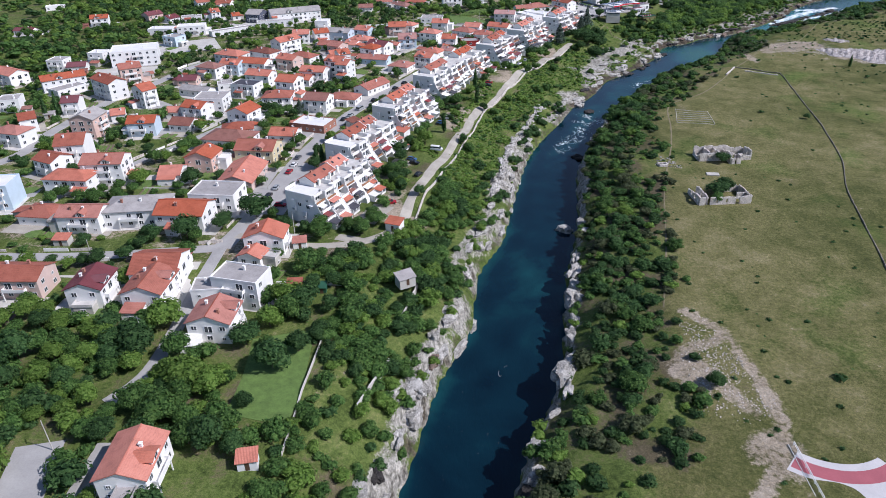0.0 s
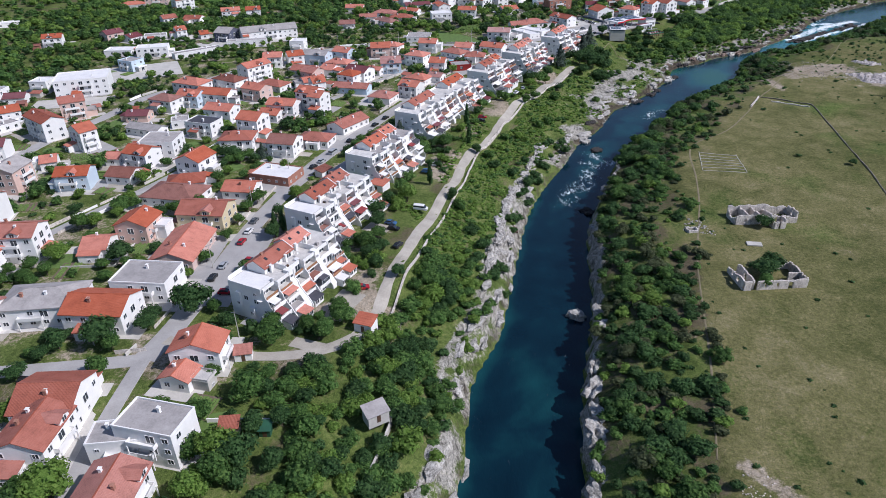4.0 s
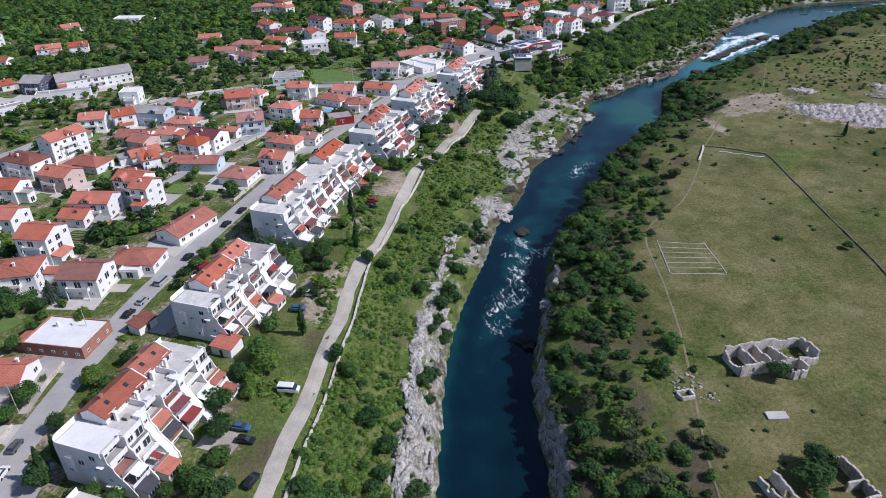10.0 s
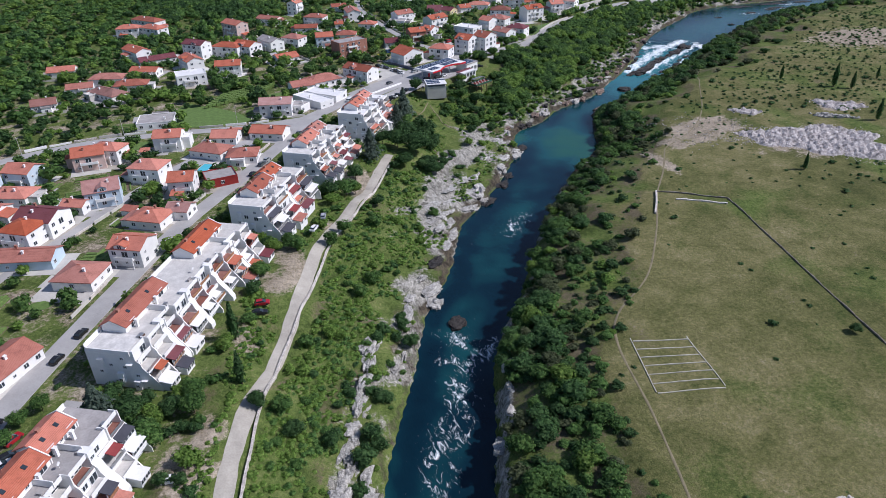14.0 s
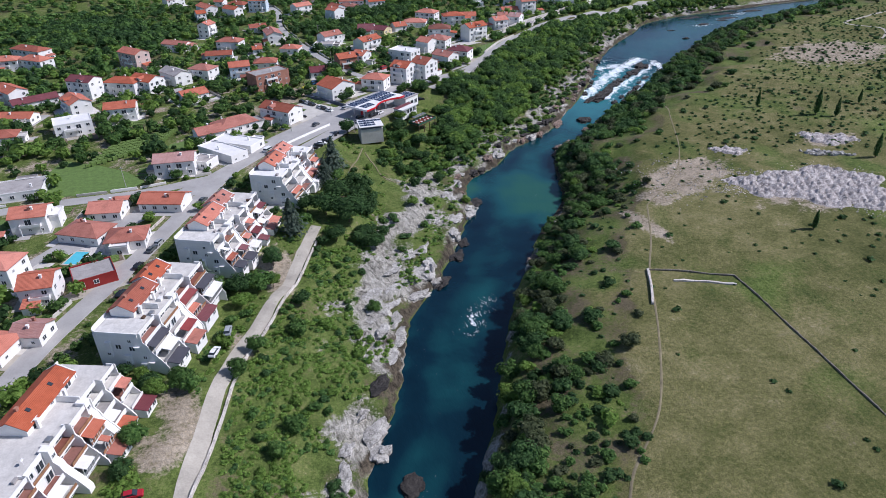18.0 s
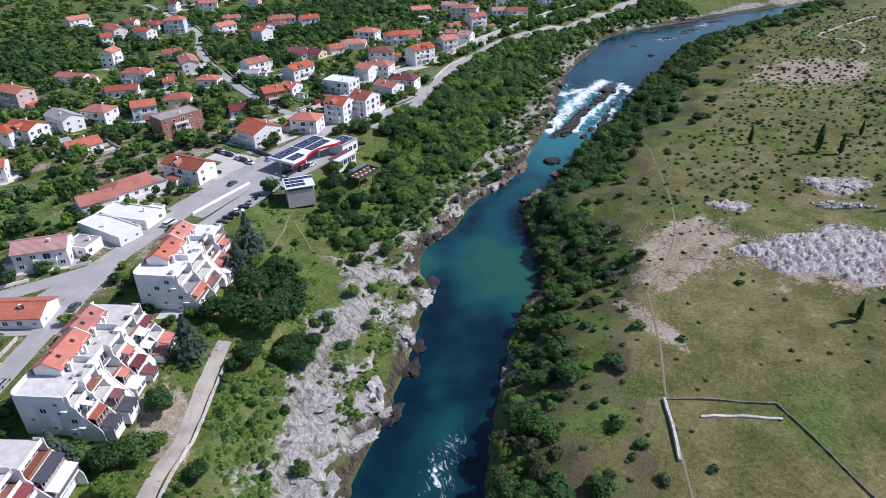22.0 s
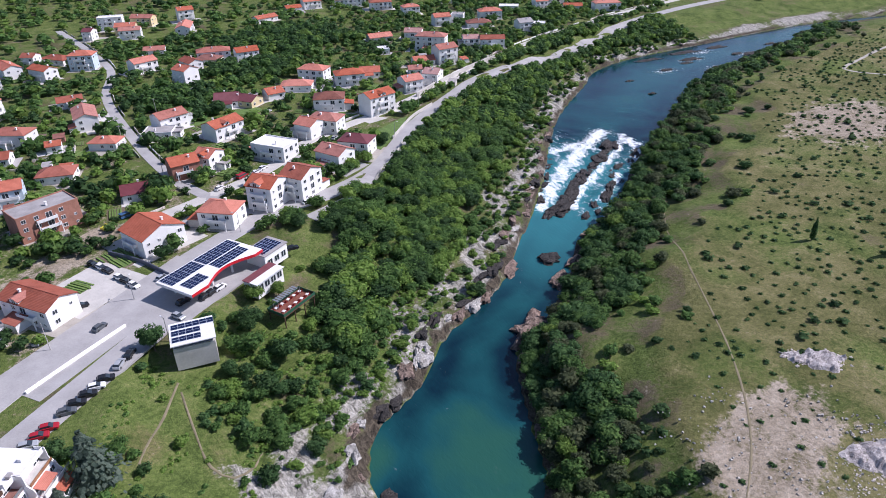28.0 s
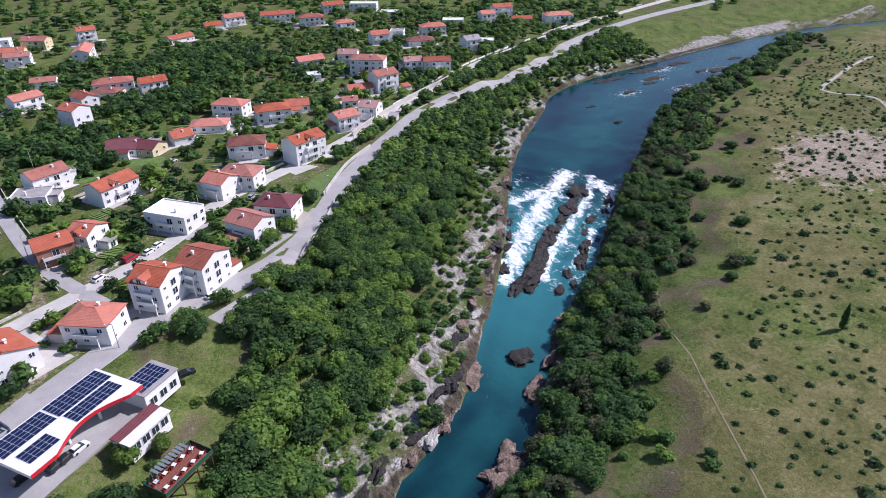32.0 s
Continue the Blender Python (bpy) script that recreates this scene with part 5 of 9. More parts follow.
        c = Build().box(xm - 0.3, ya + 3.0, hi + 1.2, xm + 0.3, ya + 3.8, hi + 2.3)
        part("chimney", c.box(xm - 0.36, ya + 2.94, hi + 2.3, xm + 0.36, ya + 3.86, hi + 2.4), "brick", ob)
        fr = ya + (yb - ya) * rnd.uniform(0.3, 0.6)
        part("partition", Build().box(xb, fr, top + 0.1, PROFILE[3] - 0.6, fr + 0.18, top + 1.7), "white", ob)
    for j in range(5):
        px_, py_ = rnd.uniform(0.6, 2.6), rnd.uniform(1.0, total - 1.0)
        part("roof_box", Build().box(px_, py_, top + 0.1, px_ + rnd.uniform(0.5, 1.2), py_ + rnd.uniform(0.5, 1.6), top + rnd.uniform(0.5, 0.95)), rnd.choice(("steel", "roof_k", "dark_wood", "frame")), ob)
    dish = Build()
    pts = [(0.0, 0.0, 0.0)] + [(0.08, 0.42 * math.cos(q * 0.628), 0.42 * math.sin(q * 0.628)) for q in range(10)]
    dish.add([(px_ + 1.4, py_ + total * 0.55, pz_ + top + 1.5) for px_, py_, pz_ in pts], [(0, 1 + q, 1 + (q + 1) % 10) for q in range(10)])
    dish.box(1.33, total * 0.55 - 0.03, top + 0.1, 1.39, total * 0.55 + 0.03, top + 1.5)
    part("satellite_dish", dish, "frame", ob)
    return ob


PAIR = ((7.0, 19.2, -0.5), (19.9, 28.6, -1.7))
apartment_block(-50.2, 200.1, -27, 33.5, PAIR)
apartment_block(-43.9, 243.3, -27, 33.5, PAIR)
apartment_block(-30.0, 289.4, -27, 33.5, PAIR)
apartment_block(-14.0, 338.7, -27, 63.0, ((7.0, 26.0, -1.0), (41.5, 58.5, -1.5)))
apartment_block(20.5, 404.1, -30, 33.0, PAIR)
apartment_block(41.8, 443.0, -32, 34.0, PAIR)
apartment_block(69.5, 481.0, -34, 30.0, ((6.0, 16.4, -0.5), (17.1, 25.4, -1.6)))


# ---- additions to the houses ----
def free_of(x, y, owner):
    for hx, hy, t, L, D in HOUSES:
        if (hx, hy) == owner or abs(x - hx) + abs(y - hy) > 60:
            continue
        a = radians(t)
        u, v = (x - hx) * math.cos(a) + (y - hy) * math.sin(a), -(x - hx) * math.sin(a) + (y - hy) * math.cos(a)
        if abs(u) < L and abs(v) < D:
            return False
    return all(dist_to(l, np.array([x]), np.array([y]))[0] > 4.2 for l in LANES)


def add_annex(spec, rnd):
    """Lower wing, garage or porch against one side of a house."""
    ob, x, y, turn, L, D, storeys, kind, roof, wall, ix, iy, h = spec
    a = radians(turn)
    for side in rnd.sample(range(4), 4):
        w, d, top = rnd.uniform(3.5, 7.0), rnd.uniform(2.6, 4.6), rnd.choice((2.5, 2.7, 2.9, 4.2 if storeys > 1 else 2.6))
        if side < 2:
            s, w = (-1, 1)[side], min(w, 2 * ix - 1)
            u = rnd.uniform(-1, 1) * (ix - w / 2)
            box = (u - w / 2, s * iy, u + w / 2, s * (iy + d))
        else:
            s, w = (-1, 1)[side - 2], min(w, 2 * iy - 0.6)
            v = rnd.uniform(-1, 1) * (iy - w / 2)
            box = (s * ix, v - w / 2, s * (ix + d), v + w / 2)
        x0, x1 = sorted((box[0], box[2]))
        y0, y1 = sorted((box[1], box[3]))
        pts = [(px_, py_) for px_ in (x0, (x0 + x1) / 2, x1) for py_ in (y0, (y0 + y1) / 2, y1)]
        if all(free_of(x + u * math.cos(a) - v * math.sin(a), y + u * math.sin(a) + v * math.cos(a), (x, y)) for u, v in pts):
            break
    else:
        return
    wing = part("annex", Build().box(x0, y0, -1.5, x1, y1, top), rnd.choice((WALLS[wall], WALLS[wall], "concrete", "white")), ob)
    mat = rnd.choice((ROOFS[roof], ROOFS[roof], "tile_o", "tile_r", "roof_k", "terrace", "roof_w"))
    if mat in ("roof_k", "terrace", "roof_w"):
        r = Build().box(x0 - 0.25, y0 - 0.25, top, x1 + 0.25, y1 + 0.25, top + 0.18)
        for q in ((x0 - 0.2, y0 - 0.2, x1 + 0.2, y0 - 0.1), (x0 - 0.2, y1 + 0.1, x1 + 0.2, y1 + 0.2), (x0 - 0.2, y0 - 0.1, x0 - 0.1, y1 + 0.1), (x1 + 0.1, y0 - 0.1, x1 + 0.2, y1 + 0.1)):
            r.box(q[0], q[1], top + 0.18, q[2], q[3], top + 0.75)
    else:
        z = [top + (0.75 if (side == 0 and q > 0) or (side == 1 and q < 0) else 0.0) for q in (-1, -1, 1, 1)] if side < 2 else [top + (0.75 if (side == 2 and q > 0) or (side == 3 and q < 0) else 0.0) for q in (-1, 1, 1, -1)]
        p = [(x0 - 0.3, y0 - 0.3, z[0]), (x1 + 0.3, y0 - 0.3, z[1]), (x1 + 0.3, y1 + 0.3, z[2]), (x0 - 0.3, y1 + 0.3, z[3])]
        r = Build().add(p + [(e, f, g + 0.16) for e, f, g in p], [(3, 2, 1, 0), (4, 5, 6, 7), (0, 1, 5, 4), (1, 2, 6, 5), (2, 3, 7, 6), (3, 0, 4, 7)])
    part("annex_roof", r, mat, ob)
    face, at = ((0, ((x0 + x1) / 2, y0 - 0.03)), (180, ((x0 + x1) / 2, y1 + 0.03)), (-90, (x0 - 0.03, (y0 + y1) / 2)), (90, (x1 + 0.03, (y0 + y1) / 2)))[side]
    part("window", rnd.choice((WINDOW, WINDOW_TALL, WINDOW_SMALL)), None, wing, "", pose(at[0], at[1], 0.35, 0, 0, face))


def add_dormer(spec, rnd):
    """A gabled dormer on the slope that faces the river."""
    ob, x, y, turn, L, D, storeys, kind, roof, wall, ix, iy, h = spec
    a = radians(turn)
    s = -1 if 0.35 * math.sin(a) + math.cos(a) > 0 else 1
    rise = D * 0.4
    u, w = rnd.uniform(-0.4, 0.4) * L, rnd.uniform(1.3, 2.0)
    y0, y1, z0, z1 = s * (iy + 0.15), s * D * 0.2, h - 0.2, h + rise * 0.55
    pts = [(u + e, yy, zz) for yy in (y0, y1) for e, zz in ((-w, z0), (w, z0), (w, z1), (0, z1 + 0.7), (-w, z1))]
    b = Build().add(pts, [(0, 1, 2, 3, 4), (1, 6, 7, 2), (0, 4, 9, 5)] if s < 0 else [(4, 3, 2, 1, 0), (2, 7, 6, 1), (5, 9, 4, 0)])
    dormer = part("dormer", b, WALLS[wall], ob)
    r = Build()
    for e in (-1, 1):
        p = [(u, y0 + s * 0.35, z1 + 0.75), (u, y1, z1 + 0.75), (u + e * (w + 0.35), y1, z1 - 0.12), (u + e * (w + 0.35), y0 + s * 0.35, z1 - 0.12)]
        f = [(0, 1, 2, 3), (7, 6, 5, 4), (3, 2, 6, 7), (0, 3, 7, 4)]
        r.add(p + [(c[0], c[1], c[2] + 0.15) for c in p], f if e * s > 0 else [q[::-1] for q in f])
    part("dormer_roof", r, ROOFS[roof], ob)
    part("window", WINDOW, None, dormer, "", pose(u, y0 + s * 0.04, z0 + 0.35, 0, 0, 0 if s < 0 else 180))


LANES = [smooth_line(q, 9) for q in (STREET, MAIN, INNER, WEST, NORTHWEST, UPPER, SIDE, LOWER, TRACK)]
ra = random.Random(909)
for spec in SPECS:
    if 85 < spec[2] < 780:
        if ra.random() < 0.62:
            add_annex(spec, ra)
        if spec[7] == "g" and spec[6] > 1 and spec[2] < 700 and ra.random() < 0.4:
            add_dormer(spec, ra)
        if spec[7] != "f" and spec[2] < 560 and ra.random() < 0.6:
            ob, x, y, turn, L, D, storeys, kind, roof, wall, ix, iy, h = spec
            c, e, rise = ra.uniform(-0.6, 0.6) * (L - 1), ra.choice((-1, 1)), D * 0.4
            z = h + rise * 0.62 + 0.2
            part("chimney", Build().box(c - 0.35, e * D * 0.38 - 0.3, z - 0.6, c + 0.35, e * D * 0.38 + 0.3, z + 1.1).box(c - 0.45, e * D * 0.38 - 0.4, z + 1.1, c + 0.45, e * D * 0.38 + 0.4, z + 1.22), "brick", ob)


# ---- rocks ----
def rock_mesh(seed, rough, cut):
    bm = bmesh.new()
    bmesh.ops.create_icosphere(bm, subdivisions=3, radius=1.0)
    off = Vector((seed * 7.3, seed * 3.1, seed * 5.7))
    for v in bm.verts:
        p = v.co.copy()
        n = noise.fractal(p * 1.3 + off, 0.8, 2.1, 4)
        ridge = abs(noise.noise(Vector((p.x * 4, p.y * 1.4, p.z * 1.4)) + off))
        v.co = p * (1 + rough * n - 0.35 * rough * ridge)
        v.co.z = max(v.co.z, -0.5)
        if v.co.z > cut:
            v.co.z = cut + (v.co.z - cut) * 0.25
    me = bpy.data.meshes.new("rock")
    bm.to_mesh(me)
    bm.free()
    return me


ROCKS, JOINED = {}, []


def rock(x, y, z, sx, sy, sz, turn, mat="rock", label="weathered grey limestone outcrop on the bank", shape=0, joined=False):
    key = (shape, mat)
    if key not in ROCKS:
        ROCKS[key] = rock_mesh(shape + 1, 0.55 + 0.1 * (shape % 3), 0.35 + 0.15 * (shape % 3))
        ROCKS[key].materials.append(M[mat])
    if joined:
        JOINED.append((key, pose(x, y, z, 0, 0, turn) @ Matrix.Diagonal((sx, sy, sz, 1))))
        return None
    ob = new("rock", ROCKS[key])
    ob.matrix_basis = pose(x, y, z, 0, 0, turn) @ Matrix.Diagonal((sx, sy, sz, 1))
    return tagged(ob, label, "rock", "rocks along the river")


def bank_rocks():
    rnd = random.Random(21)
    for line, side, spans in ((LEFT_BANK, 1, ((88, 235, 0.62, 3.0), (235, 355, 0.3, 2.4), (355, 470, 0.4, 3.0), (470, 640, 0.95, 2.6))), (RIGHT_BANK, -1, ((90, 215, 0.95, 3.2), (215, 330, 0.35, 2.4), (330, 470, 0.15, 2.0), (470, 600, 0.8, 2.4)))):
        line = np.array(line)
        d = np.gradient(line, axis=0)
        for (px_, py_), (dx, dy) in list(zip(line, d))[::2 if side < 0 else 1]:
            for y0, y1, chance, size in spans:
                if y0 <= py_ < y1 and rnd.random() < chance:
                    k = math.hypot(dx, dy)
                    off = side * rnd.uniform(0.8, 6.0 if side > 0 else 4.0)
                    x, y = px_ - dy / k * off + rnd.uniform(-2, 2), py_ + dx / k * off + rnd.uniform(-2, 2)
                    z = float(ground_height(np.array([x]), np.array([y]))[0][0])
                    s = size * rnd.uniform(0.5, 1.25)
                    dark = rnd.random() < (0.85 if py_ > 470 else 0.08)
                    mat = ("rust_rock" if rnd.random() < 0.6 else "wet_rock") if dark else "rock"
                    rock(x, y, z - 0.1 * s, s * rnd.uniform(0.9, 1.6), s * rnd.uniform(0.45, 0.8), s * rnd.uniform(0.55, 1.0), math.degrees(math.atan2(dy, dx)) + rnd.uniform(-25, 25),
                         mat, "dark wet boulder at the waterline" if dark else "weathered grey limestone outcrop on the bank", rnd.randrange(5), py_ > 330 or (side < 0 and py_ > 215))
    # jagged limestone rib along the edge of the gorge
    rib = smooth_line(RIB, 1.0)
    d = np.gradient(rib, axis=0)
    for k in range(0, len(rib), 2):
        along = math.degrees(math.atan2(d[k][1], d[k][0]))
        for j in range(1 + (k % 6 == 0)):
            x, y = rib[k][0] + rnd.gauss(0, 0.7) + 2.2 * j, rib[k][1] + rnd.gauss(0, 0.6)
            z = float(ground_height(np.array([x]), np.array([y]))[0][0])
            rock(x, y, z - 0.3 - 1.2 * j, rnd.uniform(1.6, 3.4), rnd.uniform(0.9, 1.7), rnd.uniform(1.3, 2.8), along + rnd.uniform(-18, 18), "rock", "jagged pale limestone rib above the river", rnd.randrange(5))
    # flat limestone shelves beside the pool
    for k in range(34):
        x, y = rnd.uniform(78, 146), 0
        y = 388 + (x - 78) * 1.05 + rnd.uniform(-16, 30)
        z, u, left, dl, dr = ground_height(np.array([x]), np.array([y]))
        if left[0] and 0.05 < u[0] < 0.6:
            s = rnd.uniform(2.0, 5.0)
            rock(x, y, float(z[0]) - 0.35, s * 1.5, s * 0.8, 0.9, 55 + rnd.uniform(-25, 25), "rock", "flat pale limestone shelf above the water", rnd.randrange(5))

    # the boulders farther off, too many to count
    for mat, label in (("rock", "many weathered limestone outcrops along the banks"), ("wet_rock", "many dark wet boulders along the waterline"), ("rust_rock", "many rusty brown boulders along the waterline")):
        V, F = [], []
        for key, m in JOINED:
            if key[1] == mat:
                k = len(V)
                V += [tuple(m @ v.co) for v in ROCKS[key].vertices]
                F += [tuple(i + k for i in p.vertices) for p in ROCKS[key].polygons]
        me = bpy.data.meshes.new("bank_boulders")
        me.from_pydata(V, [], F)
        me.materials.append(M[mat])
        tagged(new("bank_boulders", me), label, "rocks", kind="stuff")


bank_rocks()
for x, y, sx, sy, sz, t, m in ((70.5, 366, 3.2, 2.6, 3.6, 40, "rock"), (73.9, 354, 3.4, 2.6, 2.2, 60, "wet_rock"), (57.6, 289, 2.2, 3.2, 2.0, 30, "wet_rock"), (41, 219, 2.0, 3.0, 3.6, 70, "rock"), (112, 427, 4, 2.2, 1.6, 40, "wet_rock"),
                               (130, 449, 3.5, 2, 1.4, 70, "wet_rock"), (148, 476, 4, 2.2, 1.6, 60, "wet_rock"), (124, 441, 4, 2.4, 1.8, 40, "wet_rock"), (241.5, 539.5, 4.2, 3.6, 2.6, 15, "wet_rock"), (211, 509, 4, 6, 2.6, 30, "rust_rock"),
                               (216, 514, 5, 3, 2.0, 60, "rust_rock"), (236, 527, 6, 3, 2.2, 40, "rust_rock"), (226, 541, 6, 2.5, 2.0, 45, "rust_rock"), (262, 566, 4, 2, 1.4, 40, "wet_rock"), (207, 506, 5, 3, 5.0, 35, "rust_rock"), (213, 510, 4, 3, 5.5, 60, "rust_rock"), (237, 520, 5, 3, 4.5, 30, "rust_rock"), (247, 527, 5, 3.4, 4.5, 45, "rust_rock"), (253, 533, 4, 3, 4.0, 35, "rust_rock"),
                               (208, 534, 5, 2.6, 3.0, 30, "rust_rock"), (219, 544, 5, 2.8, 3.5, 45, "rust_rock"), (230, 552, 6, 3, 4.0, 38, "rust_rock"), (243, 565, 6, 3, 4.0, 45, "rust_rock"), (254, 572, 5, 3, 3.6, 40, "rust_rock")):
    rock(x, y, WATER_LOW - 0.2, sx, sy, sz, t, m, "dark wet boulder standing in the river" if m == "wet_rock" else "rusty brown rock outcrop at the waterline" if m == "rust_rock" else "pale boulder standing in the river", int(x) % 5)
rr = random.Random(404)
for line, n, spread, big in (([(266, 565), (285, 578), (303, 589), (319, 598), (330, 603)], 30, 3.2, 4.2), ([(272, 556), (290, 564), (312, 581), (332, 591)], 20, 4.0, 2.8), ([(266, 578), (283, 595), (295, 606)], 9, 2.2, 2.4)):
    p = smooth_line(line, 1.0)
    for k in range(n):
        x, y = p[int(k * (len(p) - 1) / (n - 1))]
        x, y = x + rr.gauss(0, 0.35) * spread, y + rr.gauss(0, 0.35) * spread
        q = max(0.0, min(1.0, ((x - 262) * 0.8 + (y - 566) * 0.6) / 72))
        s_ = big * rr.uniform(0.45, 1.0)
        rock(x, y, WATER_LOW + 3.0 * q - 0.3, s_ * 1.5, s_ * rr.uniform(0.6, 0.9), s_ * rr.uniform(0.5, 0.75), 36 + rr.uniform(-20, 20), "wet_rock", "dark wet rock ledge between the rapids", rr.randrange(5))
for x, y, sx, sy in ((446, 681, 5, 2), (480, 691, 9, 3), (470, 686, 5, 2), (526, 679, 9, 3.5), (516, 684, 5, 2), (479, 668, 4, 2), (560, 690, 6, 2), (410, 676, 3, 1.4), (402, 650, 2.5, 1.2), (455, 705, 12, 2.5), (490, 706, 14, 3), (520, 704, 9, 3)):
    rock(x, y, WATER_HIGH - 0.3, sx, sy, 1.5, -5, "wet_rock", "dark rock reef in the upper river", int(x) % 5)


def rubble(name, label, cx, cy, rx, ry, turn, n, size, seed, rows=0.0, mat="rock"):
    """Broken stones on the ground, too many to count."""
    r = np.random.RandomState(seed)
    b = Build()
    a = radians(turn)
    for _ in range(n):
        u, v = r.uniform(-1, 1, 2)
        ang = math.atan2(v, u)
        if math.hypot(u, v) > 0.72 + 0.16 * math.sin(3 * ang + seed) + 0.12 * math.sin(7 * ang + 2 * seed) + 0.3 * r.rand() ** 3:
            continue
        if rows:
            v = (round(v * rows) + r.normal() * 0.27) / rows
        x, y = cx + u * rx * math.cos(a) - v * ry * math.sin(a), cy + u * rx * math.sin(a) + v * ry * math.cos(a)
        s = size * r.uniform(0.3, 1.0) ** 1.5
        z = float(ground_height(np.array([x]), np.array([y]))[0][0]) if n < 120 else 0.0
        t = pose(x, y, z + s * 0.15, *r.uniform(-30, 30, 2), r.uniform(0, 360))
        k = [Vector((sx * s * r.uniform(0.4, 0.7), sy * s * r.uniform(0.35, 0.6), sz * s * r.uniform(0.3, 0.5))) for sz in (-1, 1) for sx, sy in ((-1, -1), (1, -1), (1, 1), (-1, 1))]
        b.add([t @ p for p in k], [(3, 2, 1, 0), (4, 5, 6, 7), (0, 1, 5, 4), (1, 2, 6, 5), (2, 3, 7, 6), (3, 0, 4, 7)])
    return tagged(new(name, b.mesh(name, [mat])), label, "rubble", kind="stuff")


def rubble_heaps(cx, cy, rx, ry, turn, seed, high, gap):
    """Tipped heaps of broken stone running into one another."""
    n, m = int(2.6 * rx), int(2.6 * ry)
    U, V = np.meshgrid(np.linspace(-1, 1, n), np.linspace(-1, 1, m))
    a = radians(turn)
    x = (cx + U * rx * math.cos(a) - V * ry * math.sin(a)).ravel()
    y = (cy + U * rx * math.sin(a) + V * ry * math.cos(a)).ravel()
    r = np.random.RandomState(seed)
    ang = np.arctan2(V, U).ravel()
    edge = 0.78 + 0.12 * np.sin(3 * ang + seed) + 0.08 * np.sin(8 * ang + 2 * seed)
    inside_ = smoothstep(0, 0.12, edge - np.hypot(U, V).ravel())
    gu, gv = np.meshgrid(np.arange(-rx, rx, gap), np.arange(-ry, ry, gap * 0.8))
    gu, gv = gu.ravel() + r.normal(size=gu.size) * gap * 0.16, gv.ravel() + r.normal(size=gu.size) * gap * 0.14
    px_, py_, top = cx + gu * math.cos(a) - gv * math.sin(a), cy + gu * math.sin(a) + gv * math.cos(a), r.uniform(0.55, 1.1, gu.size)
    z = np.zeros(len(x))
    for hx, hy, ht in zip(px_, py_, top):
        d2 = ((x - hx) ** 2 + (y - hy) ** 2) / (gap * 0.6) ** 2
        z = np.maximum(z, high * ht * np.clip(1 - np.sqrt(d2), 0, 1) ** 0.8)
    z = ground_height(x, y)[0] + (z + 0.14 + r.normal(size=len(x)) * 0.17) * inside_ - 0.3 * (1 - inside_)
    i = np.arange(n * m).reshape(m, n)
    q = np.stack([i[:-1, :-1], i[:-1, 1:], i[1:, 1:], i[1:, :-1]], -1).reshape(-1, 4)
    me = bpy.data.meshes.new("rubble_heaps")
    me.from_pydata(np.stack([x, y, z], 1).tolist(), [], q.tolist())
    me.materials.append(M["rubble"])
    return tagged(new("rubble_heaps", me), "tipped heaps of pale pinkish-grey broken stone", "rubble", kind="stuff")


M["rubble"] = rock_material("broken_stone", (0.58, 0.54, 0.525), (0.13, 0.115, 0.105), (0.36, 0.325, 0.31))
rubble_heaps(257, 409, 38, 23, -32, 61, 1.7, 3.5)
rubble_heaps(299, 443, 14, 8, -40, 63, 1.5, 5.0)
rubble_heaps(252, 450, 9, 5, -40, 62, 1.4, 4.0)
rubble("rubble_field", "loose broken pale stone over tipped heaps", 257, 409, 39, 24, -32, 5000, 0.42, 61, 0, "old_stone")
rubble("rubble_pile", "heap of broken pale stone", 252, 450, 9, 4.5, -40, 700, 0.7, 62, 0, "old_stone")
rubble("rubble_pile", "heap of broken pale stone", 299, 443, 14, 7, -40, 800, 0.7, 63, 0, "old_stone")
rubble("rubble_pile", "heap of pale broken slabs", 284, 432, 12, 3, -35, 260, 1.5, 64)
rubble("scattered_stones", "small stones scattered on bare gravel", 218, 436, 30, 24, 0, 700, 0.5, 65)
rubble("scattered_stones", "small stones strewn along a path", 63, 124, 9, 22, 0, 1600, 0.34, 66, 0, "old_stone")
rubble("scattered_stones", "small stones beside a hut", 85, 250, 6, 6, 0, 110, 0.7, 67)


# ---- walls, fences, ruins ----
def stone_wall(name, line, height, thick, mat, label, uneven=0.3, step=1.6, category="wall"):
    p = smooth_line(line, step) if len(line) > 2 else np.array([np.array(line[0]) + (np.array(line[1]) - line[0]) * s for s in np.linspace(0, 1, max(2, int(math.dist(*line) / step)))])
    d = np.gradient(p, axis=0)
    d /= np.linalg.norm(d, axis=1)[:, None]
    rnd = random.Random(int(abs(line[0][0] * 31 + line[0][1])))
    z = ground_height(p[:, 0], p[:, 1])[0]
    v, f = [], []
    for (x, y), (dx, dy), zz in zip(p, d, z):
        h, w = height * (1 - uneven * rnd.random()), thick * (0.5 + 0.1 * rnd.random())
        v += [(x - dy * w, y + dx * w, zz - 0.4), (x - dy * w * 0.8, y + dx * w * 0.8, zz + h), (x + dy * w * 0.8, y - dx * w * 0.8, zz + h * (1 - 0.1 * rnd.random())), (x + dy * w, y - dx * w, zz - 0.4)]
    n = len(p)
    for i in range(n - 1):
        f += [(4 * i + k, 4 * i + k + 1, 4 * i + k + 5, 4 * i + k + 4) for k in range(3)]
    f += [(3, 2, 1, 0), (4 * n - 4, 4 * n - 3, 4 * n - 2, 4 * n - 1)]
    b = Build().add(v, f)
    return tagged(new(name, b.mesh(name, [mat])), label, category)


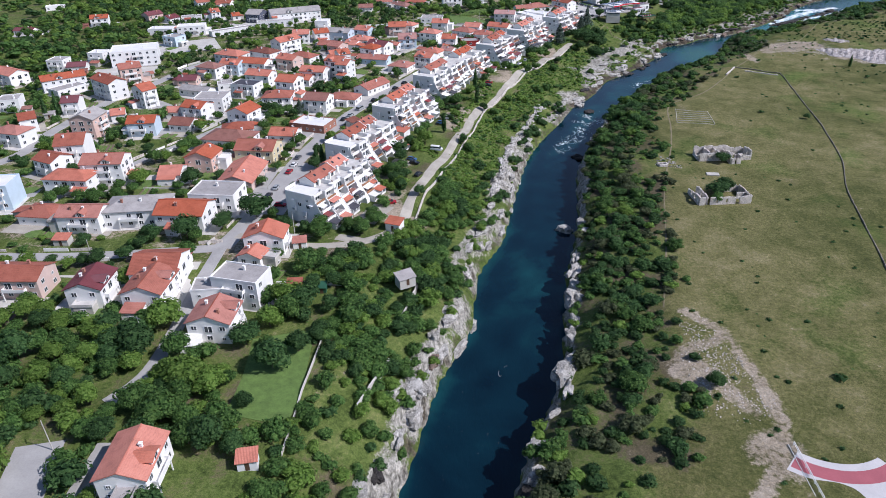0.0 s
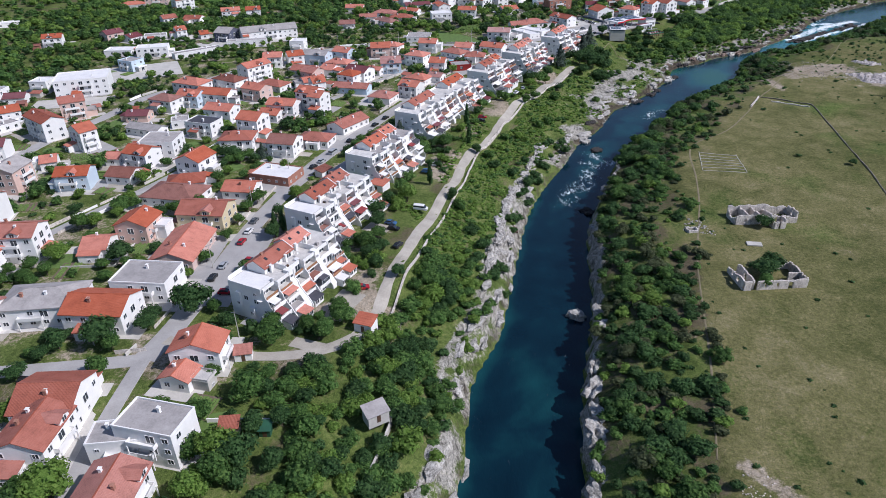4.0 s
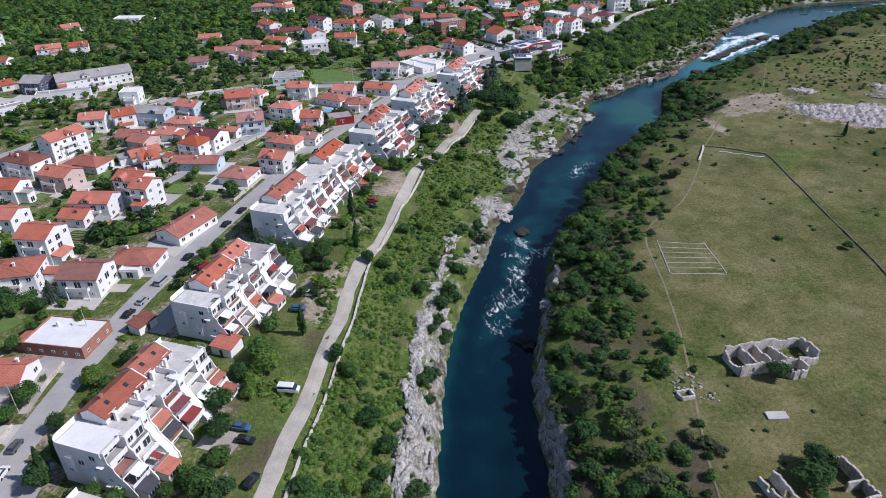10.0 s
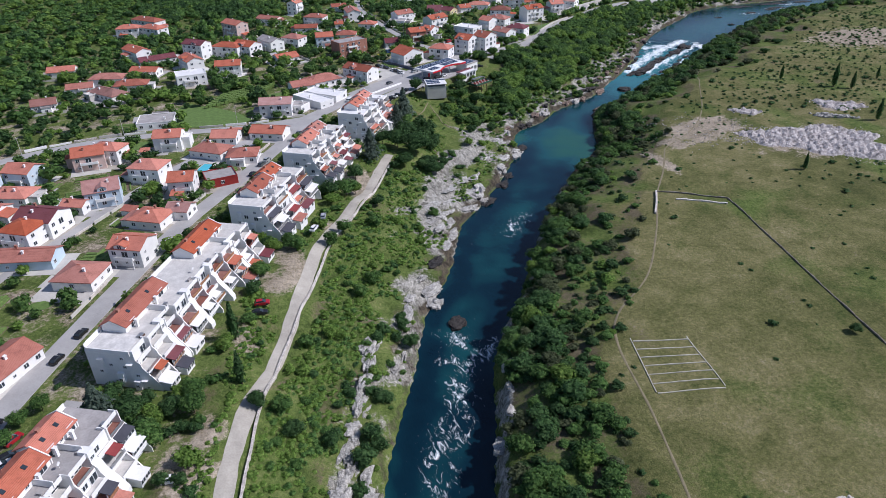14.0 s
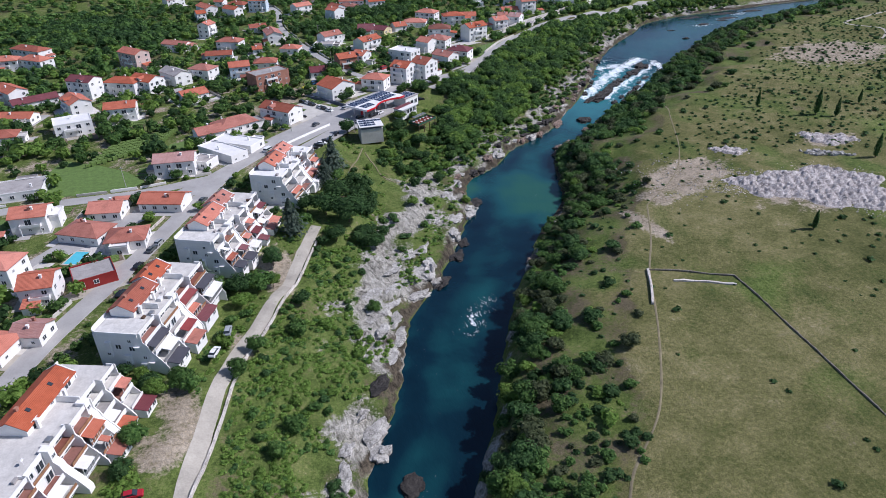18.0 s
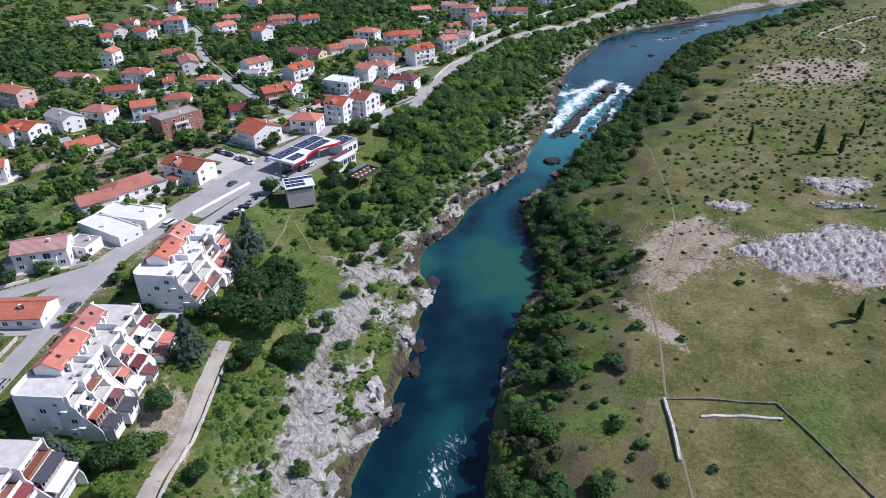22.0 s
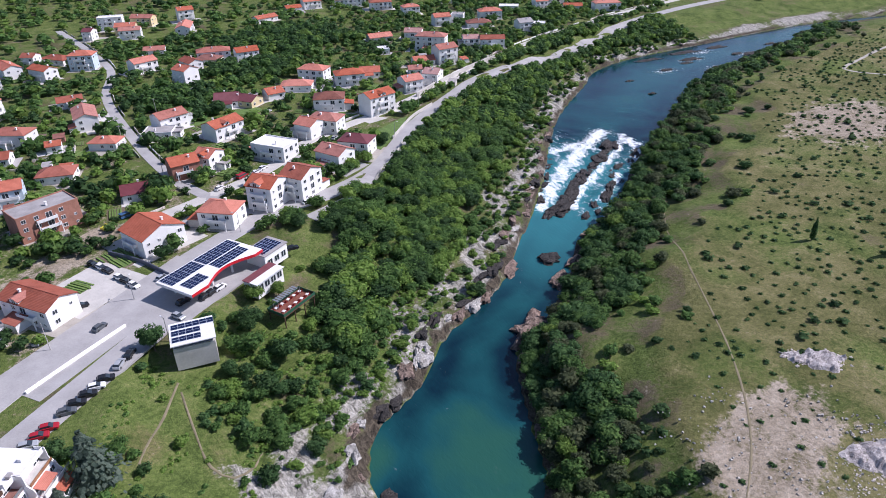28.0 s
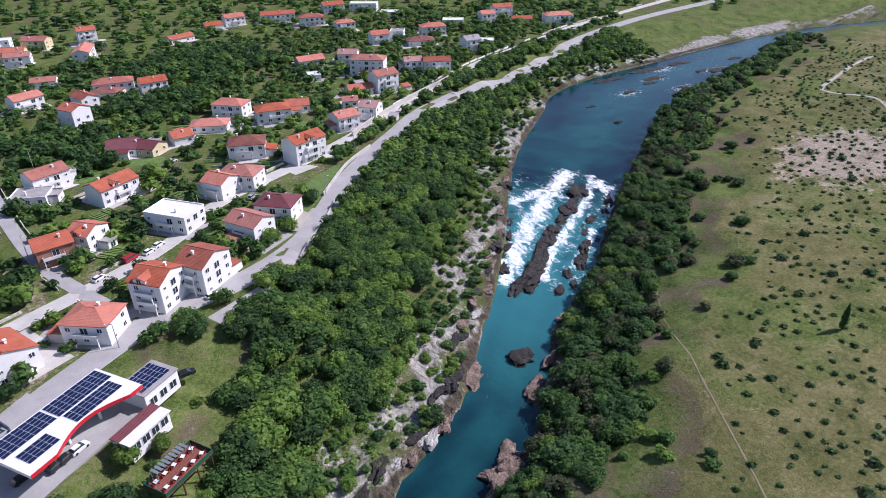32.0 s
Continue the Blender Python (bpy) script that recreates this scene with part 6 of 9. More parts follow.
stone_wall("field_wall", [(153, 374), (158, 381), (163, 389)], 0.9, 0.7, "old_stone", "low dry-stone field wall in grass")
stone_wall("field_wall", [(163, 389), (172, 384), (184, 376)], 0.6, 0.4, "wall_stone", "low dry-stone field wall in grass", 0.5)
stone_wall("field_wall", [(184, 376), (179, 350), (174, 327), (167, 293), (156, 252), (143, 221), (128, 170), (112, 130)], 0.55, 0.32, "wall_stone", "long dry-stone field wall with gaps", 0.6)
stone_wall("field_wall", [(166, 381), (174, 377), (181, 372)], 0.6, 0.7, "old_stone", "low pale wall footing in grass", 0.5)
stone_wall("track_wall", [(-19, 186), (-15, 200), (-11, 222), (-4, 248), (4, 276), (11, 305), (16, 326), (26.5, 353), (38.5, 382.8), (48.3, 404.7), (61.2, 423.5), (79.2, 455.6)], 0.9, 0.5, "old_stone", "low stone wall along the riverside track", 0.2)
stone_wall("garden_wall", [(-36.5, 98), (-36, 113), (-35, 126), (-34, 140)], 1.0, 0.2, "concrete", "pale concrete garden wall", 0.05)
stone_wall("garden_wall", [(-23, 114), (-20, 123), (-17, 133)], 2.2, 0.4, "concrete", "leaning concrete garden wall on the slope", 0.1)
stone_wall("garden_wall", [(-15, 150), (-12, 160), (-11, 168)], 1.8, 0.4, "concrete", "leaning concrete garden wall on the slope", 0.1)
stone_wall("garden_wall", [(-52, 162), (-43, 162), (-33, 161.5)], 1.2, 0.25, "white", "pale garden wall behind vegetable beds", 0.05)
stone_wall("road_wall", [(85, 537.5), (96, 545), (109, 553.5)], 0.9, 0.5, "white", "white painted wall between road and parking", 0.05)
stone_wall("road_wall", [(207, 606), (222, 620), (234, 634)], 1.1, 0.4, "concrete", "concrete wall beside the road", 0.05)
stone_wall("road_wall", [(232, 640), (252, 660), (270, 672)], 1.4, 0.4, "concrete", "concrete wall beside the road", 0.05)
stone_wall("retaining_wall", [(270, 688), (300, 707), (345, 729), (390, 741)], 2.4, 0.6, "concrete", "pale concrete wall between two roads", 0.05)
stone_wall("parking_wall", [(110, 597), (118, 586), (124, 573)], 1.6, 0.3, "dark_wall", "dark boundary wall of a car park", 0.05)
M["footing"] = plain("mossy_footing", (0.45, 0.43, 0.36), 0.9, 0, 0.2, 0.6, 3.0)
for k in range(7):
    y = 296.5 + k * 3.1
    stone_wall("foundation_strip", [(103.5 + k * 0.8, y), (119.2 + k * 0.5, y - 3.6)], 0.26, 0.25, "footing", "low concrete foundation strip in grass", 0.5)
stone_wall("foundation_strip", [(103.3, 296.8), (108.3, 316.5)], 0.26, 0.25, "footing", "low concrete foundation strip in grass", 0.5)
stone_wall("foundation_strip", [(119.5, 293.5), (122.4, 312.5)], 0.26, 0.25, "footing", "low concrete foundation strip in grass", 0.5)


def ruin_wall(parent, x0, y0, x1, y1, height, openings=(), broken=0.35, seed=0):
    """A roofless masonry wall with a ragged top and real openings."""
    rnd = random.Random(seed)
    height *= 0.86
    broken *= 1.5
    L = math.hypot(x1 - x0, y1 - y0)
    n = max(3, int(L / 0.7))
    turn = Matrix.Translation((x0, y0, 0)) @ Matrix.Rotation(math.atan2(y1 - y0, x1 - x0), 4, "Z")
    b = Build()
    h = height
    for i in range(n):
        a, c = L * i / n, L * (i + 1) / n
        h = max(height * 0.45, min(height, h + rnd.uniform(-broken, broken)))
        hole = next((o for o in openings if o[0] <= (a + c) / 2 / L <= o[1]), None)
        if hole:
            if hole[2] > 0.05:
                b.box(a, -0.24, -0.3, c, 0.24, hole[2], 0, turn)
            if hole[3] < h - 0.3:
                b.box(a, -0.24, hole[3], c, 0.24, h, 0, turn)
        else:
            b.box(a, -0.24, -0.3, c, 0.24, h, 0, turn)
    seen, remap = {}, []
    for p in b.v:
        k = tuple(round(c, 3) for c in p)
        remap.append(seen.setdefault(k, len(seen)))
    b.v, b.f = list(seen), [tuple(remap[i] for i in f) for f in b.f]
    part("wall", b, "old_stone", parent)


r1 = hold("ruined_house", 109, 255, 0, 3, "roofless ruin of a long pale stone house", "ruin", "ruins on the meadow")
ruin_wall(r1, -10.5, -3.5, 10.5, -3.5, 4.1, ((0.12, 0.18, 0.9, 2.4), (0.62, 0.67, 0, 2.4), (0.8, 0.85, 0.9, 2.2)), 0.3, 1)
ruin_wall(r1, -10.5, 3.5, 10.5, 3.5, 4.5, (), 0.3, 2)
ruin_wall(r1, 10.5, -3.2, 10.5, 3.2, 4.6, ((0.4, 0.6, 1.0, 2.3),), 0.3, 3)
ruin_wall(r1, -10.5, -3.2, -10.5, 3.2, 3.4, (), 0.5, 4)
for k, x in enumerate((-6.5, -2.6, 1.6)):
    ruin_wall(r1, x, -3.2, x, 3.2, 4.1, (), 0.3, 5 + k)
ruin_wall(r1, 1.0, -7.2, 4.5, -7.2, 3.0, ((0.35, 0.65, 0, 2.0),), 0.3, 8)
ruin_wall(r1, 0.7, -7.0, 0.7, -3.8, 3.4, (), 0.3, 9)
ruin_wall(r1, 4.8, -7.0, 4.8, -3.8, 3.7, (), 0.3, 10)
r2 = hold("ruined_house", 95, 217.3, 0, 4, "roofless stone ruin with a tree growing inside", "ruin", "ruins on the meadow")
ruin_wall(r2, -5.5, -5.2, 9.3, -5.2, 3.4, ((0.12, 0.19, 0.8, 2.2), (0.38, 0.45, 0.8, 2.2), (0.64, 0.71, 0, 2.2)), 0.12, 11)
ruin_wall(r2, -9.3, -5.2, -7.2, -5.2, 3.4, (), 0.2, 12)
ruin_wall(r2, -9.3, -4.9, -9.3, 5.0, 3.7, ((0.3, 0.4, 0.9, 2.2), (0.62, 0.7, 0.9, 2.2)), 0.25, 13)
ruin_wall(r2, -6.4, -4.9, -6.4, 5.0, 3.7, ((0.45, 0.55, 0, 2.2),), 0.3, 14)
ruin_wall(r2, 9.3, -4.9, 9.3, 5.0, 3.4, (), 0.3, 15)
ruin_wall(r2, 5.8, -1.0, 9.0, -1.0, 3.0, (), 0.3, 16)
ruin_wall(r2, 3.0, 5.2, 9.3, 5.2, 3.4, (), 0.4, 17)
slab = new("concrete_slab", Build().box(-2.3, -1.1, -0.1, 2.3, 1.1, 0.55).mesh("concrete_slab", ["concrete"]))
slab.matrix_basis = pose(99.6, 237.4, 0, 3, 0, -8)
tagged(slab, "pale concrete cistern slab in grass", "slab")
hut = hold("stone_hut", 83, 247.2, -0.3, 5, "small roofless stone hut at the scrub edge", "hut")
for k, w in enumerate(((-1.6, -1.2, 1.6, -1.2), (-1.6, 1.2, 1.6, 1.2), (-1.6, -0.9, -1.6, 0.9), (1.6, -0.9, 1.6, 0.9))):
    ruin_wall(hut, *w, 1.5, (), 0.1, 30 + k)


# ---- sports ground ----
def curve_band(name, cx, cy, r0, r1, a0, a1, z, mat, label, category):
    b = Build()
    n = 28
    v = []
    for i in range(n + 1):
        a = radians(a0 + (a1 - a0) * i / n)
        v += [(cx + r0 * math.cos(a), cy + r0 * math.sin(a), z), (cx + r1 * math.cos(a), cy + r1 * math.sin(a), z)]
    b.add(v, [(2 * i, 2 * i + 1, 2 * i + 3, 2 * i + 2) for i in range(n)])
    return tagged(new(name, b.mesh(name, [mat])), label, category, kind="structure")


M["pink_court"] = plain("faded_red_court", (0.36, 0.10, 0.12), 0.85, 0, 0.08, 0.3, 3.0)
M["pale_court"] = plain("pale_court", (0.52, 0.50, 0.50), 0.85, 0, 0.06, 0.3, 3.0)
curve_band("pavement", 79, 108, 13.2, 40, 228, 300, 0.06, "pale_court", "pale concrete sports ground", "pavement")
curve_band("pavement", 79, 108, 15.0, 18.2, 229, 299, 0.075, "pink_court", "curved faded red lane on pale concrete", "pavement")
fence = hold("barrier", 69.3, 92, 0, 88, "white grid barrier at the edge of a sports ground", "barrier")
for k in range(9):
    part("post", Build().box(-8 + k * 2 - 0.08, -0.6, 0, -8 + k * 2 + 0.08, -0.44, 1.0), "frame", fence)
for yy, zz in ((-0.52, 0.95), (-0.52, 0.5), (0.5, 0.05)):
    part("rail", Build().box(-8, yy - 0.05, zz, 8, yy + 0.05, zz + 0.1), "frame", fence)


# ---- paving ----
def pad(x, y, turn, w, d, mat, label, z=0.05, name="pavement"):
    b = Build().box(-w / 2, -d / 2, -0.5, w / 2, d / 2, z, 0, pose(x, y, 0, 0, 0, turn))
    OPEN_PADS.append((x, y, turn, w / 2, d / 2))
    return tagged(new(name, b.mesh(name, [mat])), label, "pavement", kind="structure")


OPEN_PADS = []
pad(103, 579, 33, 24, 21, "concrete", "pale gravelled car park", 0.07)
pad(108, 559, 37, 64, 17, "asphalt", "wide forecourt beside the main road", 0.085)
pad(98, 534, 40, 52, 9, "asphalt", "roadside parking strip", 0.065)
pad(133, 562, 33, 42, 15, "asphalt", "filling station forecourt", 0.08)
pad(-62, 230, 84, 46, 9, "asphalt", "street-side parking in front of apartments", 0.055)
pad(-34, 316, 63, 46, 8, "asphalt", "street-side parking in front of apartments", 0.055)
pad(-28, 207, 66, 14, 8, "gravel", "pale gravel yard beside apartments", 0.06)
pad(-34, 189, -20, 10, 4, "gravel", "gravel yard beside apartments", 0.05)
pad(-87, 93, -78, 16, 10, "asphalt", "paved yard beside a house", 0.06)
pad(-72, 94, 0, 9, 14, "asphalt", "paved yard beside a house", 0.05)
pad(-190, 455, 25, 60, 34, "concrete", "paved industrial yard", 0.05)
pad(-140, 533, 18, 64, 16, "concrete", "paved industrial yard", 0.06)
pad(-196, 398, 10, 40, 16, "concrete", "paved yard before a hall", 0.07)
pad(-19, 542, 0, 18, 9, "asphalt", "paved yard", 0.06)
pad(182, 590, 20, 18, 6, "asphalt", "road lay-by", 0.07)
pad(62, 537, 40, 22, 12, "asphalt", "yard between white sheds", 0.06)
rp = random.Random(77)
for hx, hy, ht, hl, hd in list(HOUSES):
    if 100 < hy < 780 and rp.random() < 0.62:
        s = rp.choice((-1, 1))
        w, d = rp.uniform(4, 9), rp.uniform(3.5, 7)
        a = radians(ht)
        if rp.random() < 0.5:
            u, v = s * (hl + w / 2 - 1.2), rp.uniform(-1, 1) * 2
        else:
            u, v = rp.uniform(-1, 1) * 3, s * (hd + d / 2 - 1.2)
        x, y = hx + u * math.cos(a) - v * math.sin(a), hy + u * math.sin(a) + v * math.cos(a)
        if all(math.hypot(x - o[0], y - o[1]) > 7 for o in HOUSES):
            pad(x, y, ht, w, d, rp.choice(("concrete", "concrete", "asphalt", "gravel")), "paved yard beside a house", 0.02 + 0.03 * rp.random())

M["lawn"] = plain("garden_lawn", (0.105, 0.175, 0.040), 0.95, 0, 0.18, 0.5, 4.0, 0.4)
M["bed"] = plain("vegetable_leaves", (0.125, 0.20, 0.045), 0.9, 0, 0.22, 1.2, 5.0, 0.6)
M["soil"] = plain("dug_soil", (0.15, 0.115, 0.08), 0.95, 0, 0.2, 0.6, 4.0, 0.5)


def yards():
    """Paved surrounds, lawns and vegetable beds between the houses."""
    r = random.Random(313)
    paving = {k: Build() for k in ("concrete", "asphalt", "gravel", "terrace")}
    lawn, bed, soil = Build(), Build(), Build()
    roads = [smooth_line(q, 9) for q in (STREET, MAIN, INNER, WEST, NORTHWEST, UPPER, SIDE, LOWER, TRACK)]
    for n, (hx, hy, ht, hl, hd) in enumerate(list(HOUSES)):
        if hy < 150 or hl > 16 or hd > 14:
            continue
        p = paving[r.choice(("concrete", "concrete", "asphalt", "gravel", "terrace"))]
        e = [r.choice((0.5, 1.2, 2.5, 4.0, 5.5)) for _ in range(4)]
        z = 0.012 + 0.0004 * (n % 70)
        p.box(-hl + 0.8 - e[0], -hd + 0.8 - e[1], -0.4, hl - 0.8 + e[2], hd - 0.8 + e[3], z, 0, pose(hx, hy, 0, 0, 0, ht))
        for _ in range(3):
            a, d = r.uniform(0, 6.283), r.uniform(9, 15)
            x, y = hx + d * math.cos(a), hy + d * math.sin(a)
            if ground_height(np.array([x]), np.array([y]))[1][0] < 1.2 or any(math.hypot(x - o[0], y - o[1]) < max(o[3], o[4]) + 3 for o in HOUSES) or any(dist_to(l, np.array([x]), np.array([y]))[0] < 7 for l in roads):
                continue
            kind = r.random()
            zz = 0.05 + 0.0006 * r.randrange(60)
            if kind < 0.45:
                s = r.uniform(3.0, 6.5)
                k = [(x + s * r.uniform(0.75, 1.1) * math.cos(q * 0.6283), y + s * r.uniform(0.6, 0.9) * math.sin(q * 0.6283)) for q in range(10)]
                lawn.prism(k, -0.3, zz)
            else:
                w, h = r.uniform(2.5, 5), r.uniform(2.5, 4.5)
                t = pose(x, y, 0, 0, 0, ht + r.choice((0, 90)))
                soil.box(-w, -h, -0.3, w, h, zz, 0, t)
                rows = int(2 * h / 0.9)
                for q in range(rows):
                    if r.random() < 0.85:
                        yy = -h + 0.45 + q * 0.9
                        bed.box(-w + 0.2, yy - 0.28, 0.0, w - r.uniform(0.2, 1.5), yy + 0.28, zz + r.uniform(0.2, 0.5), 0, t)
                OPEN_PADS.append((x, y, 0, w * 0.8, h * 0.8))
    for k, b in paving.items():
        tagged(new("yard_paving", b.mesh("yard_paving", [k])), "paved surrounds of houses and garages", "pavement", kind="stuff")
    tagged(new("lawns", lawn.mesh("lawns", ["lawn"])), "mown green lawns between houses", "grass", kind="stuff")
    tagged(new("dug_beds", soil.mesh("dug_beds", ["soil"])), "dug brown garden soil", "soil", kind="stuff")
    tagged(new("vegetable_rows", bed.mesh("vegetable_rows", ["bed"])), "rows of green vegetables in garden beds", "vegetables", kind="stuff")


yards()
field = new("grass_field", Build().prism([(221.7, 631), (235, 643), (247, 657.5), (251, 663), (246, 662), (222.5, 649), (219, 640)], -0.3, 0.09).mesh("grass_field", ["lawn"]))
tagged(field, "mown bright green grass field between two roads", "grass", kind="structure")
field = new("grass_field", Build().prism([(-52.3, 136.4), (-36.9, 140.5), (-35.8, 116.6), (-37.2, 105.8), (-51.6, 109.4), (-51.1, 121.8)][::-1], -0.5, 0.10).mesh("grass_field", ["lawn"]))
tagged(field, "mown green garden lawn below a house", "grass", kind="structure")
OPEN_PADS.append((234, 647, 40, 7.9, 7.9))
field = new("grass_field", Build().prism([(-4, 560), (9, 549), (20.6, 535.6), (27, 522), (22, 518.5), (2.8, 520), (-8, 522), (-10, 545)], -0.3, 0.10).mesh("grass_field", ["lawn"]))
tagged(field, "mown bright green grass field beside a street", "grass", kind="structure")
vines = Build()
for k in range(9):
    t_ = pose(20 + 1.2 * k, 553 + 2.4 * k, 0, 0, 0, 22)
    for j in range(14):
        vines.box(-16 + j * 2.2, -0.35, 0.5 - 0.4 * (j % 2), -14.2 + j * 2.2, 0.35 + 0.1 * (k % 3), 1.5 + 0.1 * ((j * 7 + k) % 4), 0, t_)
tagged(new("vine_rows", vines.mesh("vine_rows", ["bed"])), "long rows of green vines behind a field", "vines", kind="stuff")
# low walls closing the gardens
WALL_MATS = ("white", "concrete", "old_stone", "concrete")
for n, (hx, hy, ht, hl, hd) in enumerate(list(HOUSES)):
    if not 230 < hy < 760 or hl > 14 or rp.random() < 0.45:
        continue
    w, d, s = hl + rp.uniform(2.5, 6), hd + rp.uniform(2.5, 6), rp.choice((-1, 1))
    a = radians(ht)
    pts = [(-w, s * d), (w, s * d), (w, -s * d * rp.uniform(-0.3, 0.6))]
    q = [(hx + u * math.cos(a) - v * math.sin(a), hy + u * math.sin(a) + v * math.cos(a)) for u, v in pts]
    mids = [((q[0][0] * (1 - f) + q[1][0] * f), (q[0][1] * (1 - f) + q[1][1] * f)) for f in (0, 0.25, 0.5, 0.75, 1)] + [q[2]]
    mx, my = np.array([m[0] for m in mids]), np.array([m[1] for m in mids])
    if any(((mx - o[0]) ** 2 + (my - o[1]) ** 2 < (max(o[3], o[4]) + 1.0) ** 2).any() for o in HOUSES if (o[0], o[1]) != (hx, hy)) or any((dist_to(smooth_line(l, 9), mx, my) < 4.5).any() for l in (STREET, MAIN, INNER, WEST, NORTHWEST, UPPER, SIDE, LOWER, TRACK)) or (ground_height(mx, my)[1] < 1.1).any():
        continue
    b = Build()
    h = rp.uniform(0.7, 1.4)
    t_ = pose(hx, hy, 0, 0, 0, ht)
    b.box(-w, s * d - 0.12, -0.4, w, s * d + 0.12, h, 0, t_)
    y0, y1 = sorted((pts[2][1], s * d - s * 0.125))
    b.box(w - 0.24, y0, -0.4, w, y1, h, 0, t_)
    tagged(new("garden_wall", b.mesh("garden_wall", [rp.choice(WALL_MATS)])), "low garden wall round a house plot", "wall", "garden walls")

# garden walls along the streets
for line, off in ((STREET, 5.0), (INNER, -3.2), (INNER, 3.4), (WEST, 3.6), (WEST, -3.6), (NORTHWEST, 4.4), (UPPER, 4.6), (SIDE, -3.5), (SIDE, 3.5), (LOWER, -3.0)):
    p = smooth_line(line, 9.0)
    d = np.gradient(p, axis=0)
    d /= np.linalg.norm(d, axis=1)[:, None]
    q = p + np.stack([-d[:, 1], d[:, 0]], 1) * off
    for i in range(len(q) - 1):
        if rp.random() < 0.55:
            m = (q[i] + q[i + 1]) / 2
            if all(math.hypot(m[0] - o[0], m[1] - o[1]) > o[3] + 1.5 for o in HOUSES) and all(dist_to(smooth_line(r, 9), np.array([m[0]]), np.array([m[1]]))[0] > 3.0 for r in (STREET, MAIN, INNER, WEST, NORTHWEST, UPPER, SIDE, LOWER)):
                stone_wall("garden_wall", [tuple(q[i]), tuple(q[i + 1] - (q[i + 1] - q[i]) * 0.1)], rp.uniform(0.8, 1.3), 0.25, rp.choice(("white", "concrete", "old_stone")), "low rendered garden wall along a street", 0.03, 4.0)


# ---- filling station ----
M["panel_frame"] = plain("aluminium_frame", (0.6, 0.62, 0.64), 0.4, 0.6, 0.04)
PANEL = Build()
PANEL.v = [(x, y, z) for z in (0, 0.05) for y in (0, 0.04, 1.01, 1.05) for x in (0, 0.04, 1.66, 1.70)]
for j in range(3):
    for i in range(3):
        k = 16 + j * 4 + i
        PANEL.f.append((k, k + 1, k + 5, k + 4))
        PANEL.m.append(0 if (i, j) == (1, 1) else 1)
PANEL.f += [(0, 3, 19, 16), (3, 15, 31, 19), (15, 12, 28, 31), (12, 0, 16, 28)]
PANEL.m += [1] * 4
PANEL = PANEL.mesh("solar_panel", ["solar", "panel_frame"])


def panels(parent, x0, y0, nx, ny, z, tilt=0.0):
    for i in range(nx):
        for j in range(ny):
            part("solar_panel", PANEL, None, parent, "", pose(x0 + i * 1.74, y0 + j * 1.09, z, tilt, 0, 0))


st = hold("filling_station_canopy", 135, 564, 0, 31, "white canopy with red curved fascia and solar panels", "canopy")
edge = [(-14 + 28 * i / 24, -7.2 + 3.2 * math.sin(math.pi * min(1, max(0, (i - 5) / 16)))) for i in range(25)]
top = Build().prism(edge + [(14, 7), (-14, 7)], 4.75, 5.45)
part("canopy_roof", top, "roof_w", st)
fas = Build()
v = []
for x, y in edge:
    v += [(x, y - 0.08, 4.6), (x, y - 0.08, 5.5), (x, y - 0.02, 4.6), (x, y - 0.02, 5.5)]
n = len(edge)
fas.add(v, [(4 * i, 4 * i + 4, 4 * i + 5, 4 * i + 1) for i in range(n - 1)] + [(4 * i + 1, 4 * i + 5, 4 * i + 7, 4 * i + 3) for i in range(n - 1)] + [(4 * i + 2, 4 * i, 4 * i + 1, 4 * i + 3) for i in (0, n - 1)])
part("fascia", fas, "red", st)
part("fascia", Build().box(-14.1, -7.2, 4.6, -14.0, 7.1, 5.5), "roof_w", st)
for x in (-10, -2, 6):
    for y in (-1.5, 5.0):
        part("column", Build().box(x - 0.25, y - 0.25, 0, x + 0.25, y + 0.25, 4.75), "frame", st)
for x, y in ((-8, 1.5), (2, 1.5)):
    part("fuel_pump", Build().box(x - 0.7, y - 0.4, 0.08, x + 0.7, y + 0.4, 1.9), "red", st)
panels(st, -13.3, 1.2, 7, 5, 5.5)
panels(st, -0.6, 1.2, 8, 5, 5.5)
panels(st, -12.0, -4.6, 4, 4, 5.5)
panels(st, -0.2, -3.6, 7, 4, 5.5)
shop = hold("filling_station_shop", 152.5, 568.0, 0, 31, "low grey shop with solar panels on its roof", "shop")
part("outer_wall", Build().box(-5.0, -3.8, -1, 5.0, 3.8, 4.2), "white", shop)
part("roof", Build().box(-5.3, -4.1, 4.2, 5.3, 4.1, 4.45), "roof_k", shop)
panels(shop, -4.6, -2.9, 5, 6, 4.5)
for k in range(3):
    part("window", WINDOW_TALL, None, shop, "", pose(-3 + 3 * k, -3.85, 0.4))
cafe = hold("cafe", 147.5, 555.2, 0, 31, "low cafe with maroon and white roof halves", "cafe")
part("outer_wall", Build().box(-5.5, -2.4, -2, 5.5, 2.6, 2.9), "white", cafe)
part("roof", Build().box(-5.8, 0.1, 2.9, 5.8, 2.9, 3.1), "tile_m", cafe, "maroon roof half")
part("roof", Build().box(-5.8, -2.9, 2.9, 5.8, 0.1, 3.09), "roof_w", cafe, "white roof half")
for k in range(4):
    part("window", WINDOW_TALL, None, cafe, "", pose(-4 + 2.6 * k, -2.46, 0.3))
deck = hold("terrace_deck", 151, 541.8, -0.6, 29, "wooden cafe deck on posts with green railing", "deck")
part("deck_floor", Build().box(-6.4, -3.1, -0.25, 6.4, 3.1, 0), "tile_b", deck)
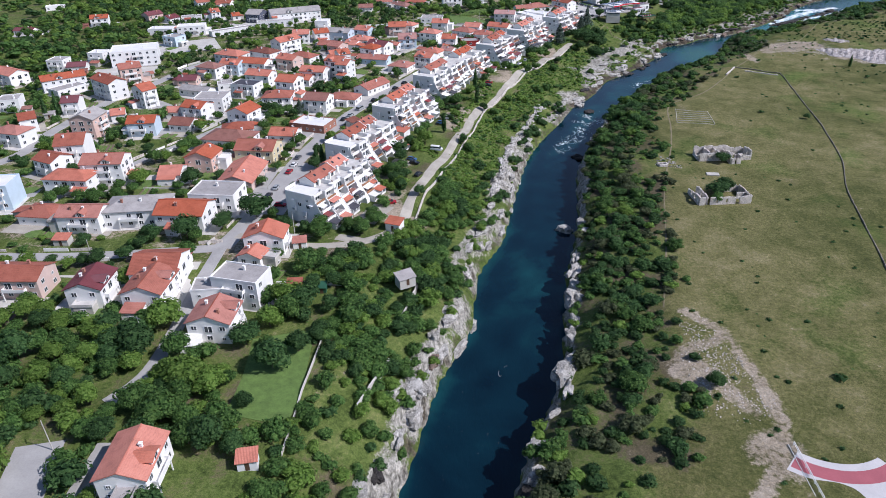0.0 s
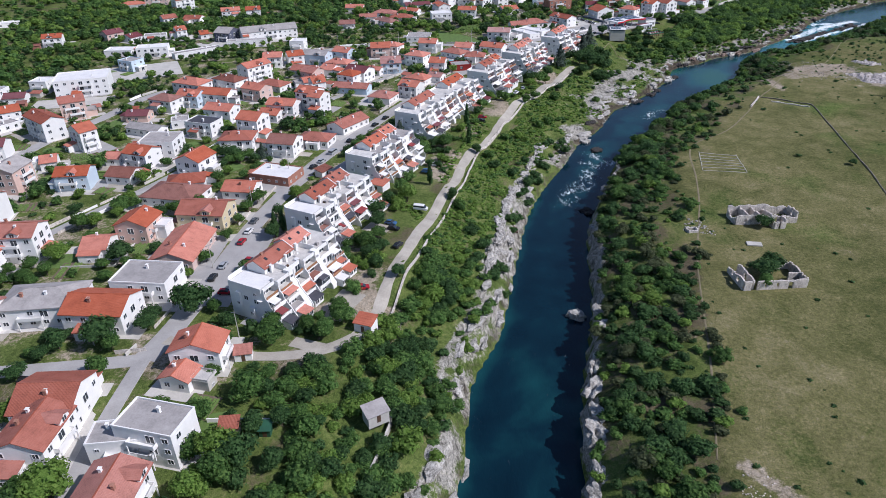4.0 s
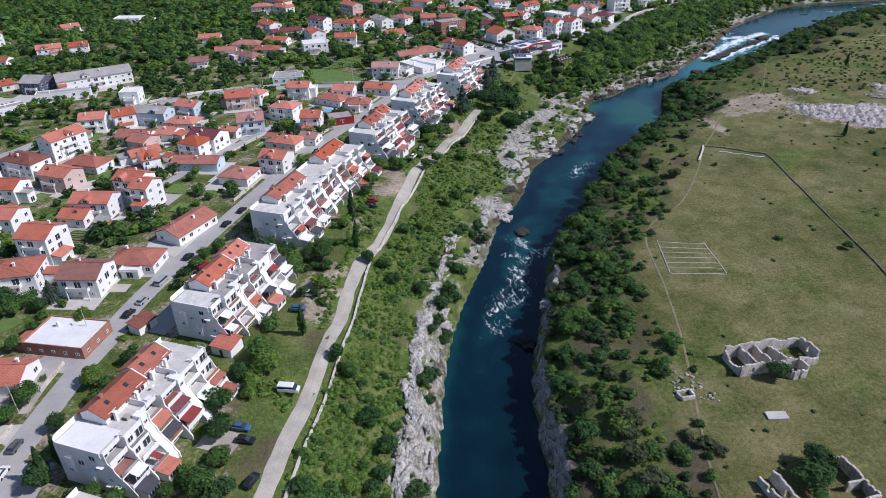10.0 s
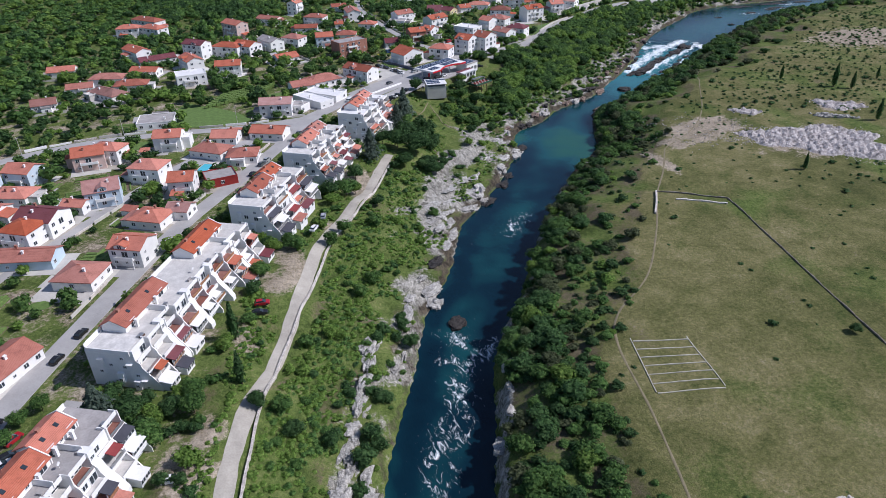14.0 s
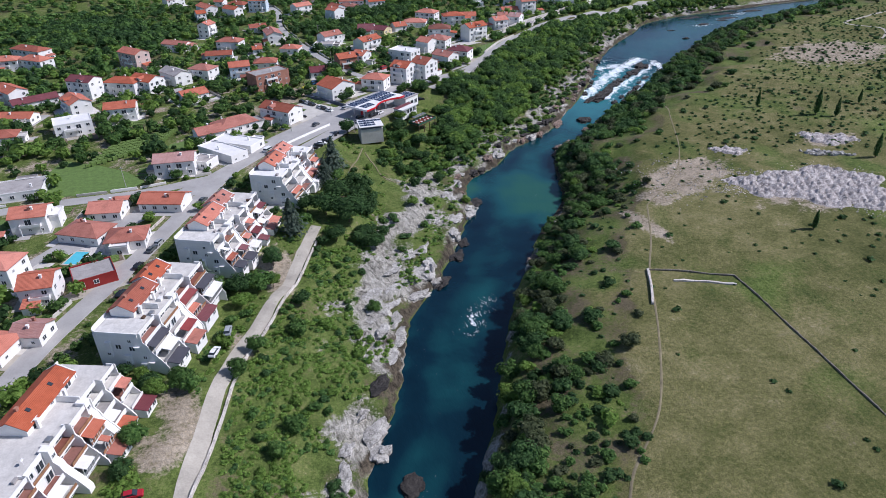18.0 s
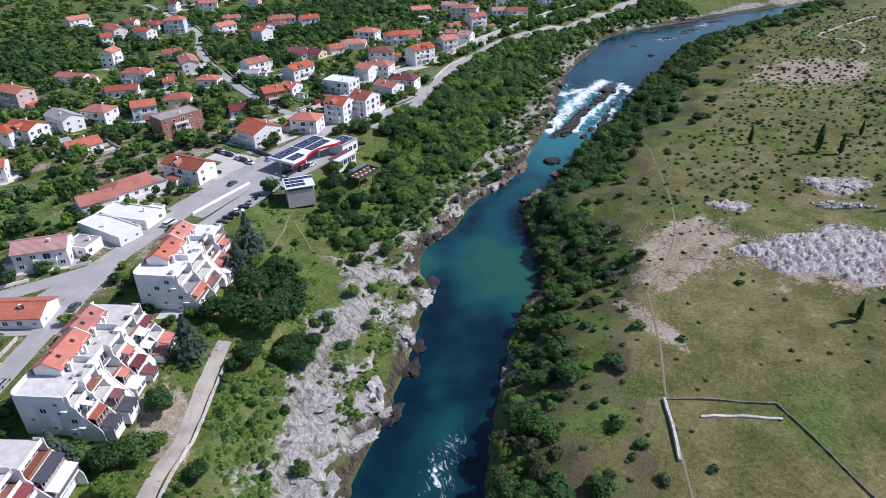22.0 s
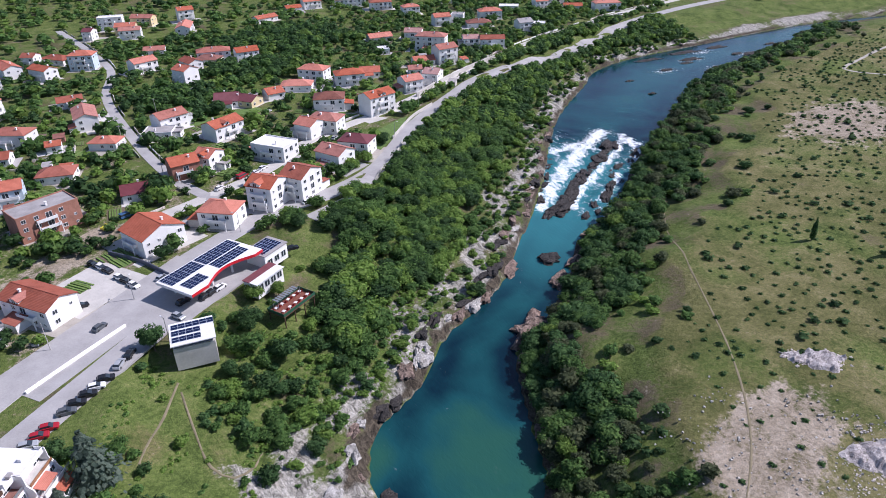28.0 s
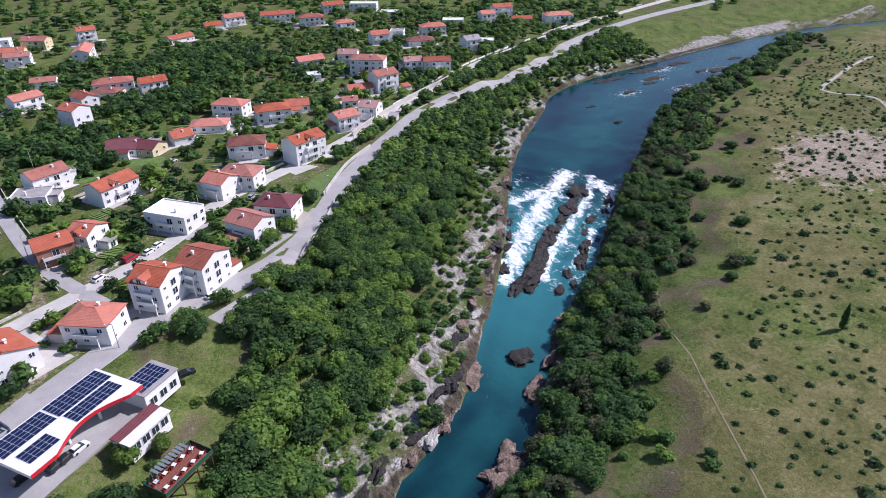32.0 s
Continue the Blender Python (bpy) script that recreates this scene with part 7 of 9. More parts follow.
M["green_rail"] = plain("green_railing", (0.02, 0.09, 0.05), 0.6)
for x0, y0, x1, y1 in ((-6.4, -3.1, 6.4, -3.0), (-6.4, 3.0, 6.4, 3.1), (-6.4, -3.0, -6.3, 3.0), (6.3, -3.0, 6.4, 3.0)):
    part("railing", Build().box(x0, y0, 0.0, x1, y1, 0.95), "green_rail", deck)
for x in (-6, -2, 2, 6):
    for y in (-2.8, 2.8):
        part("post", Build().box(x - 0.12, y - 0.12, -8, x + 0.12, y + 0.12, -0.25), "dark_wood", deck)
TABLE = Build().box(-0.45, -0.45, 0.68, 0.45, 0.45, 0.74)
TABLE.box(-0.06, -0.06, 0, 0.06, 0.06, 0.68)
TABLE = TABLE.mesh("table", ["frame"])
a = radians(29)
for i in range(5):
    for j in range(2):
        u, v = -4.8 + i * 2.4, -1.6 + j * 2.9
        tb = new("cafe_table", TABLE)
        tb.matrix_basis = pose(151 + u * math.cos(a) - v * math.sin(a), 541.8 + u * math.sin(a) + v * math.cos(a), -0.6, 0, 0, 29 + 7 * i)
        tagged(tb, "small square white table on a cafe deck", "table", "cafe tables")
        for s in (-1, 1):
            ch = new("cafe_chair", Build().box(-0.22, -0.22, 0.38, 0.22, 0.22, 0.44).box(-0.22, 0.18, 0.44, 0.22, 0.24, 0.85).box(-0.2, -0.2, 0, 0.2, 0.2, 0.38).mesh("cafe_chair", ["red_sheet"]))
            ch.matrix_basis = pose(151 + (u + 0.75 * s) * math.cos(a) - v * math.sin(a), 541.8 + (u + 0.75 * s) * math.sin(a) + v * math.cos(a), -0.6, 0, 0, 29 - 90 * s)
            tagged(ch, "dark red chair beside a cafe table", "chair", "cafe chairs")
pergola = hold("pergola", 150.4, 543.4, -0.6, 29, "grey slatted sunshade over a cafe deck", "pergola")
for k in range(9):
    part("slat", Build().box(-4.6 + k * 0.95, -1.0, 2.5, -4.0 + k * 0.95, 1.2, 2.58), "steel", pergola)
for x in (-4.6, 4.2):
    for y in (-0.9, 1.0):
        part("post", Build().box(x - 0.06, y - 0.06, 0, x + 0.06, y + 0.06, 2.5), "steel", pergola)
sb = hold("workshop", 123.2, 535.2, 0, -8, "white concrete workshop with solar panels on its roof", "workshop")
part("outer_wall", Build().box(-5, -4.6, -3, 5, 4.6, 3.6), "concrete", sb)
part("outer_wall", Build().box(-4.6, -4.2, 3.6, 4.6, 4.2, 4.6), "dark_wall", sb, "dark clerestory band")
part("roof", Build().box(-5.4, -5.0, 4.6, 5.4, 5.0, 4.85), "roof_w", sb)
panels(sb, -4.9, -3.6, 4, 2, 4.9)
panels(sb, -4.9, -0.8, 4, 2, 4.9)
panels(sb, -4.9, 2.0, 6, 2, 4.9)
HOUSES += [(135, 564, 31, 15, 8), (152, 568, 31, 6, 5), (147.5, 555, 31, 6, 4), (151, 541.8, 29, 7, 4), (123.2, 535.2, -8, 6, 6)]
pool = hold("swimming_pool", 4.8, 469.3, 0, 62, "small turquoise garden swimming pool", "pool")
part("rim", Build().box(-4.2, -2.6, -0.2, 4.2, 2.6, 0.1), "concrete", pool)
part("water", Build().box(-3.7, -2.1, 0.1, 3.7, 2.1, 0.13), "pool", pool)
HOUSES.append((4.8, 469.3, 62, 4.5, 3))


# ---- small sheds ----
def shed(x, y, turn, w, d, h, roof, wall, label):
    ob = hold("shed", x, y, 0, turn, label, "shed", "sheds in gardens")
    part("outer_wall", Build().box(-w / 2, -d / 2, -1, w / 2, d / 2, h), wall, ob)
    r = Build()
    p = [(-w / 2 - 0.3, -d / 2 - 0.3, h), (w / 2 + 0.3, -d / 2 - 0.3, h), (w / 2 + 0.3, d / 2 + 0.3, h + 0.8), (-w / 2 - 0.3, d / 2 + 0.3, h + 0.8)]
    r.add(p + [(a_, b_, c_ + 0.15) for a_, b_, c_ in p], [(3, 2, 1, 0), (4, 5, 6, 7), (0, 1, 5, 4), (1, 2, 6, 5), (2, 3, 7, 6), (3, 0, 4, 7)])
    part("roof", r, roof, ob)
    if y < 400:
        part("door", Build().box(-0.45, -d / 2 - 0.04, 0, 0.45, -d / 2, 2.0), "dark_wood", ob)
    HOUSES.append((x, y, turn, w / 2 + 0.4, d / 2 + 0.4))


shed(-42.5, 95, 10, 4, 3, 2.3, "tile_o", "white", "small white shed with orange tiled roof")
shed(-45.8, 158.8, 5, 4, 3, 2.6, "tile_r", "pink", "small pinkish shed with red tiled roof")
shed(-14.5, 163, 30, 5, 3.5, 2.2, "roof_k", "concrete", "makeshift shed with grey sheet roof")
shed(-49.5, 184.4, 10, 4.2, 3, 2.2, "tile_r", "white", "small brick-red roofed garage")
shed(-67, 133, 10, 5, 4, 2.2, "roof_w", "white", "low white shed beside a house")
shed(-38, 158.5, 0, 2.4, 2.2, 1.8, "green_rail", "green_rail", "small green garden hut")
shed(-23.5, 284, -30, 6, 5, 2.6, "tile_o", "white", "white garage with orange tiled roof")
shed(-47, 298, 55, 6, 4, 2.4, "tile_b", "white", "old garage beside the street")
shed(-20, 196, -20, 5, 4, 2.6, "tile_o", "white", "orange roofed porch beside apartments")
for hx, hy, ht, hl, hd in list(HOUSES):
    if 150 < hy < 760 and hd < 14 and rp.random() < 0.5:
        a = radians(rp.uniform(0, 360))
        x, y = hx + 12 * math.cos(a), hy + 12 * math.sin(a)
        if all(math.hypot(x - o[0], y - o[1]) > max(o[3], o[4]) + 3.5 for o in HOUSES) and all(dist_to(smooth_line(r, 9), np.array([x]), np.array([y]))[0] > 6 for r in (STREET, MAIN, INNER, WEST, NORTHWEST, UPPER, SIDE, LOWER, TRACK)) and ground_height(np.array([x]), np.array([y]))[1][0] > 1.15:
            shed(x, y, ht, rp.uniform(3, 5.5), rp.uniform(2.5, 4), 2.3, rp.choice(("tile_r", "tile_o", "roof_k", "tile_b")), rp.choice(("white", "concrete", "brick")), "small garden outbuilding beside a house")


# ---- vehicles ----
CAR_MESHES = {}
CAR_COLOURS = {"white": (0.75, 0.75, 0.75), "black": (0.02, 0.02, 0.022), "red": (0.35, 0.02, 0.03), "silver": (0.42, 0.44, 0.46), "blue": (0.05, 0.12, 0.25), "grey": (0.12, 0.13, 0.14), "yellow": (0.55, 0.5, 0.05), "green": (0.35, 0.6, 0.08)}
for c, rgb in CAR_COLOURS.items():
    M["paint_" + c] = plain("car_paint_" + c, rgb, 0.25, 0.2 if c in ("silver", "grey") else 0.0, 0.03)
WHEEL = Build()
pts = [(0.32 * math.cos(k * 0.5236), y, 0.32 + 0.32 * math.sin(k * 0.5236)) for y in (-0.1, 0.1) for k in range(12)]
WHEEL.add(pts, [tuple(range(12)), tuple(range(23, 11, -1))] + [(k, k + 12, (k + 1) % 12 + 12, (k + 1) % 12) for k in range(12)])
WHEEL = WHEEL.mesh("wheel", ["tyre"])


def loft(sections):
    """Box-like body through cross-sections (x, half width, bottom, top)."""
    b = Build()
    v = [(x, s * w, z) for x, w, lo, hi in sections for s, z in ((-1, lo), (1, lo), (1, hi), (-1, hi))]
    n = len(sections)
    f = [(0, 1, 2, 3), (4 * n - 1, 4 * n - 2, 4 * n - 3, 4 * n - 4)]
    for i in range(n - 1):
        f += [(4 * i + k, 4 * i + 4 + k, 4 * i + 4 + (k + 1) % 4, 4 * i + (k + 1) % 4) for k in range(4)]
    return b.add(v, f)


def car(x, y, turn, colour, kind="car", z=0.12):
    words = {"car": "hatchback car", "van": "van", "bus": "bus", "pickup": "pickup truck"}[kind]
    ob = hold("car" if kind == "car" else kind if kind != "pickup" else "pickup_truck", x, y, z, turn, f"parked {colour} {words} on the ground", "car" if kind != "bus" else "bus", "parked vehicles")
    s = {"car": 1.0, "van": 1.15, "bus": 2.3, "pickup": 1.15}[kind]
    key = (kind, colour)
    if key not in CAR_MESHES:
        if kind in ("car", "pickup"):
            body = loft([(-2.1, 0.78, 0.3, 0.72), (-1.95, 0.86, 0.24, 0.92), (-0.6, 0.88, 0.22, 0.95), (0.9, 0.88, 0.22, 0.93), (1.9, 0.85, 0.24, 0.78), (2.1, 0.74, 0.32, 0.62)])
            glass = loft([(-1.85 if kind == "car" else -0.5, 0.76, 0.9, 0.96), (-1.45 if kind == "car" else -0.45, 0.66, 0.9, 1.42), (0.25, 0.66, 0.9, 1.44), (1.05, 0.76, 0.9, 0.95)])
            roof = loft([(-1.45 if kind == "car" else -0.45, 0.6, 1.4, 1.46), (-0.6 if kind == "car" else -0.2, 0.62, 1.4, 1.5), (0.2, 0.6, 1.4, 1.48)])
        else:
            body = loft([(-2.2, 0.9, 0.3, 1.1), (-2.1, 0.92, 0.26, 1.15), (1.6, 0.92, 0.26, 1.15), (2.2, 0.85, 0.3, 0.9)])
            glass = loft([(-2.12, 0.88, 1.1, 1.75), (1.1, 0.86, 1.1, 1.75), (1.75, 0.84, 1.1, 1.15)])
            roof = loft([(-2.15, 0.87, 1.72, 1.95), (0.9, 0.86, 1.72, 1.95), (1.15, 0.82, 1.72, 1.8)])
        CAR_MESHES[key] = (body.mesh("body", ["paint_" + colour]), glass.mesh("glasshouse", ["glass"]), roof.mesh("roof", ["paint_" + colour]))
    sc = Matrix.Diagonal((s, 1.0 if kind != "bus" else 1.35, 1.0 if kind != "bus" else 1.6, 1))
    for nm, me in zip(("body", "glasshouse", "roof"), CAR_MESHES[key]):
        part(nm, me, None, ob, "", sc)
    for wx in (-1.3 * s, 1.3 * s):
        for wy in (-0.8, 0.8):
            part("wheel", WHEEL, None, ob, "", pose(wx, wy, 0))


for x, y, t, c in ((-23, 215, 10, "red"), (-65, 258, 80, "grey"), (-65, 250.5, 80, "white"), (-65.5, 243.3, 80, "red"), (-59.5, 231, -15, "red"), (-67.3, 228.5, 84, "silver"), (-68.5, 221.5, 84, "black"), (-62.5, 213.5, 0, "red"), (-62, 196, 60, "grey"),
                   (-14, 239.5, 60, "black"), (-17.4, 255, -20, "blue"), (-16.2, 251, -20, "black"), (-41, 334, 65, "black"), (-36, 328, 50, "red"), (-52.4, 305, 65, "black"), (-50, 311, 68, "silver"), (-35.8, 323, 30, "black"),
                   (-36.5, 320.5, 30, "white"), (-37.4, 317.5, 30, "white"), (-31.6, 354.6, 62, "black"), (-27.3, 364.3, 62, "black"), (-3, 305.6, -10, "white"), (-6, 298.7, -10, "blue"), (19.4, 363, -5, "red"), (18.4, 358.5, -5, "black")):
    car(x, y, t, c)
for x, y, t, c in ((22.9, 455, 58, "black"), (27, 464, 58, "grey"), (29.5, 468, 58, "silver"), (43.8, 409.7, 75, "silver"), (39.5, 402, 60, "white"), (46, 494.7, 55, "grey"), (18, 440.6, 55, "black"), (74, 539.8, 40, "grey"), (105, 592.3, -60, "black"),
                   (107, 589, -60, "white"), (108.4, 586, -60, "black"), (111, 579.7, -60, "white"), (112.4, 576.8, -60, "black"), (114, 573, -60, "white"), (99.6, 569.5, 10, "black"), (97.3, 573, 10, "grey"), (95.3, 577, 10, "black"),
                   (103, 556, 38, "grey"), (88.4, 558, 70, "silver"), (101.8, 533, -8, "black"), (99.5, 531, -8, "white"), (97.5, 529.2, -8, "black"), (95, 527.3, -8, "black"), (92.8, 525.4, -8, "grey"), (89, 522, -8, "red"), (87, 520.2, -8, "red"), (84.8, 518.4, -8, "silver")):
    car(x, y, t, c)
for x, y, t, c in ((105.4, 537, 60, "silver"), (108.3, 540, 60, "black"), (124.6, 556.6, 25, "black"), (122, 550, -60, "silver"), (130.6, 556.2, 35, "black"), (132.8, 557.4, 35, "black"), (135.4, 558.6, 30, "white"), (122, 573, 33, "silver"), (178.4, 585.6, 10, "black"),
                   (152.6, 627.7, 32, "white"), (168.8, 635, 32, "white"), (172.5, 637.8, 32, "white"), (160.9, 569.3, 0, "black"), (130.2, 632, -30, "black"), (177, 598.6, 10, "white"), (192, 594, 50, "silver"), (210, 654, 40, "silver"), (196, 706.5, 20, "white"), (-100, 176, 0, "black")):
    car(x, y, t, c)
car(-46.5, 320.6, 66, "silver", "van")
car(-7.5, 265.6, -15, "white", "van")
car(-21, 269, -20, "silver", "pickup")
car(77, 533.5, 40, "white", "van")
car(163, 634, 30, "red", "van")
car(502, 784, 12, "white", "van")
car(514, 781, 12, "green", "bus")
car(119, 622, 20, "blue", "van")
car(112, 617, 35, "yellow", "pickup")


# ---- poles ----
def pole(x, y, lamp, turn=0):
    z = float(ground_height(np.array([x]), np.array([y]))[0][0])
    ob = hold("street_lamp" if lamp else "utility_pole", x, y, z, turn, "grey street lamp on a tapered pole" if lamp else "grey concrete utility pole with crossarm", "lamp" if lamp else "pole", "poles along the streets")
    b = Build()
    h = 7.5 if lamp else 8.5
    n = 8
    p = [(r * math.cos(k * 6.283 / n), r * math.sin(k * 6.283 / n), zz) for zz, r in ((-0.3, 0.13), (h, 0.07)) for k in range(n)]
    b.add(p, [tuple(range(n - 1, -1, -1)), tuple(range(n, 2 * n))] + [(k, (k + 1) % n, (k + 1) % n + n, k + n) for k in range(n)])
    part("shaft", b, "steel" if lamp else "concrete", ob)
    if lamp:
        arm = part("arm", Build().box(-0.05, -0.04, h - 0.1, 1.6, 0.04, h), "steel", ob)
        part("lamp_head", Build().box(1.3, -0.14, h - 0.14, 2.0, 0.14, h - 0.02), "frame", ob)
    else:
        part("crossarm", Build().box(-0.9, -0.06, h - 0.7, 0.9, 0.06, h - 0.55), "steel", ob)


for x, y, lamp in ((-53, 192.7, 0), (-70.5, 228, 0), (-68.5, 269.6, 0), (-60.5, 297, 0), (-46, 345, 0), (-20, 402, 0), (118, 543, 1), (91, 553, 0), (94, 566, 1), (113, 566, 1), (148.2, 733.4, 0), (-80, 135, 0), (-85, 99, 0), (-112, 175, 0), (-90, 190, 0), (150, 590, 1), (168, 604, 0), (233, 640, 1), (262, 671, 1), (20, 520, 0), (-30, 520, 0), (-70, 510, 0), (190, 650, 0), (137, 655, 0), (128, 700, 0)):
    pole(x, y, lamp, (x * 7) % 180)


# ---- trees ----
def lobed_crown(seed, lobes, leaves, size, squash=0.85, droop=0.0):
    """Leaf clumps scattered over several lobes round a rough core. Unit crown: about 1 wide, sitting on z = 0."""
    r = np.random.RandomState(seed)
    verts, faces = [], []
    centres = [(0, 0, 0.42, 0.36)]
    for k in range(lobes):
        a = 6.283 * k / lobes + r.uniform(-0.5, 0.5)
        d, rad = r.uniform(0.18, 0.33), r.uniform(0.16, 0.27)
        centres.append((d * math.cos(a), d * math.sin(a), r.uniform(0.22, 0.62), rad))
    for cx, cy, cz, rad in centres:
        bm = bmesh.new()
        bmesh.ops.create_icosphere(bm, subdivisions=1, radius=rad * 0.86)
        k = len(verts)
        for v in bm.verts:
            s = r.uniform(0.8, 1.1)
            verts.append((cx + v.co.x * s, cy + v.co.y * s, (cz + v.co.z * s) * squash))
        faces += [tuple(v.index + k for v in f.verts) for f in bm.faces]
        bm.free()
    weights = np.array([c[3] ** 2 for c in centres])
    pick = r.choice(len(centres), leaves, p=weights / weights.sum())
    for c in pick:
        cx, cy, cz, rad = centres[c]
        n = r.normal(size=3)
        n[2] = abs(n[2]) * 1.1 - 0.35
        n /= np.linalg.norm(n)
        p = np.array((cx, cy, cz)) + n * rad * r.uniform(0.86, 1.14)
        tilt = n + np.array((0, 0, 0.25)) + r.normal(size=3) * 0.32
        tilt /= np.linalg.norm(tilt)
        a = np.cross(tilt, r.normal(size=3))
        a /= np.linalg.norm(a)
        b = np.cross(tilt, a)
        s = size * r.uniform(0.6, 1.3)
        k = len(verts)
        for u, v in ((-1.0, -0.7), (1.1, -0.55), (-0.05, 1.15)):
            q = p + a * u * s + b * v * s
            verts.append((q[0], q[1], max(q[2], 0.02) * squash))
        faces.append((k, k + 1, k + 2))
    return np.array(verts), faces


def spire_crown(seed, leaves, size, wide, layered=False):
    """Narrow cypress or layered conifer, 1 high."""
    r = np.random.RandomState(seed)
    verts, faces = [], []
    n = 7
    rings = [(0.02, 0.55), (0.2, 0.9), (0.45, 1.0), (0.7, 0.75), (0.9, 0.35), (1.0, 0.02)]
    if layered:
        rings = [(0.02, 0.5), (0.3, 0.42), (0.6, 0.28), (0.85, 0.12), (0.95, 0.02)]
    for z, w in rings:
        for k in range(n):
            a = 6.283 * k / n
            verts.append((wide * 0.38 * w * math.cos(a), wide * 0.38 * w * math.sin(a), z))
    for i in range(len(rings) - 1):
        faces += [(i * n + k, i * n + (k + 1) % n, (i + 1) * n + (k + 1) % n, (i + 1) * n + k) for k in range(n)]
    for _ in range(leaves):
        z = r.uniform(0.03, 1.0)
        w = np.interp(z, [0, 0.15, 0.5, 1], [0.6, 0.95, 0.85, 0.05]) if not layered else (1.02 - z) * (0.55 + 0.45 * abs(math.sin(z * 19)))
        a = r.uniform(0, 6.283)
        rad = wide * 0.5 * w * (r.uniform(0.8, 1.1) if not layered else r.uniform(0.35, 1.1))
        p = np.array((rad * math.cos(a), rad * math.sin(a), z))
        t = np.array((math.cos(a), math.sin(a), 0.3 if not layered else 1.2)) + r.normal(size=3) * 0.4
        t /= np.linalg.norm(t)
        u = np.cross(t, (0, 0, 1.0))
        u /= np.linalg.norm(u)
        v = np.cross(t, u)
        s = size * r.uniform(0.6, 1.3)
        k = len(verts)
        for e, g in ((-1, -1.3), (1, -1.2), (0.7, 1.4), (-0.8, 1.2)):
            verts.append(tuple(p + u * e * s + v * g * s))
        faces.append((k, k + 1, k + 2, k + 3))
    return np.array(verts), faces


CROWNS = {
    "broad": [lobed_crown(s, 6, 900, 0.038) for s in (1, 2, 3)],
    "tree": [lobed_crown(s, 5, 420, 0.047) for s in (4, 5, 6)],
    "bush": [lobed_crown(s, 3, 135, 0.083, 0.75) for s in (7, 8, 9)],
    "far": [lobed_crown(s, 2, 84, 0.090, 0.9) for s in (10, 11, 20)],
    "dot": [lobed_crown(s, 0, 26, 0.15, 0.85) for s in (16, 17)],
    "shrub": [lobed_crown(s, 0, 11, 0.22, 0.85) for s in (18, 19)],
    "tiny": [lobed_crown(s, 2, 34, 0.14, 0.85) for s in (14, 15)],
    "cypress": [spire_crown(12, 170, 0.030, 0.24)],
    "conifer": [spire_crown(13, 900, 0.026, 1.0, True)],
}
TREE_NAMES = {"broad": ("tree", "broad green leafy tree in a garden"), "tree": ("tree", "leafy green garden tree"), "cypress": ("cypress", "slim dark green cypress"), "conifer": ("conifer", "large grey-green conifer with tiered branches")}
CROWN_MESHES, TRUNK_MESHES = {}, {}


def crown_mesh(kind, i, leaf):
    key = (kind, i, leaf)
    if key not in CROWN_MESHES:
        v, f = CROWNS[kind][i]
        me = bpy.data.meshes.new("crown")
        me.from_pydata(v.tolist(), [], f)
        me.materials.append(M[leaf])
        CROWN_MESHES[key] = me
    return CROWN_MESHES[key]


def trunk_mesh():
    if "t" not in TRUNK_MESHES:
        b = Build()
        rings = ((0.0, 0.16), (0.35, 0.11), (0.8, 0.09), (1.3, 0.05))
        pts = [(r * math.cos(k * 1.0472), r * math.sin(k * 1.0472), z) for z, r in rings for k in range(6)]
        b.add(pts, [(i * 6 + k, i * 6 + (k + 1) % 6, i * 6 + 6 + (k + 1) % 6, i * 6 + 6 + k) for i in range(3) for k in range(6)])
        for a in (0.4, 2.5, 4.6):
            d = Vector((math.cos(a), math.sin(a), 0))
            e = Vector((-d.y, d.x, 0)) * 0.035
            p0, p1 = Vector((0, 0, 0.7)), d * 0.75 + Vector((0, 0, 1.45))
            q = [p0 + e, p0 - e, p0 + Vector((0, 0, 0.1)), p1 + e * 0.3, p1 - e * 0.3, p1 + Vector((0, 0, 0.03))]
            b.add(q, [(0, 1, 4, 3), (1, 2, 5, 4), (2, 0, 3, 5)])
        TRUNK_MESHES["t"] = b.mesh("trunk", ["bark"])
    return TRUNK_MESHES["t"]


def tree(kind, x, y, width, height, leaf, rnd):
    z = float(ground_height(np.array([x]), np.array([y]))[0][0])
    name, label = TREE_NAMES[kind]
    ob = hold(name, x, y, z - 0.05, rnd.uniform(0, 360), label, "tree", "trees")
    i = rnd.randrange(len(CROWNS[kind]))
    spire = kind in ("cypress", "conifer")
    low = 0.06 if spire else 0.16
    s = (height * 1.0, height * 1.0, height * (1 - low)) if spire else (width, width, height * (1 - low) * 1.5)
    part("trunk", trunk_mesh(), None, ob, "", Matrix.Diagonal((height * 0.16, height * 0.16, height * 0.38, 1)))
    part("crown", crown_mesh(kind, i, leaf), None, ob, "", Matrix.Translation((0, 0, height * low)) @ Matrix.Diagonal((*s, 1)))
    return ob


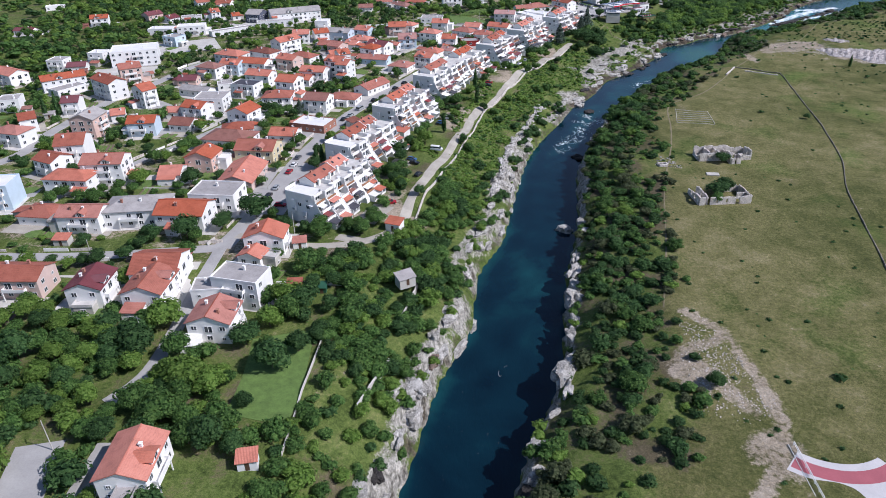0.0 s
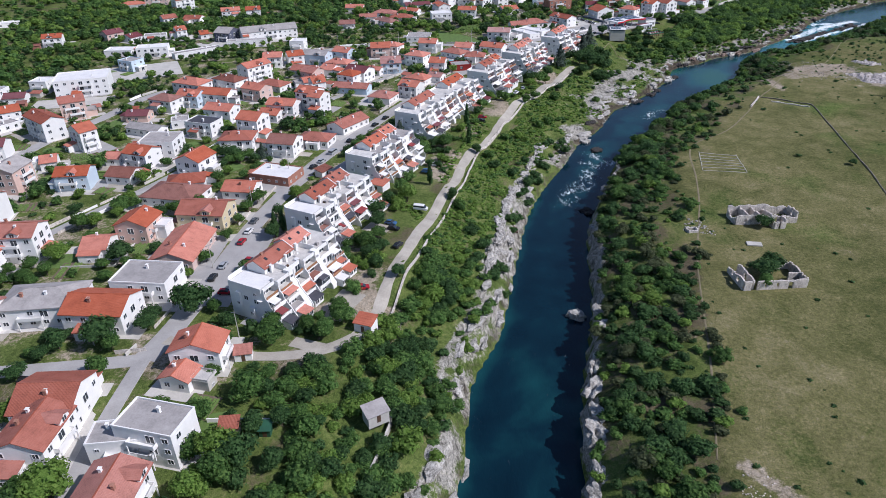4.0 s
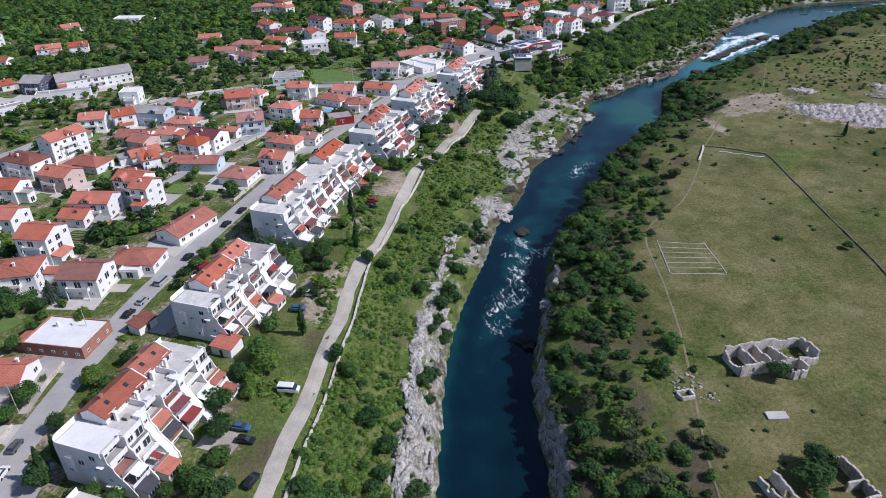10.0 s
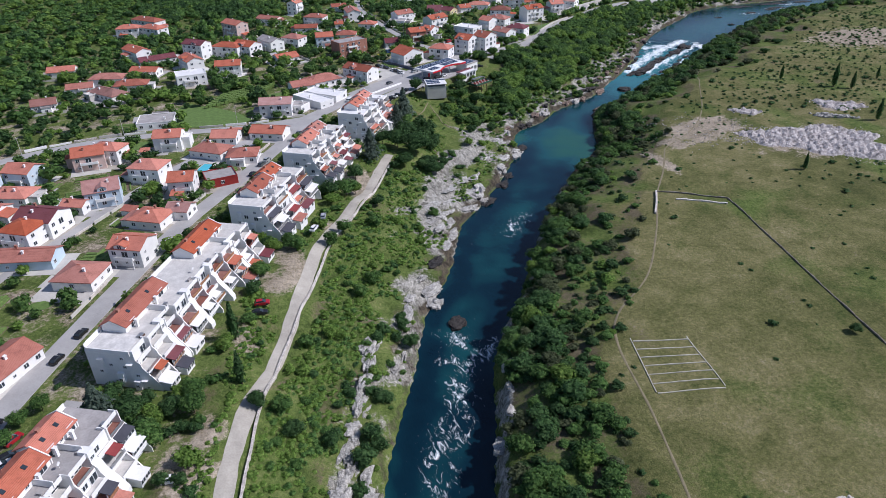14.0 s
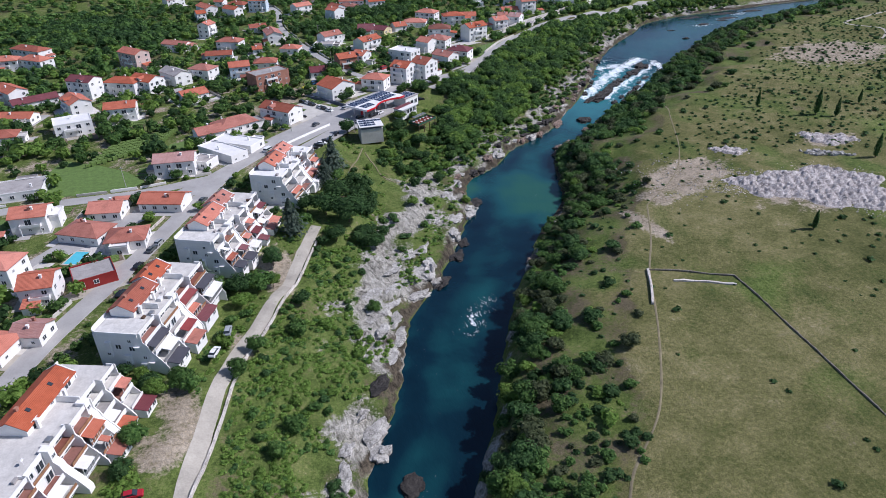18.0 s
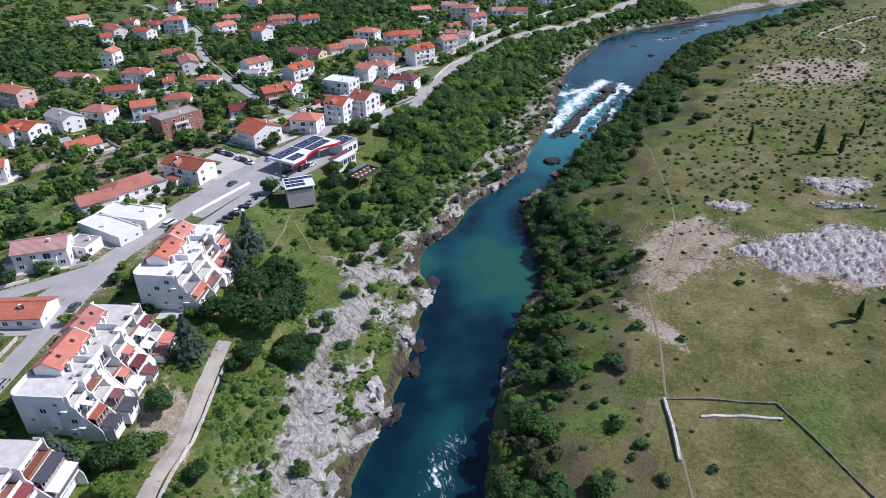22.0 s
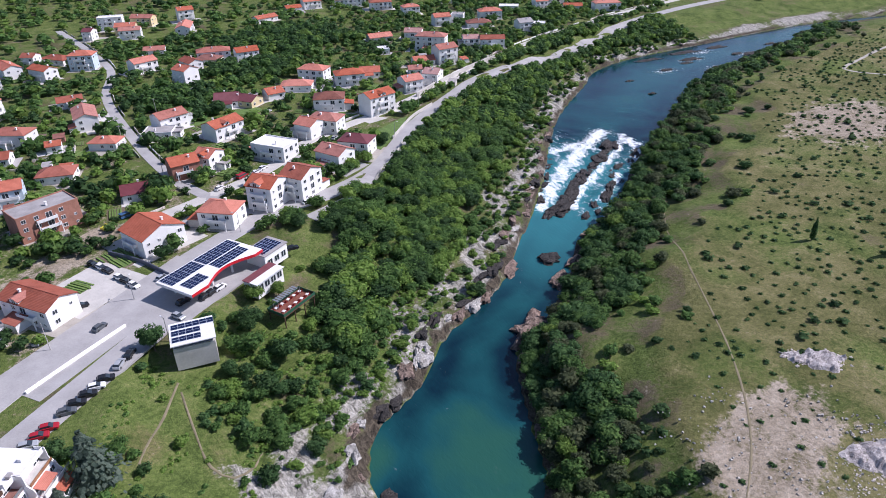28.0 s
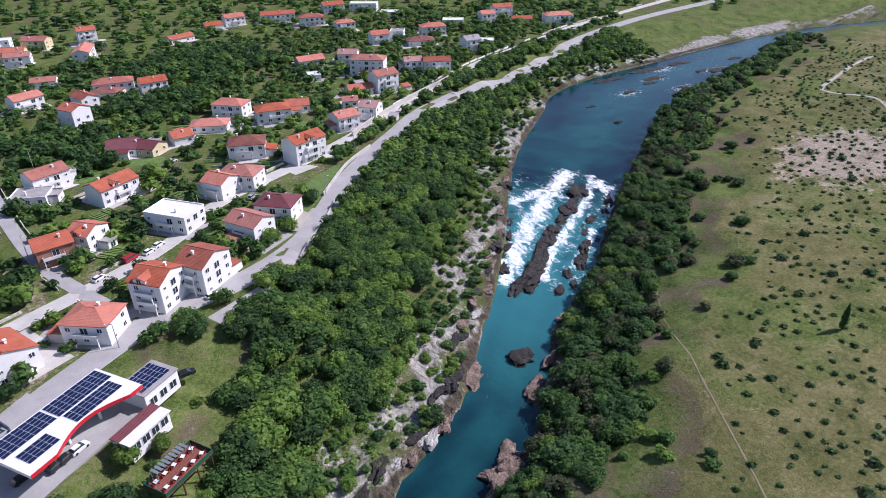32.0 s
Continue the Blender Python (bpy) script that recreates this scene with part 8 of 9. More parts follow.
def thicket(name, label, kind, leaf, xs, ys, widths, heights, seed):
    """Many plants that nobody would count, as one mesh standing on the ground."""
    if len(xs) == 0:
        return None
    r = np.random.RandomState(seed)
    z = ground_height(np.array(xs), np.array(ys))[0]
    V, nv, F = [], 0, []
    for x, y, zz, w, h in zip(xs, ys, z, widths, heights):
        v, f = CROWNS[kind][r.randint(len(CROWNS[kind]))]
        a = r.uniform(0, 6.283)
        c, s = math.cos(a) * w, math.sin(a) * w
        q = np.stack([v[:, 0] * c - v[:, 1] * s + x, v[:, 0] * s + v[:, 1] * c + y, v[:, 2] * h * 1.25 + zz - 0.25], 1)
        V.append(q)
        F.append((nv, f))
        nv += len(v)
    V = np.concatenate(V)
    loops, starts, totals = [], [], []
    cache = {}
    k = 0
    for off, f in F:
        if id(f) not in cache:
            cache[id(f)] = (np.array([i for q in f for i in q]), np.array([len(q) for q in f]))
        li, ln = cache[id(f)]
        loops.append(li + off)
        totals.append(ln)
    loops, totals = np.concatenate(loops), np.concatenate(totals)
    starts = np.concatenate([[0], np.cumsum(totals)[:-1]])
    me = bpy.data.meshes.new(name)
    me.vertices.add(len(V))
    me.vertices.foreach_set("co", V.astype(np.float32).ravel())
    me.loops.add(len(loops))
    me.loops.foreach_set("vertex_index", loops.astype(np.int32))
    me.polygons.add(len(totals))
    me.polygons.foreach_set("loop_start", starts.astype(np.int32))
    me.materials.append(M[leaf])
    me.update(calc_edges=True)
    me.validate()
    return tagged(new(name, me), label, "vegetation", kind="stuff")


ROADS = [(smooth_line(l, 6), w / 2) for l, w in ((TRACK, 6), (STREET, 9), (MAIN, 11), (UPPER, 8), (SIDE, 6), (NORTHWEST, 8), (LOWER, 5), (WEST, 6), (INNER, 5))]
OPEN = []  # clearings kept free of trees: centre and half sizes


def clear_of(x, y, pad=0.0, roads=True):
    """True where neither a house, a road nor a clearing stands."""
    ok = np.ones(len(x), bool)
    for hx, hy, t, L, D in HOUSES:
        near = np.abs(x - hx) + np.abs(y - hy) < 90
        if not near.any():
            continue
        a = radians(t)
        u = (x - hx) * math.cos(a) + (y - hy) * math.sin(a)
        v = -(x - hx) * math.sin(a) + (y - hy) * math.cos(a)
        ok &= ~((np.abs(u) < L + pad) & (np.abs(v) < D + pad))
    if roads:
        for line, w in ROADS:
            ok &= dist_to(line, x, y) > w + pad
    for px_, py_, t, w, d in OPEN_PADS:
        if w >= 8:
            a = radians(t)
            u, v = (x - px_) * math.cos(a) + (y - py_) * math.sin(a), -(x - px_) * math.sin(a) + (y - py_) * math.cos(a)
            ok &= ~((np.abs(u) < w + 0.8) & (np.abs(v) < d + 0.8))
    for cx, cy, rx, ry in OPEN:
        ok &= ((x - cx) / (rx + pad)) ** 2 + ((y - cy) / (ry + pad)) ** 2 > 1
    return ok


def scatter(n, x0, x1, y0, y1, seed, gap):
    """Random places kept at least gap apart."""
    r = np.random.RandomState(seed)
    x, y = r.uniform(x0, x1, n), r.uniform(y0, y1, n)
    cells, keep = {}, []
    for i in range(n):
        c = (int(x[i] / gap), int(y[i] / gap))
        if all((x[i] - x[j]) ** 2 + (y[i] - y[j]) ** 2 > gap * gap for a in (-1, 0, 1) for b in (-1, 0, 1) for j in cells.get((c[0] + a, c[1] + b), ())):
            cells.setdefault(c, []).append(i)
            keep.append(i)
    return x[keep], y[keep]


OPEN += [(11, 534, 15, 19), (-50, 90, 9, 7), (238, 658, 20, 9), (107, 583, 14, 18), (116, 516, 2.5, 11), (108, 514, 4, 10), (-32, 366, 12, 9), (-44, 123, 9.5, 18), (-22, 285, 9, 12), (-6, 286, 6, 18), (28, 372, 8, 20), (62, 438, 8, 14), (-13, 235, 5, 30), (80, 518, 12, 7), (95, 531, 14, 8), (110, 545, 14, 8), (136, 563, 20, 16), (122, 536, 9, 9)]


OPEN += [(24, 562, 20, 5), (166, 572, 13, 9), (160, 553, 8, 8)]


def plant():
    rnd = random.Random(5)
    R = np.random.RandomState(9)
    # left bank slope and riverside wood
    x, y = scatter(60000, -60, 520, 60, 790, 41, 2.5)
    z, u, left, dl, dr = ground_height(x, y)
    main_d = dist_to(smooth_line(MAIN, 8), x, y)
    wood = smoothstep(525, 560, y) * (x > 160 + 5 * waves(x, y, 15, 38)) * (u < 1.25) * (u > 0.32 + 0.1 * waves(x, y, 20, 39))
    cover = 0.62 + 0.4 * waves(x, y, 26, 42)
    cover = np.where(y < 235, 0.95, cover)
    cover = np.where((y >= 235) & (y < 460) & (u > 0.45), 0.88, cover)
    cover = np.where((y > 540) & (wood == 0), 0.9, cover)
    cover = np.where((y > 385) & (y < 510), 0.5 + 0.45 * waves(x, y, 20, 43), cover)
    cover = np.where((x > 90) & (x < 150) & (y > 490) & (y < 560), 0.85, cover)
    meadow = np.hypot((x - 113) / 13, (y - 496) / 31) < 1 + 0.2 * waves(x, y, 12, 40)
    cover = np.where(meadow, 0.12, cover)
    cover = np.where(wood > 0, 0.97, cover)
    cover = np.where((u < np.where(y > 530, 0.1, 0.22)) & (wood == 0), cover * 0.6, cover)
    cover = np.where((y > 505) & (u > 0.04), np.maximum(cover, 0.8), cover)
    shore = (x > 124) & (x < 178) & (y > 496) & (y < 556) & (u > 0.1) & (u < 0.75)
    cover = np.where(shore, 0.92, cover)
    ok = left & (u > 0.05) & (u < 1.25) & (R.rand(len(x)) < cover) & clear_of(x, y, 0.8) & ((u < 0.95) | (wood > 0) | (y < 180))
    x, y, u, wood, shore = x[ok], y[ok], u[ok], wood[ok], shore[ok]
    size = np.where(shore, 1.6, 0) + R.uniform(1.3, 3.8, len(x)) * np.where(u < 0.25, 0.8, 1) + np.where(wood > 0, 3.4, 0) + np.where(y < 235, 1.7, 0) - np.where((y >= 235) & (y < 460) & (u > 0.45), 0.1, 0) + (R.rand(len(x)) < 0.10) * 2.5
    size += np.where(wood > 0, 1.0, 0) + np.where((y > 530) & (wood == 0), 1.5, 0)
    tall = np.where(wood > 0, 3.6 + 0.25 * size + R.uniform(-0.5, 0.6, len(x)), size * R.uniform(0.6, 0.85, len(x)))
    sel = R.rand(len(x))
    big = size > 4.6
    far = y > 640
    for leaf, lo, hi in (("leaf_a", 0, 0.5), ("leaf_b", 0.5, 0.72), ("leaf_c", 0.72, 1.01)):
        k = (sel >= lo) & (sel < hi)
        for kind, m in (("tree", k & big & ~far), ("bush", k & ~big & ~far), ("far", k & far)):
            thicket("riverside_wood" if kind != "bush" else "riverside_scrub", "dense green trees and scrub on the river bank", kind, leaf, x[m], y[m], size[m], tall[m], 50)
    # trees and hedges round the apartment blocks
    X, Y = [], []
    for bx, by, turn, total in BLOCKS:
        a = radians(turn)
        u, v = scatter(400, -7, 19, -9, total + 9, int(total + bx) % 97, 3.0)
        ok = (((u > 10.5) & (waves(u + bx, v + by, 11, 173) > -0.35)) | (v < -1.5) | (v > total + 1.5)) & (R.rand(len(u)) < 0.72)
        X.append(bx + u[ok] * math.cos(a) - v[ok] * math.sin(a))
        Y.append(by + u[ok] * math.sin(a) + v[ok] * math.cos(a))
    x, y = np.concatenate(X), np.concatenate(Y)
    ok = clear_of(x, y, 0.9) & (y > 192)
    x, y = x[ok], y[ok]
    size = R.uniform(2.4, 6.4, len(x))
    sel = R.rand(len(x))
    for leaf, lo, hi in (("leaf_a", 0, 0.4), ("leaf_b", 0.4, 0.85), ("leaf_c", 0.85, 1.01)):
        k = (sel >= lo) & (sel < hi)
        thicket("garden_trees", "garden trees and hedges round apartment blocks", "tree", leaf, x[k], y[k], size[k], size[k] * R.uniform(0.65, 0.95, k.sum()), 63)
    # dark trees hanging over the water below the rock rib
    x, y = scatter(2500, 10, 70, 228, 360, 175, 3.0)
    z, u, left, dl, dr = ground_height(x, y)
    ok = left & (u > 0.02) & (u < 0.34) & (R.rand(len(x)) < 0.42 + 0.8 * waves(x, y, 20, 176)) & (dist_to(smooth_line(RIB, 3), x, y) > 3.0)
    x, y = x[ok], y[ok]
    size = R.uniform(3.4, 6.2, len(x))
    thicket("riverside_wood", "dark trees hanging over the water's edge", "tree", "leaf_b", x, y, size, size * 0.75, 64)
    # dark grove beside the last apartment blocks
    x, y = scatter(1500, 70, 112, 447, 490, 171, 3.4)
    ok = (np.abs((x - 92) - 0.35 * (y - 466)) < 9 + 3 * waves(x, y, 12, 172)) & clear_of(x, y, 1.0)
    x, y = x[ok], y[ok]
    size = R.uniform(5.0, 8.5, len(x))
    thicket("grove", "dark grove of leafy trees beside apartments", "tree", "leaf_b", x, y, size, size * R.uniform(0.65, 0.9, len(x)), 61)
    # close groves on the lower bank and behind the first houses
    x, y = scatter(9000, -110, 20, 84, 240, 151, 3.1)
    z, u, left, dl, dr = ground_height(x, y)
    ok = left & (u > 0.3) & (((u < 1.3) & (y > 118)) | ((x < -38) & (y < 150))) & (R.rand(len(x)) < 0.62 + 0.55 * waves(x, y, 22, 152)) & clear_of(x, y, 1.6)
    x, y = x[ok], y[ok]
    size = R.uniform(3.6, 7.0, len(x))
    sel = R.rand(len(x))
    for leaf, lo, hi in (("leaf_a", 0, 0.5), ("leaf_b", 0.5, 0.8), ("leaf_c", 0.8, 1.01)):
        k = (sel >= lo) & (sel < hi)
        thicket("grove", "close grove of leafy green trees", "tree", leaf, x[k], y[k], size[k], size[k] * R.uniform(0.6, 0.85, k.sum()), 59)
    # low carpet of vines and brambles on the slope
    x, y = scatter(150000, -20, 200, 225, 575, 141, 1.1)
    z, u, left, dl, dr = ground_height(x, y)
    rib = dist_to(smooth_line([(137, 497), (128, 483), (113, 465), (102, 446), (92, 433), (87, 420), (84, 408)], 4), x, y)
    ok = left & (u > np.where(y > 385, 0.12, 0.28) + 0.1 * waves(x, y, 12, 142)) & (u < 1.02) & (rib > 7 + 3 * waves(x, y, 9, 12)) & (R.rand(len(x)) < np.where(y < 400, 0.9, 0.75) + 0.5 * waves(x, y, 17, 143)) & clear_of(x, y, 0.2)
    ok &= (np.hypot((x - 113) / 13, (y - 496) / 31) > 1) | (waves(x, y, 11, 147) > 0.35)
    x, y = x[ok], y[ok]
    size = np.where(y < 450, R.uniform(1.4, 2.8, len(x)), R.uniform(1.0, 2.2, len(x)))
    sel = R.rand(len(x)) + 0.35 * waves(x, y, 24, 144)
    for leaf, lo, hi in (("leaf_a", -9, 0.22), ("leaf_c", 0.22, 9)):
        k = (sel >= lo) & (sel < hi)
        thicket("bramble_carpet", "bright green brambles and vines covering the slope", "dot", leaf, x[k], y[k], size[k], size[k] * R.uniform(0.25, 0.6, k.sum()), 59)
    # right bank scrub
    x, y = scatter(70000, 10, 620, 60, 700, 44, 2.2)
    z, u, left, dl, dr = ground_height(x, y)
    cover = smoothstep(1.15, 0.8, u + 0.12 * waves(x, y, 22, 45)) * (0.92 + 0.16 * waves(x, y, 18, 46))
    shelf = smoothstep(0.5, 0.62, u + 0.08 * waves(x, y, 14, 145)) * smoothstep(335, 370, y) * smoothstep(455, 425, y)
    cover = cover * (1 - 0.62 * shelf)
    ledge = smoothstep(0.22, 0.14, u + 0.06 * waves(x, y, 14, 146)) * smoothstep(320, 280, y)
    cover = cover * (1 - 0.25 * ledge)
    cover = np.where(x > 270, np.maximum(cover * 0.8, 0), cover)
    cover = cover * (1 - 0.85 * smoothstep(0.58, 0.7, u + 0.06 * waves(x, y, 12, 148)) * smoothstep(430, 470, y))
    ok = ~left & (u > np.where(y < 330, 0.04, 0.07)) & (u < 1.3) & (R.rand(len(x)) < cover)
    x, y, u = x[ok], y[ok], u[ok]
    size = R.uniform(1.8, 4.0, len(x)) + (R.rand(len(x)) < 0.2) * 2.0 + np.where((y > 300) & (u < 0.55), 2.0, 0) + np.where((y <= 300) & (u < 0.75), 1.0, 0) + np.where(y > 455, 1.2, 0)
    tall = size * R.uniform(0.55, 0.8, len(x))
    sel = R.rand(len(x))
    for leaf, lo, hi in (("leaf_e", 0, 0.22), ("leaf_a", 0.22, 0.55), ("leaf_c", 0.55, 0.63), ("leaf_b", 0.63, 1.01)):
        k = (sel >= lo) & (sel < hi)
        for kind, m in (("bush", k & (y < 600) & (size < 5.2)), ("tree", k & (y < 600) & (size >= 5.2)), ("far", k & (y >= 600))):
            thicket("bank_scrub", "olive-green scrub on the steep far bank", kind, leaf, x[m], y[m], size[m], tall[m], 51)
    # low shrubs on the plain
    x, y = scatter(30000, 40, 620, 60, 660, 47, 2.5)
    z, u, left, dl, dr = ground_height(x, y)
    dens = np.clip(0.16 + 0.95 * smoothstep(215, 300, x + 0.15 * (y - 300)) + 0.25 * waves(x, y, 40, 48), 0.03, 0.9) * smoothstep(1.0, 1.15, u)
    dens = np.where((x > 95) & (x < 180) & (y < 370), 0.05, dens)
    dens = np.where(u < 1.05, 0.55 * smoothstep(0.5, 0.6, u) * smoothstep(140, 180, y) * smoothstep(470, 440, y) * (0.7 + 0.4 * waves(x, y, 15, 49)), dens)
    dens = np.where(np.hypot((x - 262) / 40, (y - 415) / 30) < 1, 0.05, dens)
    ok = ~left & (u > 0.5) & (R.rand(len(x)) < dens)
    x, y = x[ok], y[ok]
    size = R.uniform(0.7, 2.0, len(x)) + (R.rand(len(x)) < 0.07) * 1.8 + 0.5 * smoothstep(200, 260, x)
    thicket("low_shrubs", "low grey-green shrubs dotted over dry grass", "shrub", "leaf_b", x, y, size, size * 0.55, 52)
    # garden trees: the nearer ones single, the rest joined
    x, y = scatter(60000, -330, 560, 70, 900, 53, 3.9)
    z, u, left, dl, dr = ground_height(x, y)
    grove = (y < 152) & (x < -36)
    built = smoothstep(900, 780, y) * smoothstep(-260, -200, x)
    clump = smoothstep(-0.45, 0.5, waves(x, y, 30, 54))
    cover = np.where(grove, 0.9, 0.56 + 0.44 * clump)
    ok = left & (u > 1.12) & (R.rand(len(x)) < cover) & clear_of(x, y, 0.3)
    x, y = x[ok], y[ok]
    grove, clump = grove[ok], clump[ok]
    size = R.uniform(1.8, 5.6, len(x)) + 2.6 * clump * R.rand(len(x)) + np.where(grove, 2.4, 0) + (R.rand(len(x)) < 0.16) * 2.4 + np.where(y > 560, 1.0, 0)
    tall = size * R.uniform(0.65, 0.95, len(x))
    near = np.hypot(x + 20, y - 210) * np.where(size > 4.5, 0.8, 1.2)
    order = np.argsort(near)
    single = set(order[:200].tolist())
    for i in order[:200]:
        leaf = rnd.choice(("leaf_a", "leaf_a", "leaf_b", "leaf_c"))
        tree("broad" if size[i] > 4.2 else "tree", float(x[i]), float(y[i]), float(size[i]), float(tall[i]), leaf, rnd)
    rest = np.array([i for i in range(len(x)) if i not in single])
    sel = R.rand(len(rest))
    for leaf, lo, hi in (("leaf_a", 0, 0.5), ("leaf_b", 0.5, 0.75), ("leaf_c", 0.75, 1.01)):
        k = rest[(sel >= lo) & (sel < hi)]
        for kind, m in (("tree", k[(y[k] < 340) & (size[k] > 4.8)]), ("bush", k[(y[k] < 360) & ~((y[k] < 340) & (size[k] > 4.8))]), ("far", k[(y[k] >= 360) & (y[k] < 640)]), ("tiny", k[(y[k] >= 640) & (y[k] < 760)]), ("dot", k[y[k] >= 760])):
            thicket("garden_trees", "garden trees and hedges between houses", kind, leaf, x[m], y[m], size[m], tall[m], 55)
    # close woods between the farther houses
    x, y = scatter(9000, -60, 320, 690, 900, 161, 4.6)
    inside_ = np.zeros(len(x), bool)
    for cx, cy, rx, ry in ((255, 851, 45, 35), (211, 789, 32, 26), (165, 742, 18, 30), (0, 815, 42, 50), (32, 780, 26, 26)):
        inside_ |= np.hypot((x - cx) / rx, (y - cy) / ry) < 1 + 0.25 * waves(x, y, 20, 162)
    ok = inside_ & clear_of(x, y, 2.5)
    x, y = x[ok], y[ok]
    size = R.uniform(6.0, 10.0, len(x))
    sel = R.rand(len(x))
    for leaf, lo, hi in (("leaf_a", 0, 0.4), ("leaf_b", 0.4, 1.01)):
        k = (sel >= lo) & (sel < hi)
        thicket("close_wood", "dense dark green wood between houses", "far", leaf, x[k], y[k], size[k], size[k] * 0.8, 60)
    # wooded hillside behind the town
    x, y = scatter(24000, -480, 1150, 250, 1250, 56, 6.0)
    z, u, left, dl, dr = ground_height(x, y)
    outer = (x < -230) | (y > 900) | ((y > 560) & (x < -20)) | (x > 640) | ((x > 430) & (y > 800))
    ok = left & outer & (u > 1.1) & clear_of(x, y, 2.0) & (R.rand(len(x)) < 0.75 + 0.3 * waves(x, y, 80, 57))
    x, y = x[ok], y[ok]
    size = R.uniform(5.5, 11.0, len(x))
    sel = R.rand(len(x))
    for leaf, lo, hi in (("leaf_a", 0, 0.6), ("leaf_b", 0.6, 0.72), ("leaf_c", 0.72, 1.01)):
        k = (sel >= lo) & (sel < hi)
        thicket("hillside_wood", "dark green woodland on the hillside", "dot", leaf, x[k], y[k], size[k], size[k] * 0.7, 58)


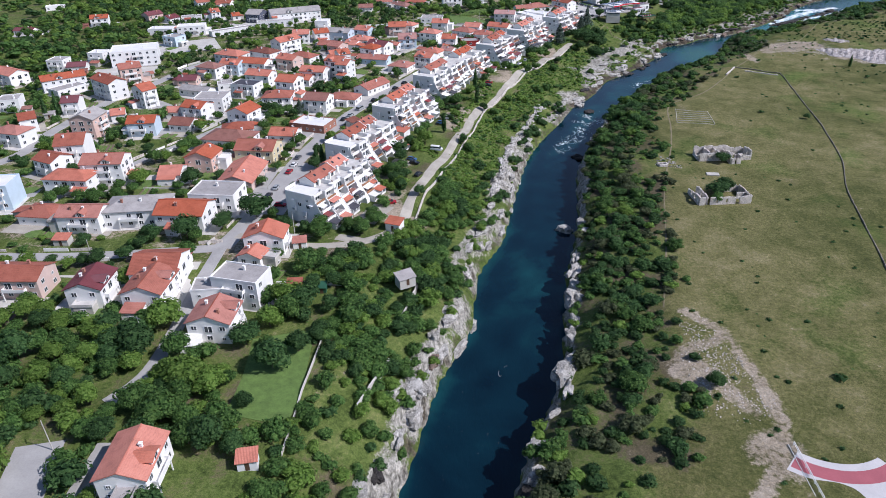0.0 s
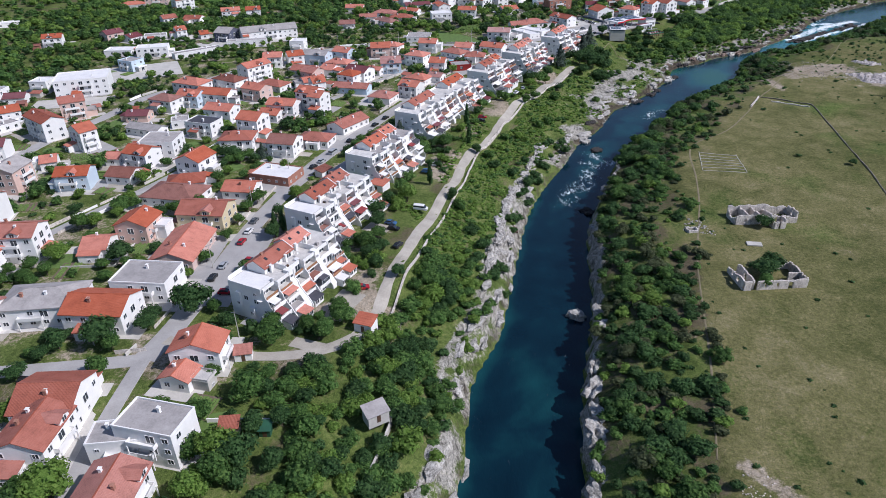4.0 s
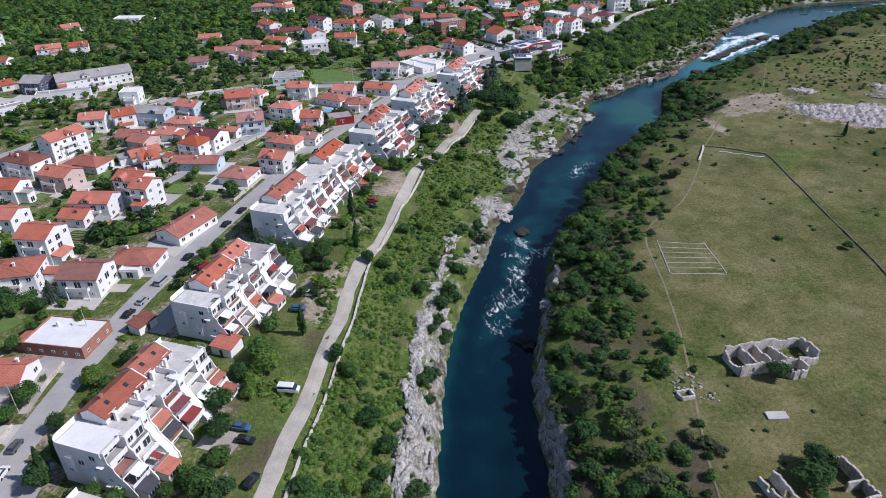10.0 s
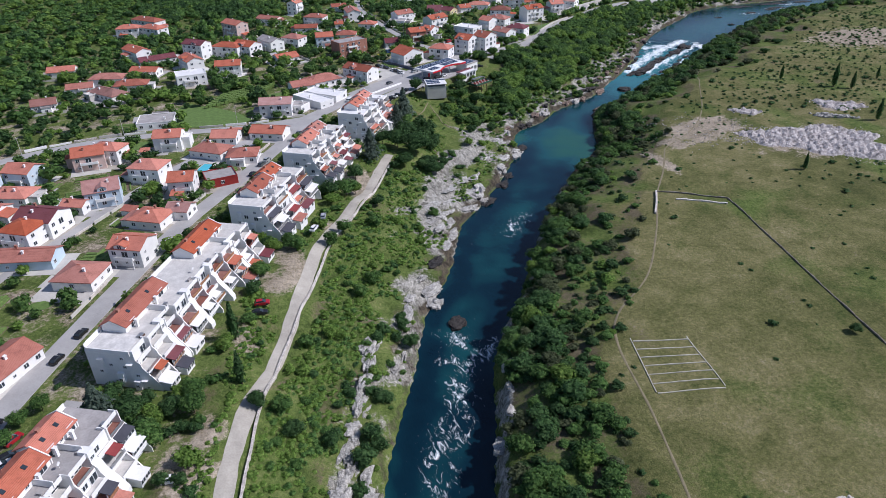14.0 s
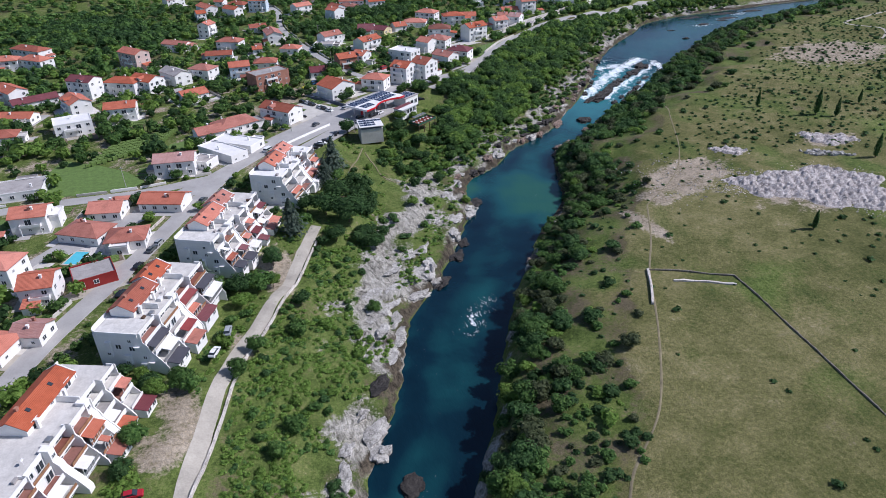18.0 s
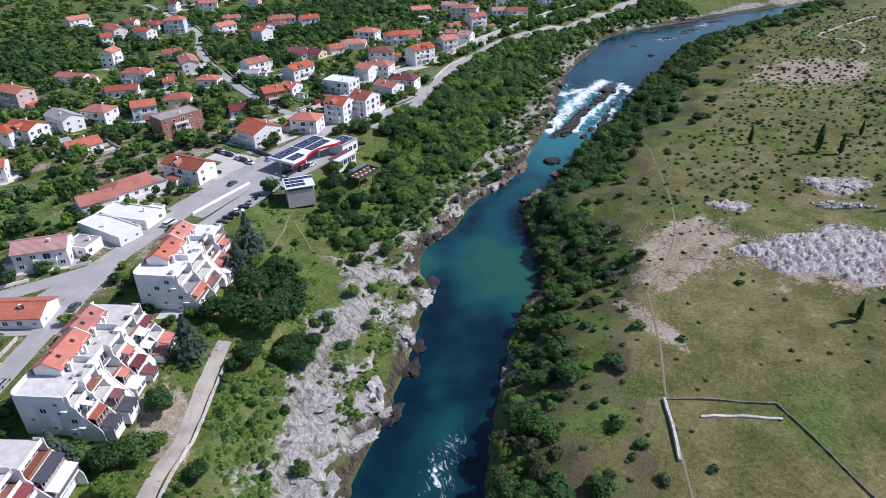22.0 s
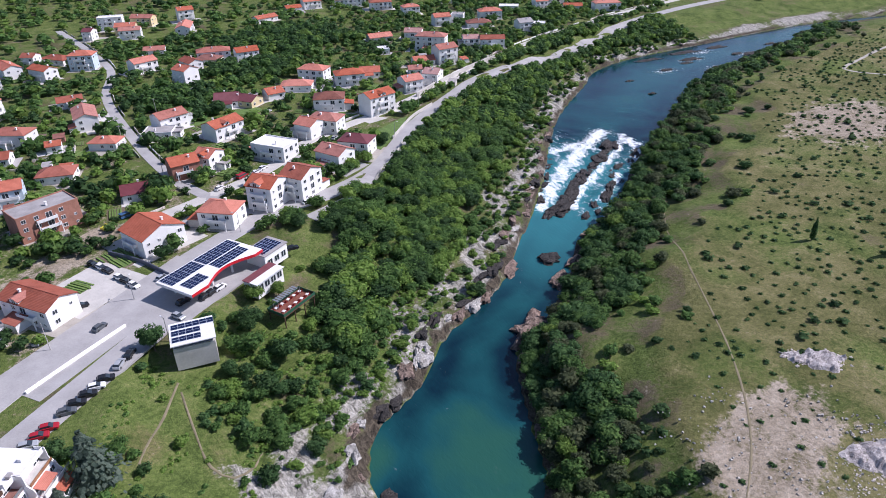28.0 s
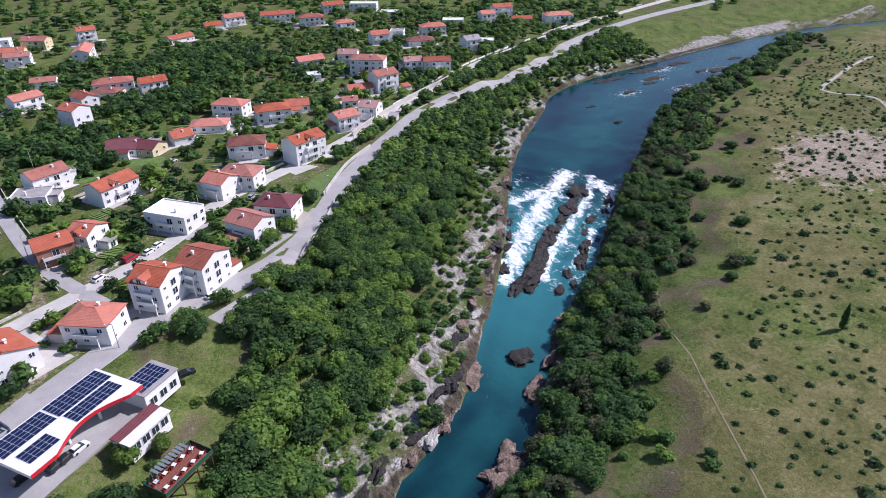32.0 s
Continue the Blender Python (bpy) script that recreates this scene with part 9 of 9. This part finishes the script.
for kind, x, y, w, h, leaf in (("broad", -44.5, 125, 10, 8, "leaf_b"), ("broad", -39.5, 131.5, 7, 6, "leaf_b"), ("broad", -48, 133.5, 4.5, 3.5, "leaf_a"), ("broad", -48, 112.5, 5, 3, "leaf_b"), ("broad", -68.5, 204.3, 12, 9, "leaf_b"), ("cypress", -55, 247, 0, 10, "leaf_b"), ("cypress", -53.5, 251, 0, 9, "leaf_b"), ("conifer", -75.8, 316.5, 0, 7, "leaf_d"), ("cypress", 11.5, 349, 0, 12, "leaf_b"), ("cypress", 12.0, 333, 0, 10, "leaf_b"), ("cypress", -4.5, 287, 0, 9, "leaf_b"),
                              ("cypress", -200, 313, 0, 11, "leaf_b"), ("cypress", -196, 317, 0, 12, "leaf_b"), ("conifer", 96.5, 500, 0, 15, "leaf_d"), ("conifer", 71, 457.5, 0, 13, "leaf_d"), ("conifer", 41, 434, 0, 11, "leaf_d"), ("conifer", 91, 492, 0, 11, "leaf_d"), ("conifer", -18, 327, 0, 12, "leaf_d"),
                              ("broad", 92.3, 480.6, 12, 9, "leaf_b"), ("broad", 85.4, 469.3, 11, 8.5, "leaf_b"), ("broad", 91.8, 462, 13, 9, "leaf_b"), ("broad", 97, 449, 7, 5, "leaf_b"), ("broad", 84.5, 453, 8, 6, "leaf_b"), ("broad", 97, 473, 9, 7, "leaf_b"), ("broad", 79.5, 473, 8, 7, "leaf_b"), ("broad", 102, 456, 6, 4, "leaf_b"), ("broad", 106.8, 482, 5, 3.5, "leaf_b"), ("broad", 61.6, 443.3, 8, 6.5, "leaf_b"), ("broad", 65.5, 421, 6, 4.5, "leaf_b"), ("broad", 49.7, 431, 9, 7, "leaf_b"), ("broad", 55.5, 431, 9, 7, "leaf_a"), ("broad", 49, 424, 6, 4, "leaf_c"), ("broad", 59.5, 433, 6, 5, "leaf_c"), ("broad", 143.5, 527, 8, 6, "leaf_b"), ("broad", 137.9, 539, 6, 5.5, "leaf_b"), ("broad", 132.5, 523.5, 5, 4.5, "leaf_b"), ("broad", 129, 526, 5, 4.5, "leaf_b"), ("broad", 138.2, 515, 5, 4, "leaf_b"), ("broad", 150, 551.5, 5, 5, "leaf_c"), ("broad", 44, 395, 6, 5, "leaf_a"),
                              ("broad", 31, 394, 7, 5, "leaf_a"), ("broad", 25, 392, 6, 5, "leaf_c"), ("broad", 50, 404, 6, 5, "leaf_a"), ("broad", -12.5, 272.5, 8, 7, "leaf_c"), ("broad", -15, 279, 7, 6, "leaf_a"), ("broad", -23, 262, 8, 6, "leaf_b"), ("broad", 114, 541, 7, 8, "leaf_b"), ("broad", -28, 203, 7, 4.5, "leaf_a"),
                              ("broad", -21, 246, 6, 4, "leaf_a"), ("broad", -24, 241, 6, 4, "leaf_b"), ("broad", -13, 222, 5, 4, "leaf_b"), ("broad", 4, 277, 4.5, 5, "leaf_b"), ("broad", 15, 325, 5, 4.5, "leaf_b"), ("broad", 2, 330, 6, 5, "leaf_a"), ("broad", -3, 326, 6, 4.5, "leaf_b"), ("broad", -8, 318, 8, 6, "leaf_a"),
                              ("broad", 20, 378, 7, 5, "leaf_a"), ("broad", -55.8, 246, 6, 6, "leaf_b"), ("broad", -57.4, 262, 4.5, 5, "leaf_b"), ("broad", -70, 257, 4.5, 4, "leaf_a"), ("broad", -71, 246, 5, 4, "leaf_a"), ("broad", -59.5, 225, 5.5, 4, "leaf_a"), ("broad", -21.8, 253.6, 7, 5.5, "leaf_b"), ("broad", -26.4, 199.5, 8, 4.5, "leaf_a"), ("broad", -22.8, 232.7, 6, 4.5, "leaf_b"), ("broad", 95, 219, 9, 6, "leaf_b"), ("broad", 99, 223, 7, 5.5, "leaf_b"), ("broad", 93, 213.5, 5, 4, "leaf_a"), ("broad", 107, 249, 6, 4.5, "leaf_b"), ("broad", 60, 118, 5, 4, "leaf_b"), ("broad", 139, 541, 8, 6, "leaf_b"), ("broad", 143, 551, 7, 5, "leaf_c"),
                              ("cypress", 304, 487, 0, 8, "leaf_b"), ("cypress", 320.5, 467.5, 0, 12, "leaf_b"), ("cypress", 326.5, 461.5, 0, 9, "leaf_b"), ("cypress", 228, 387, 0, 7, "leaf_b"), ("cypress", 299, 420, 0, 10, "leaf_b"), ("cypress", 352, 470, 0, 7, "leaf_b"), ("broad", 164, 300, 3.5, 2.6, "leaf_b")):
    tree(kind, x, y, w, h, leaf, random.Random(int(x * 3 + y)))
    OPEN.append((x, y, max(w, 4) * 0.4, max(w, 4) * 0.4))
OPEN += [(p[0], p[1], p[3] + 0.5, p[4] + 0.5) for p in OPEN_PADS if p[3] < 8]
plant()
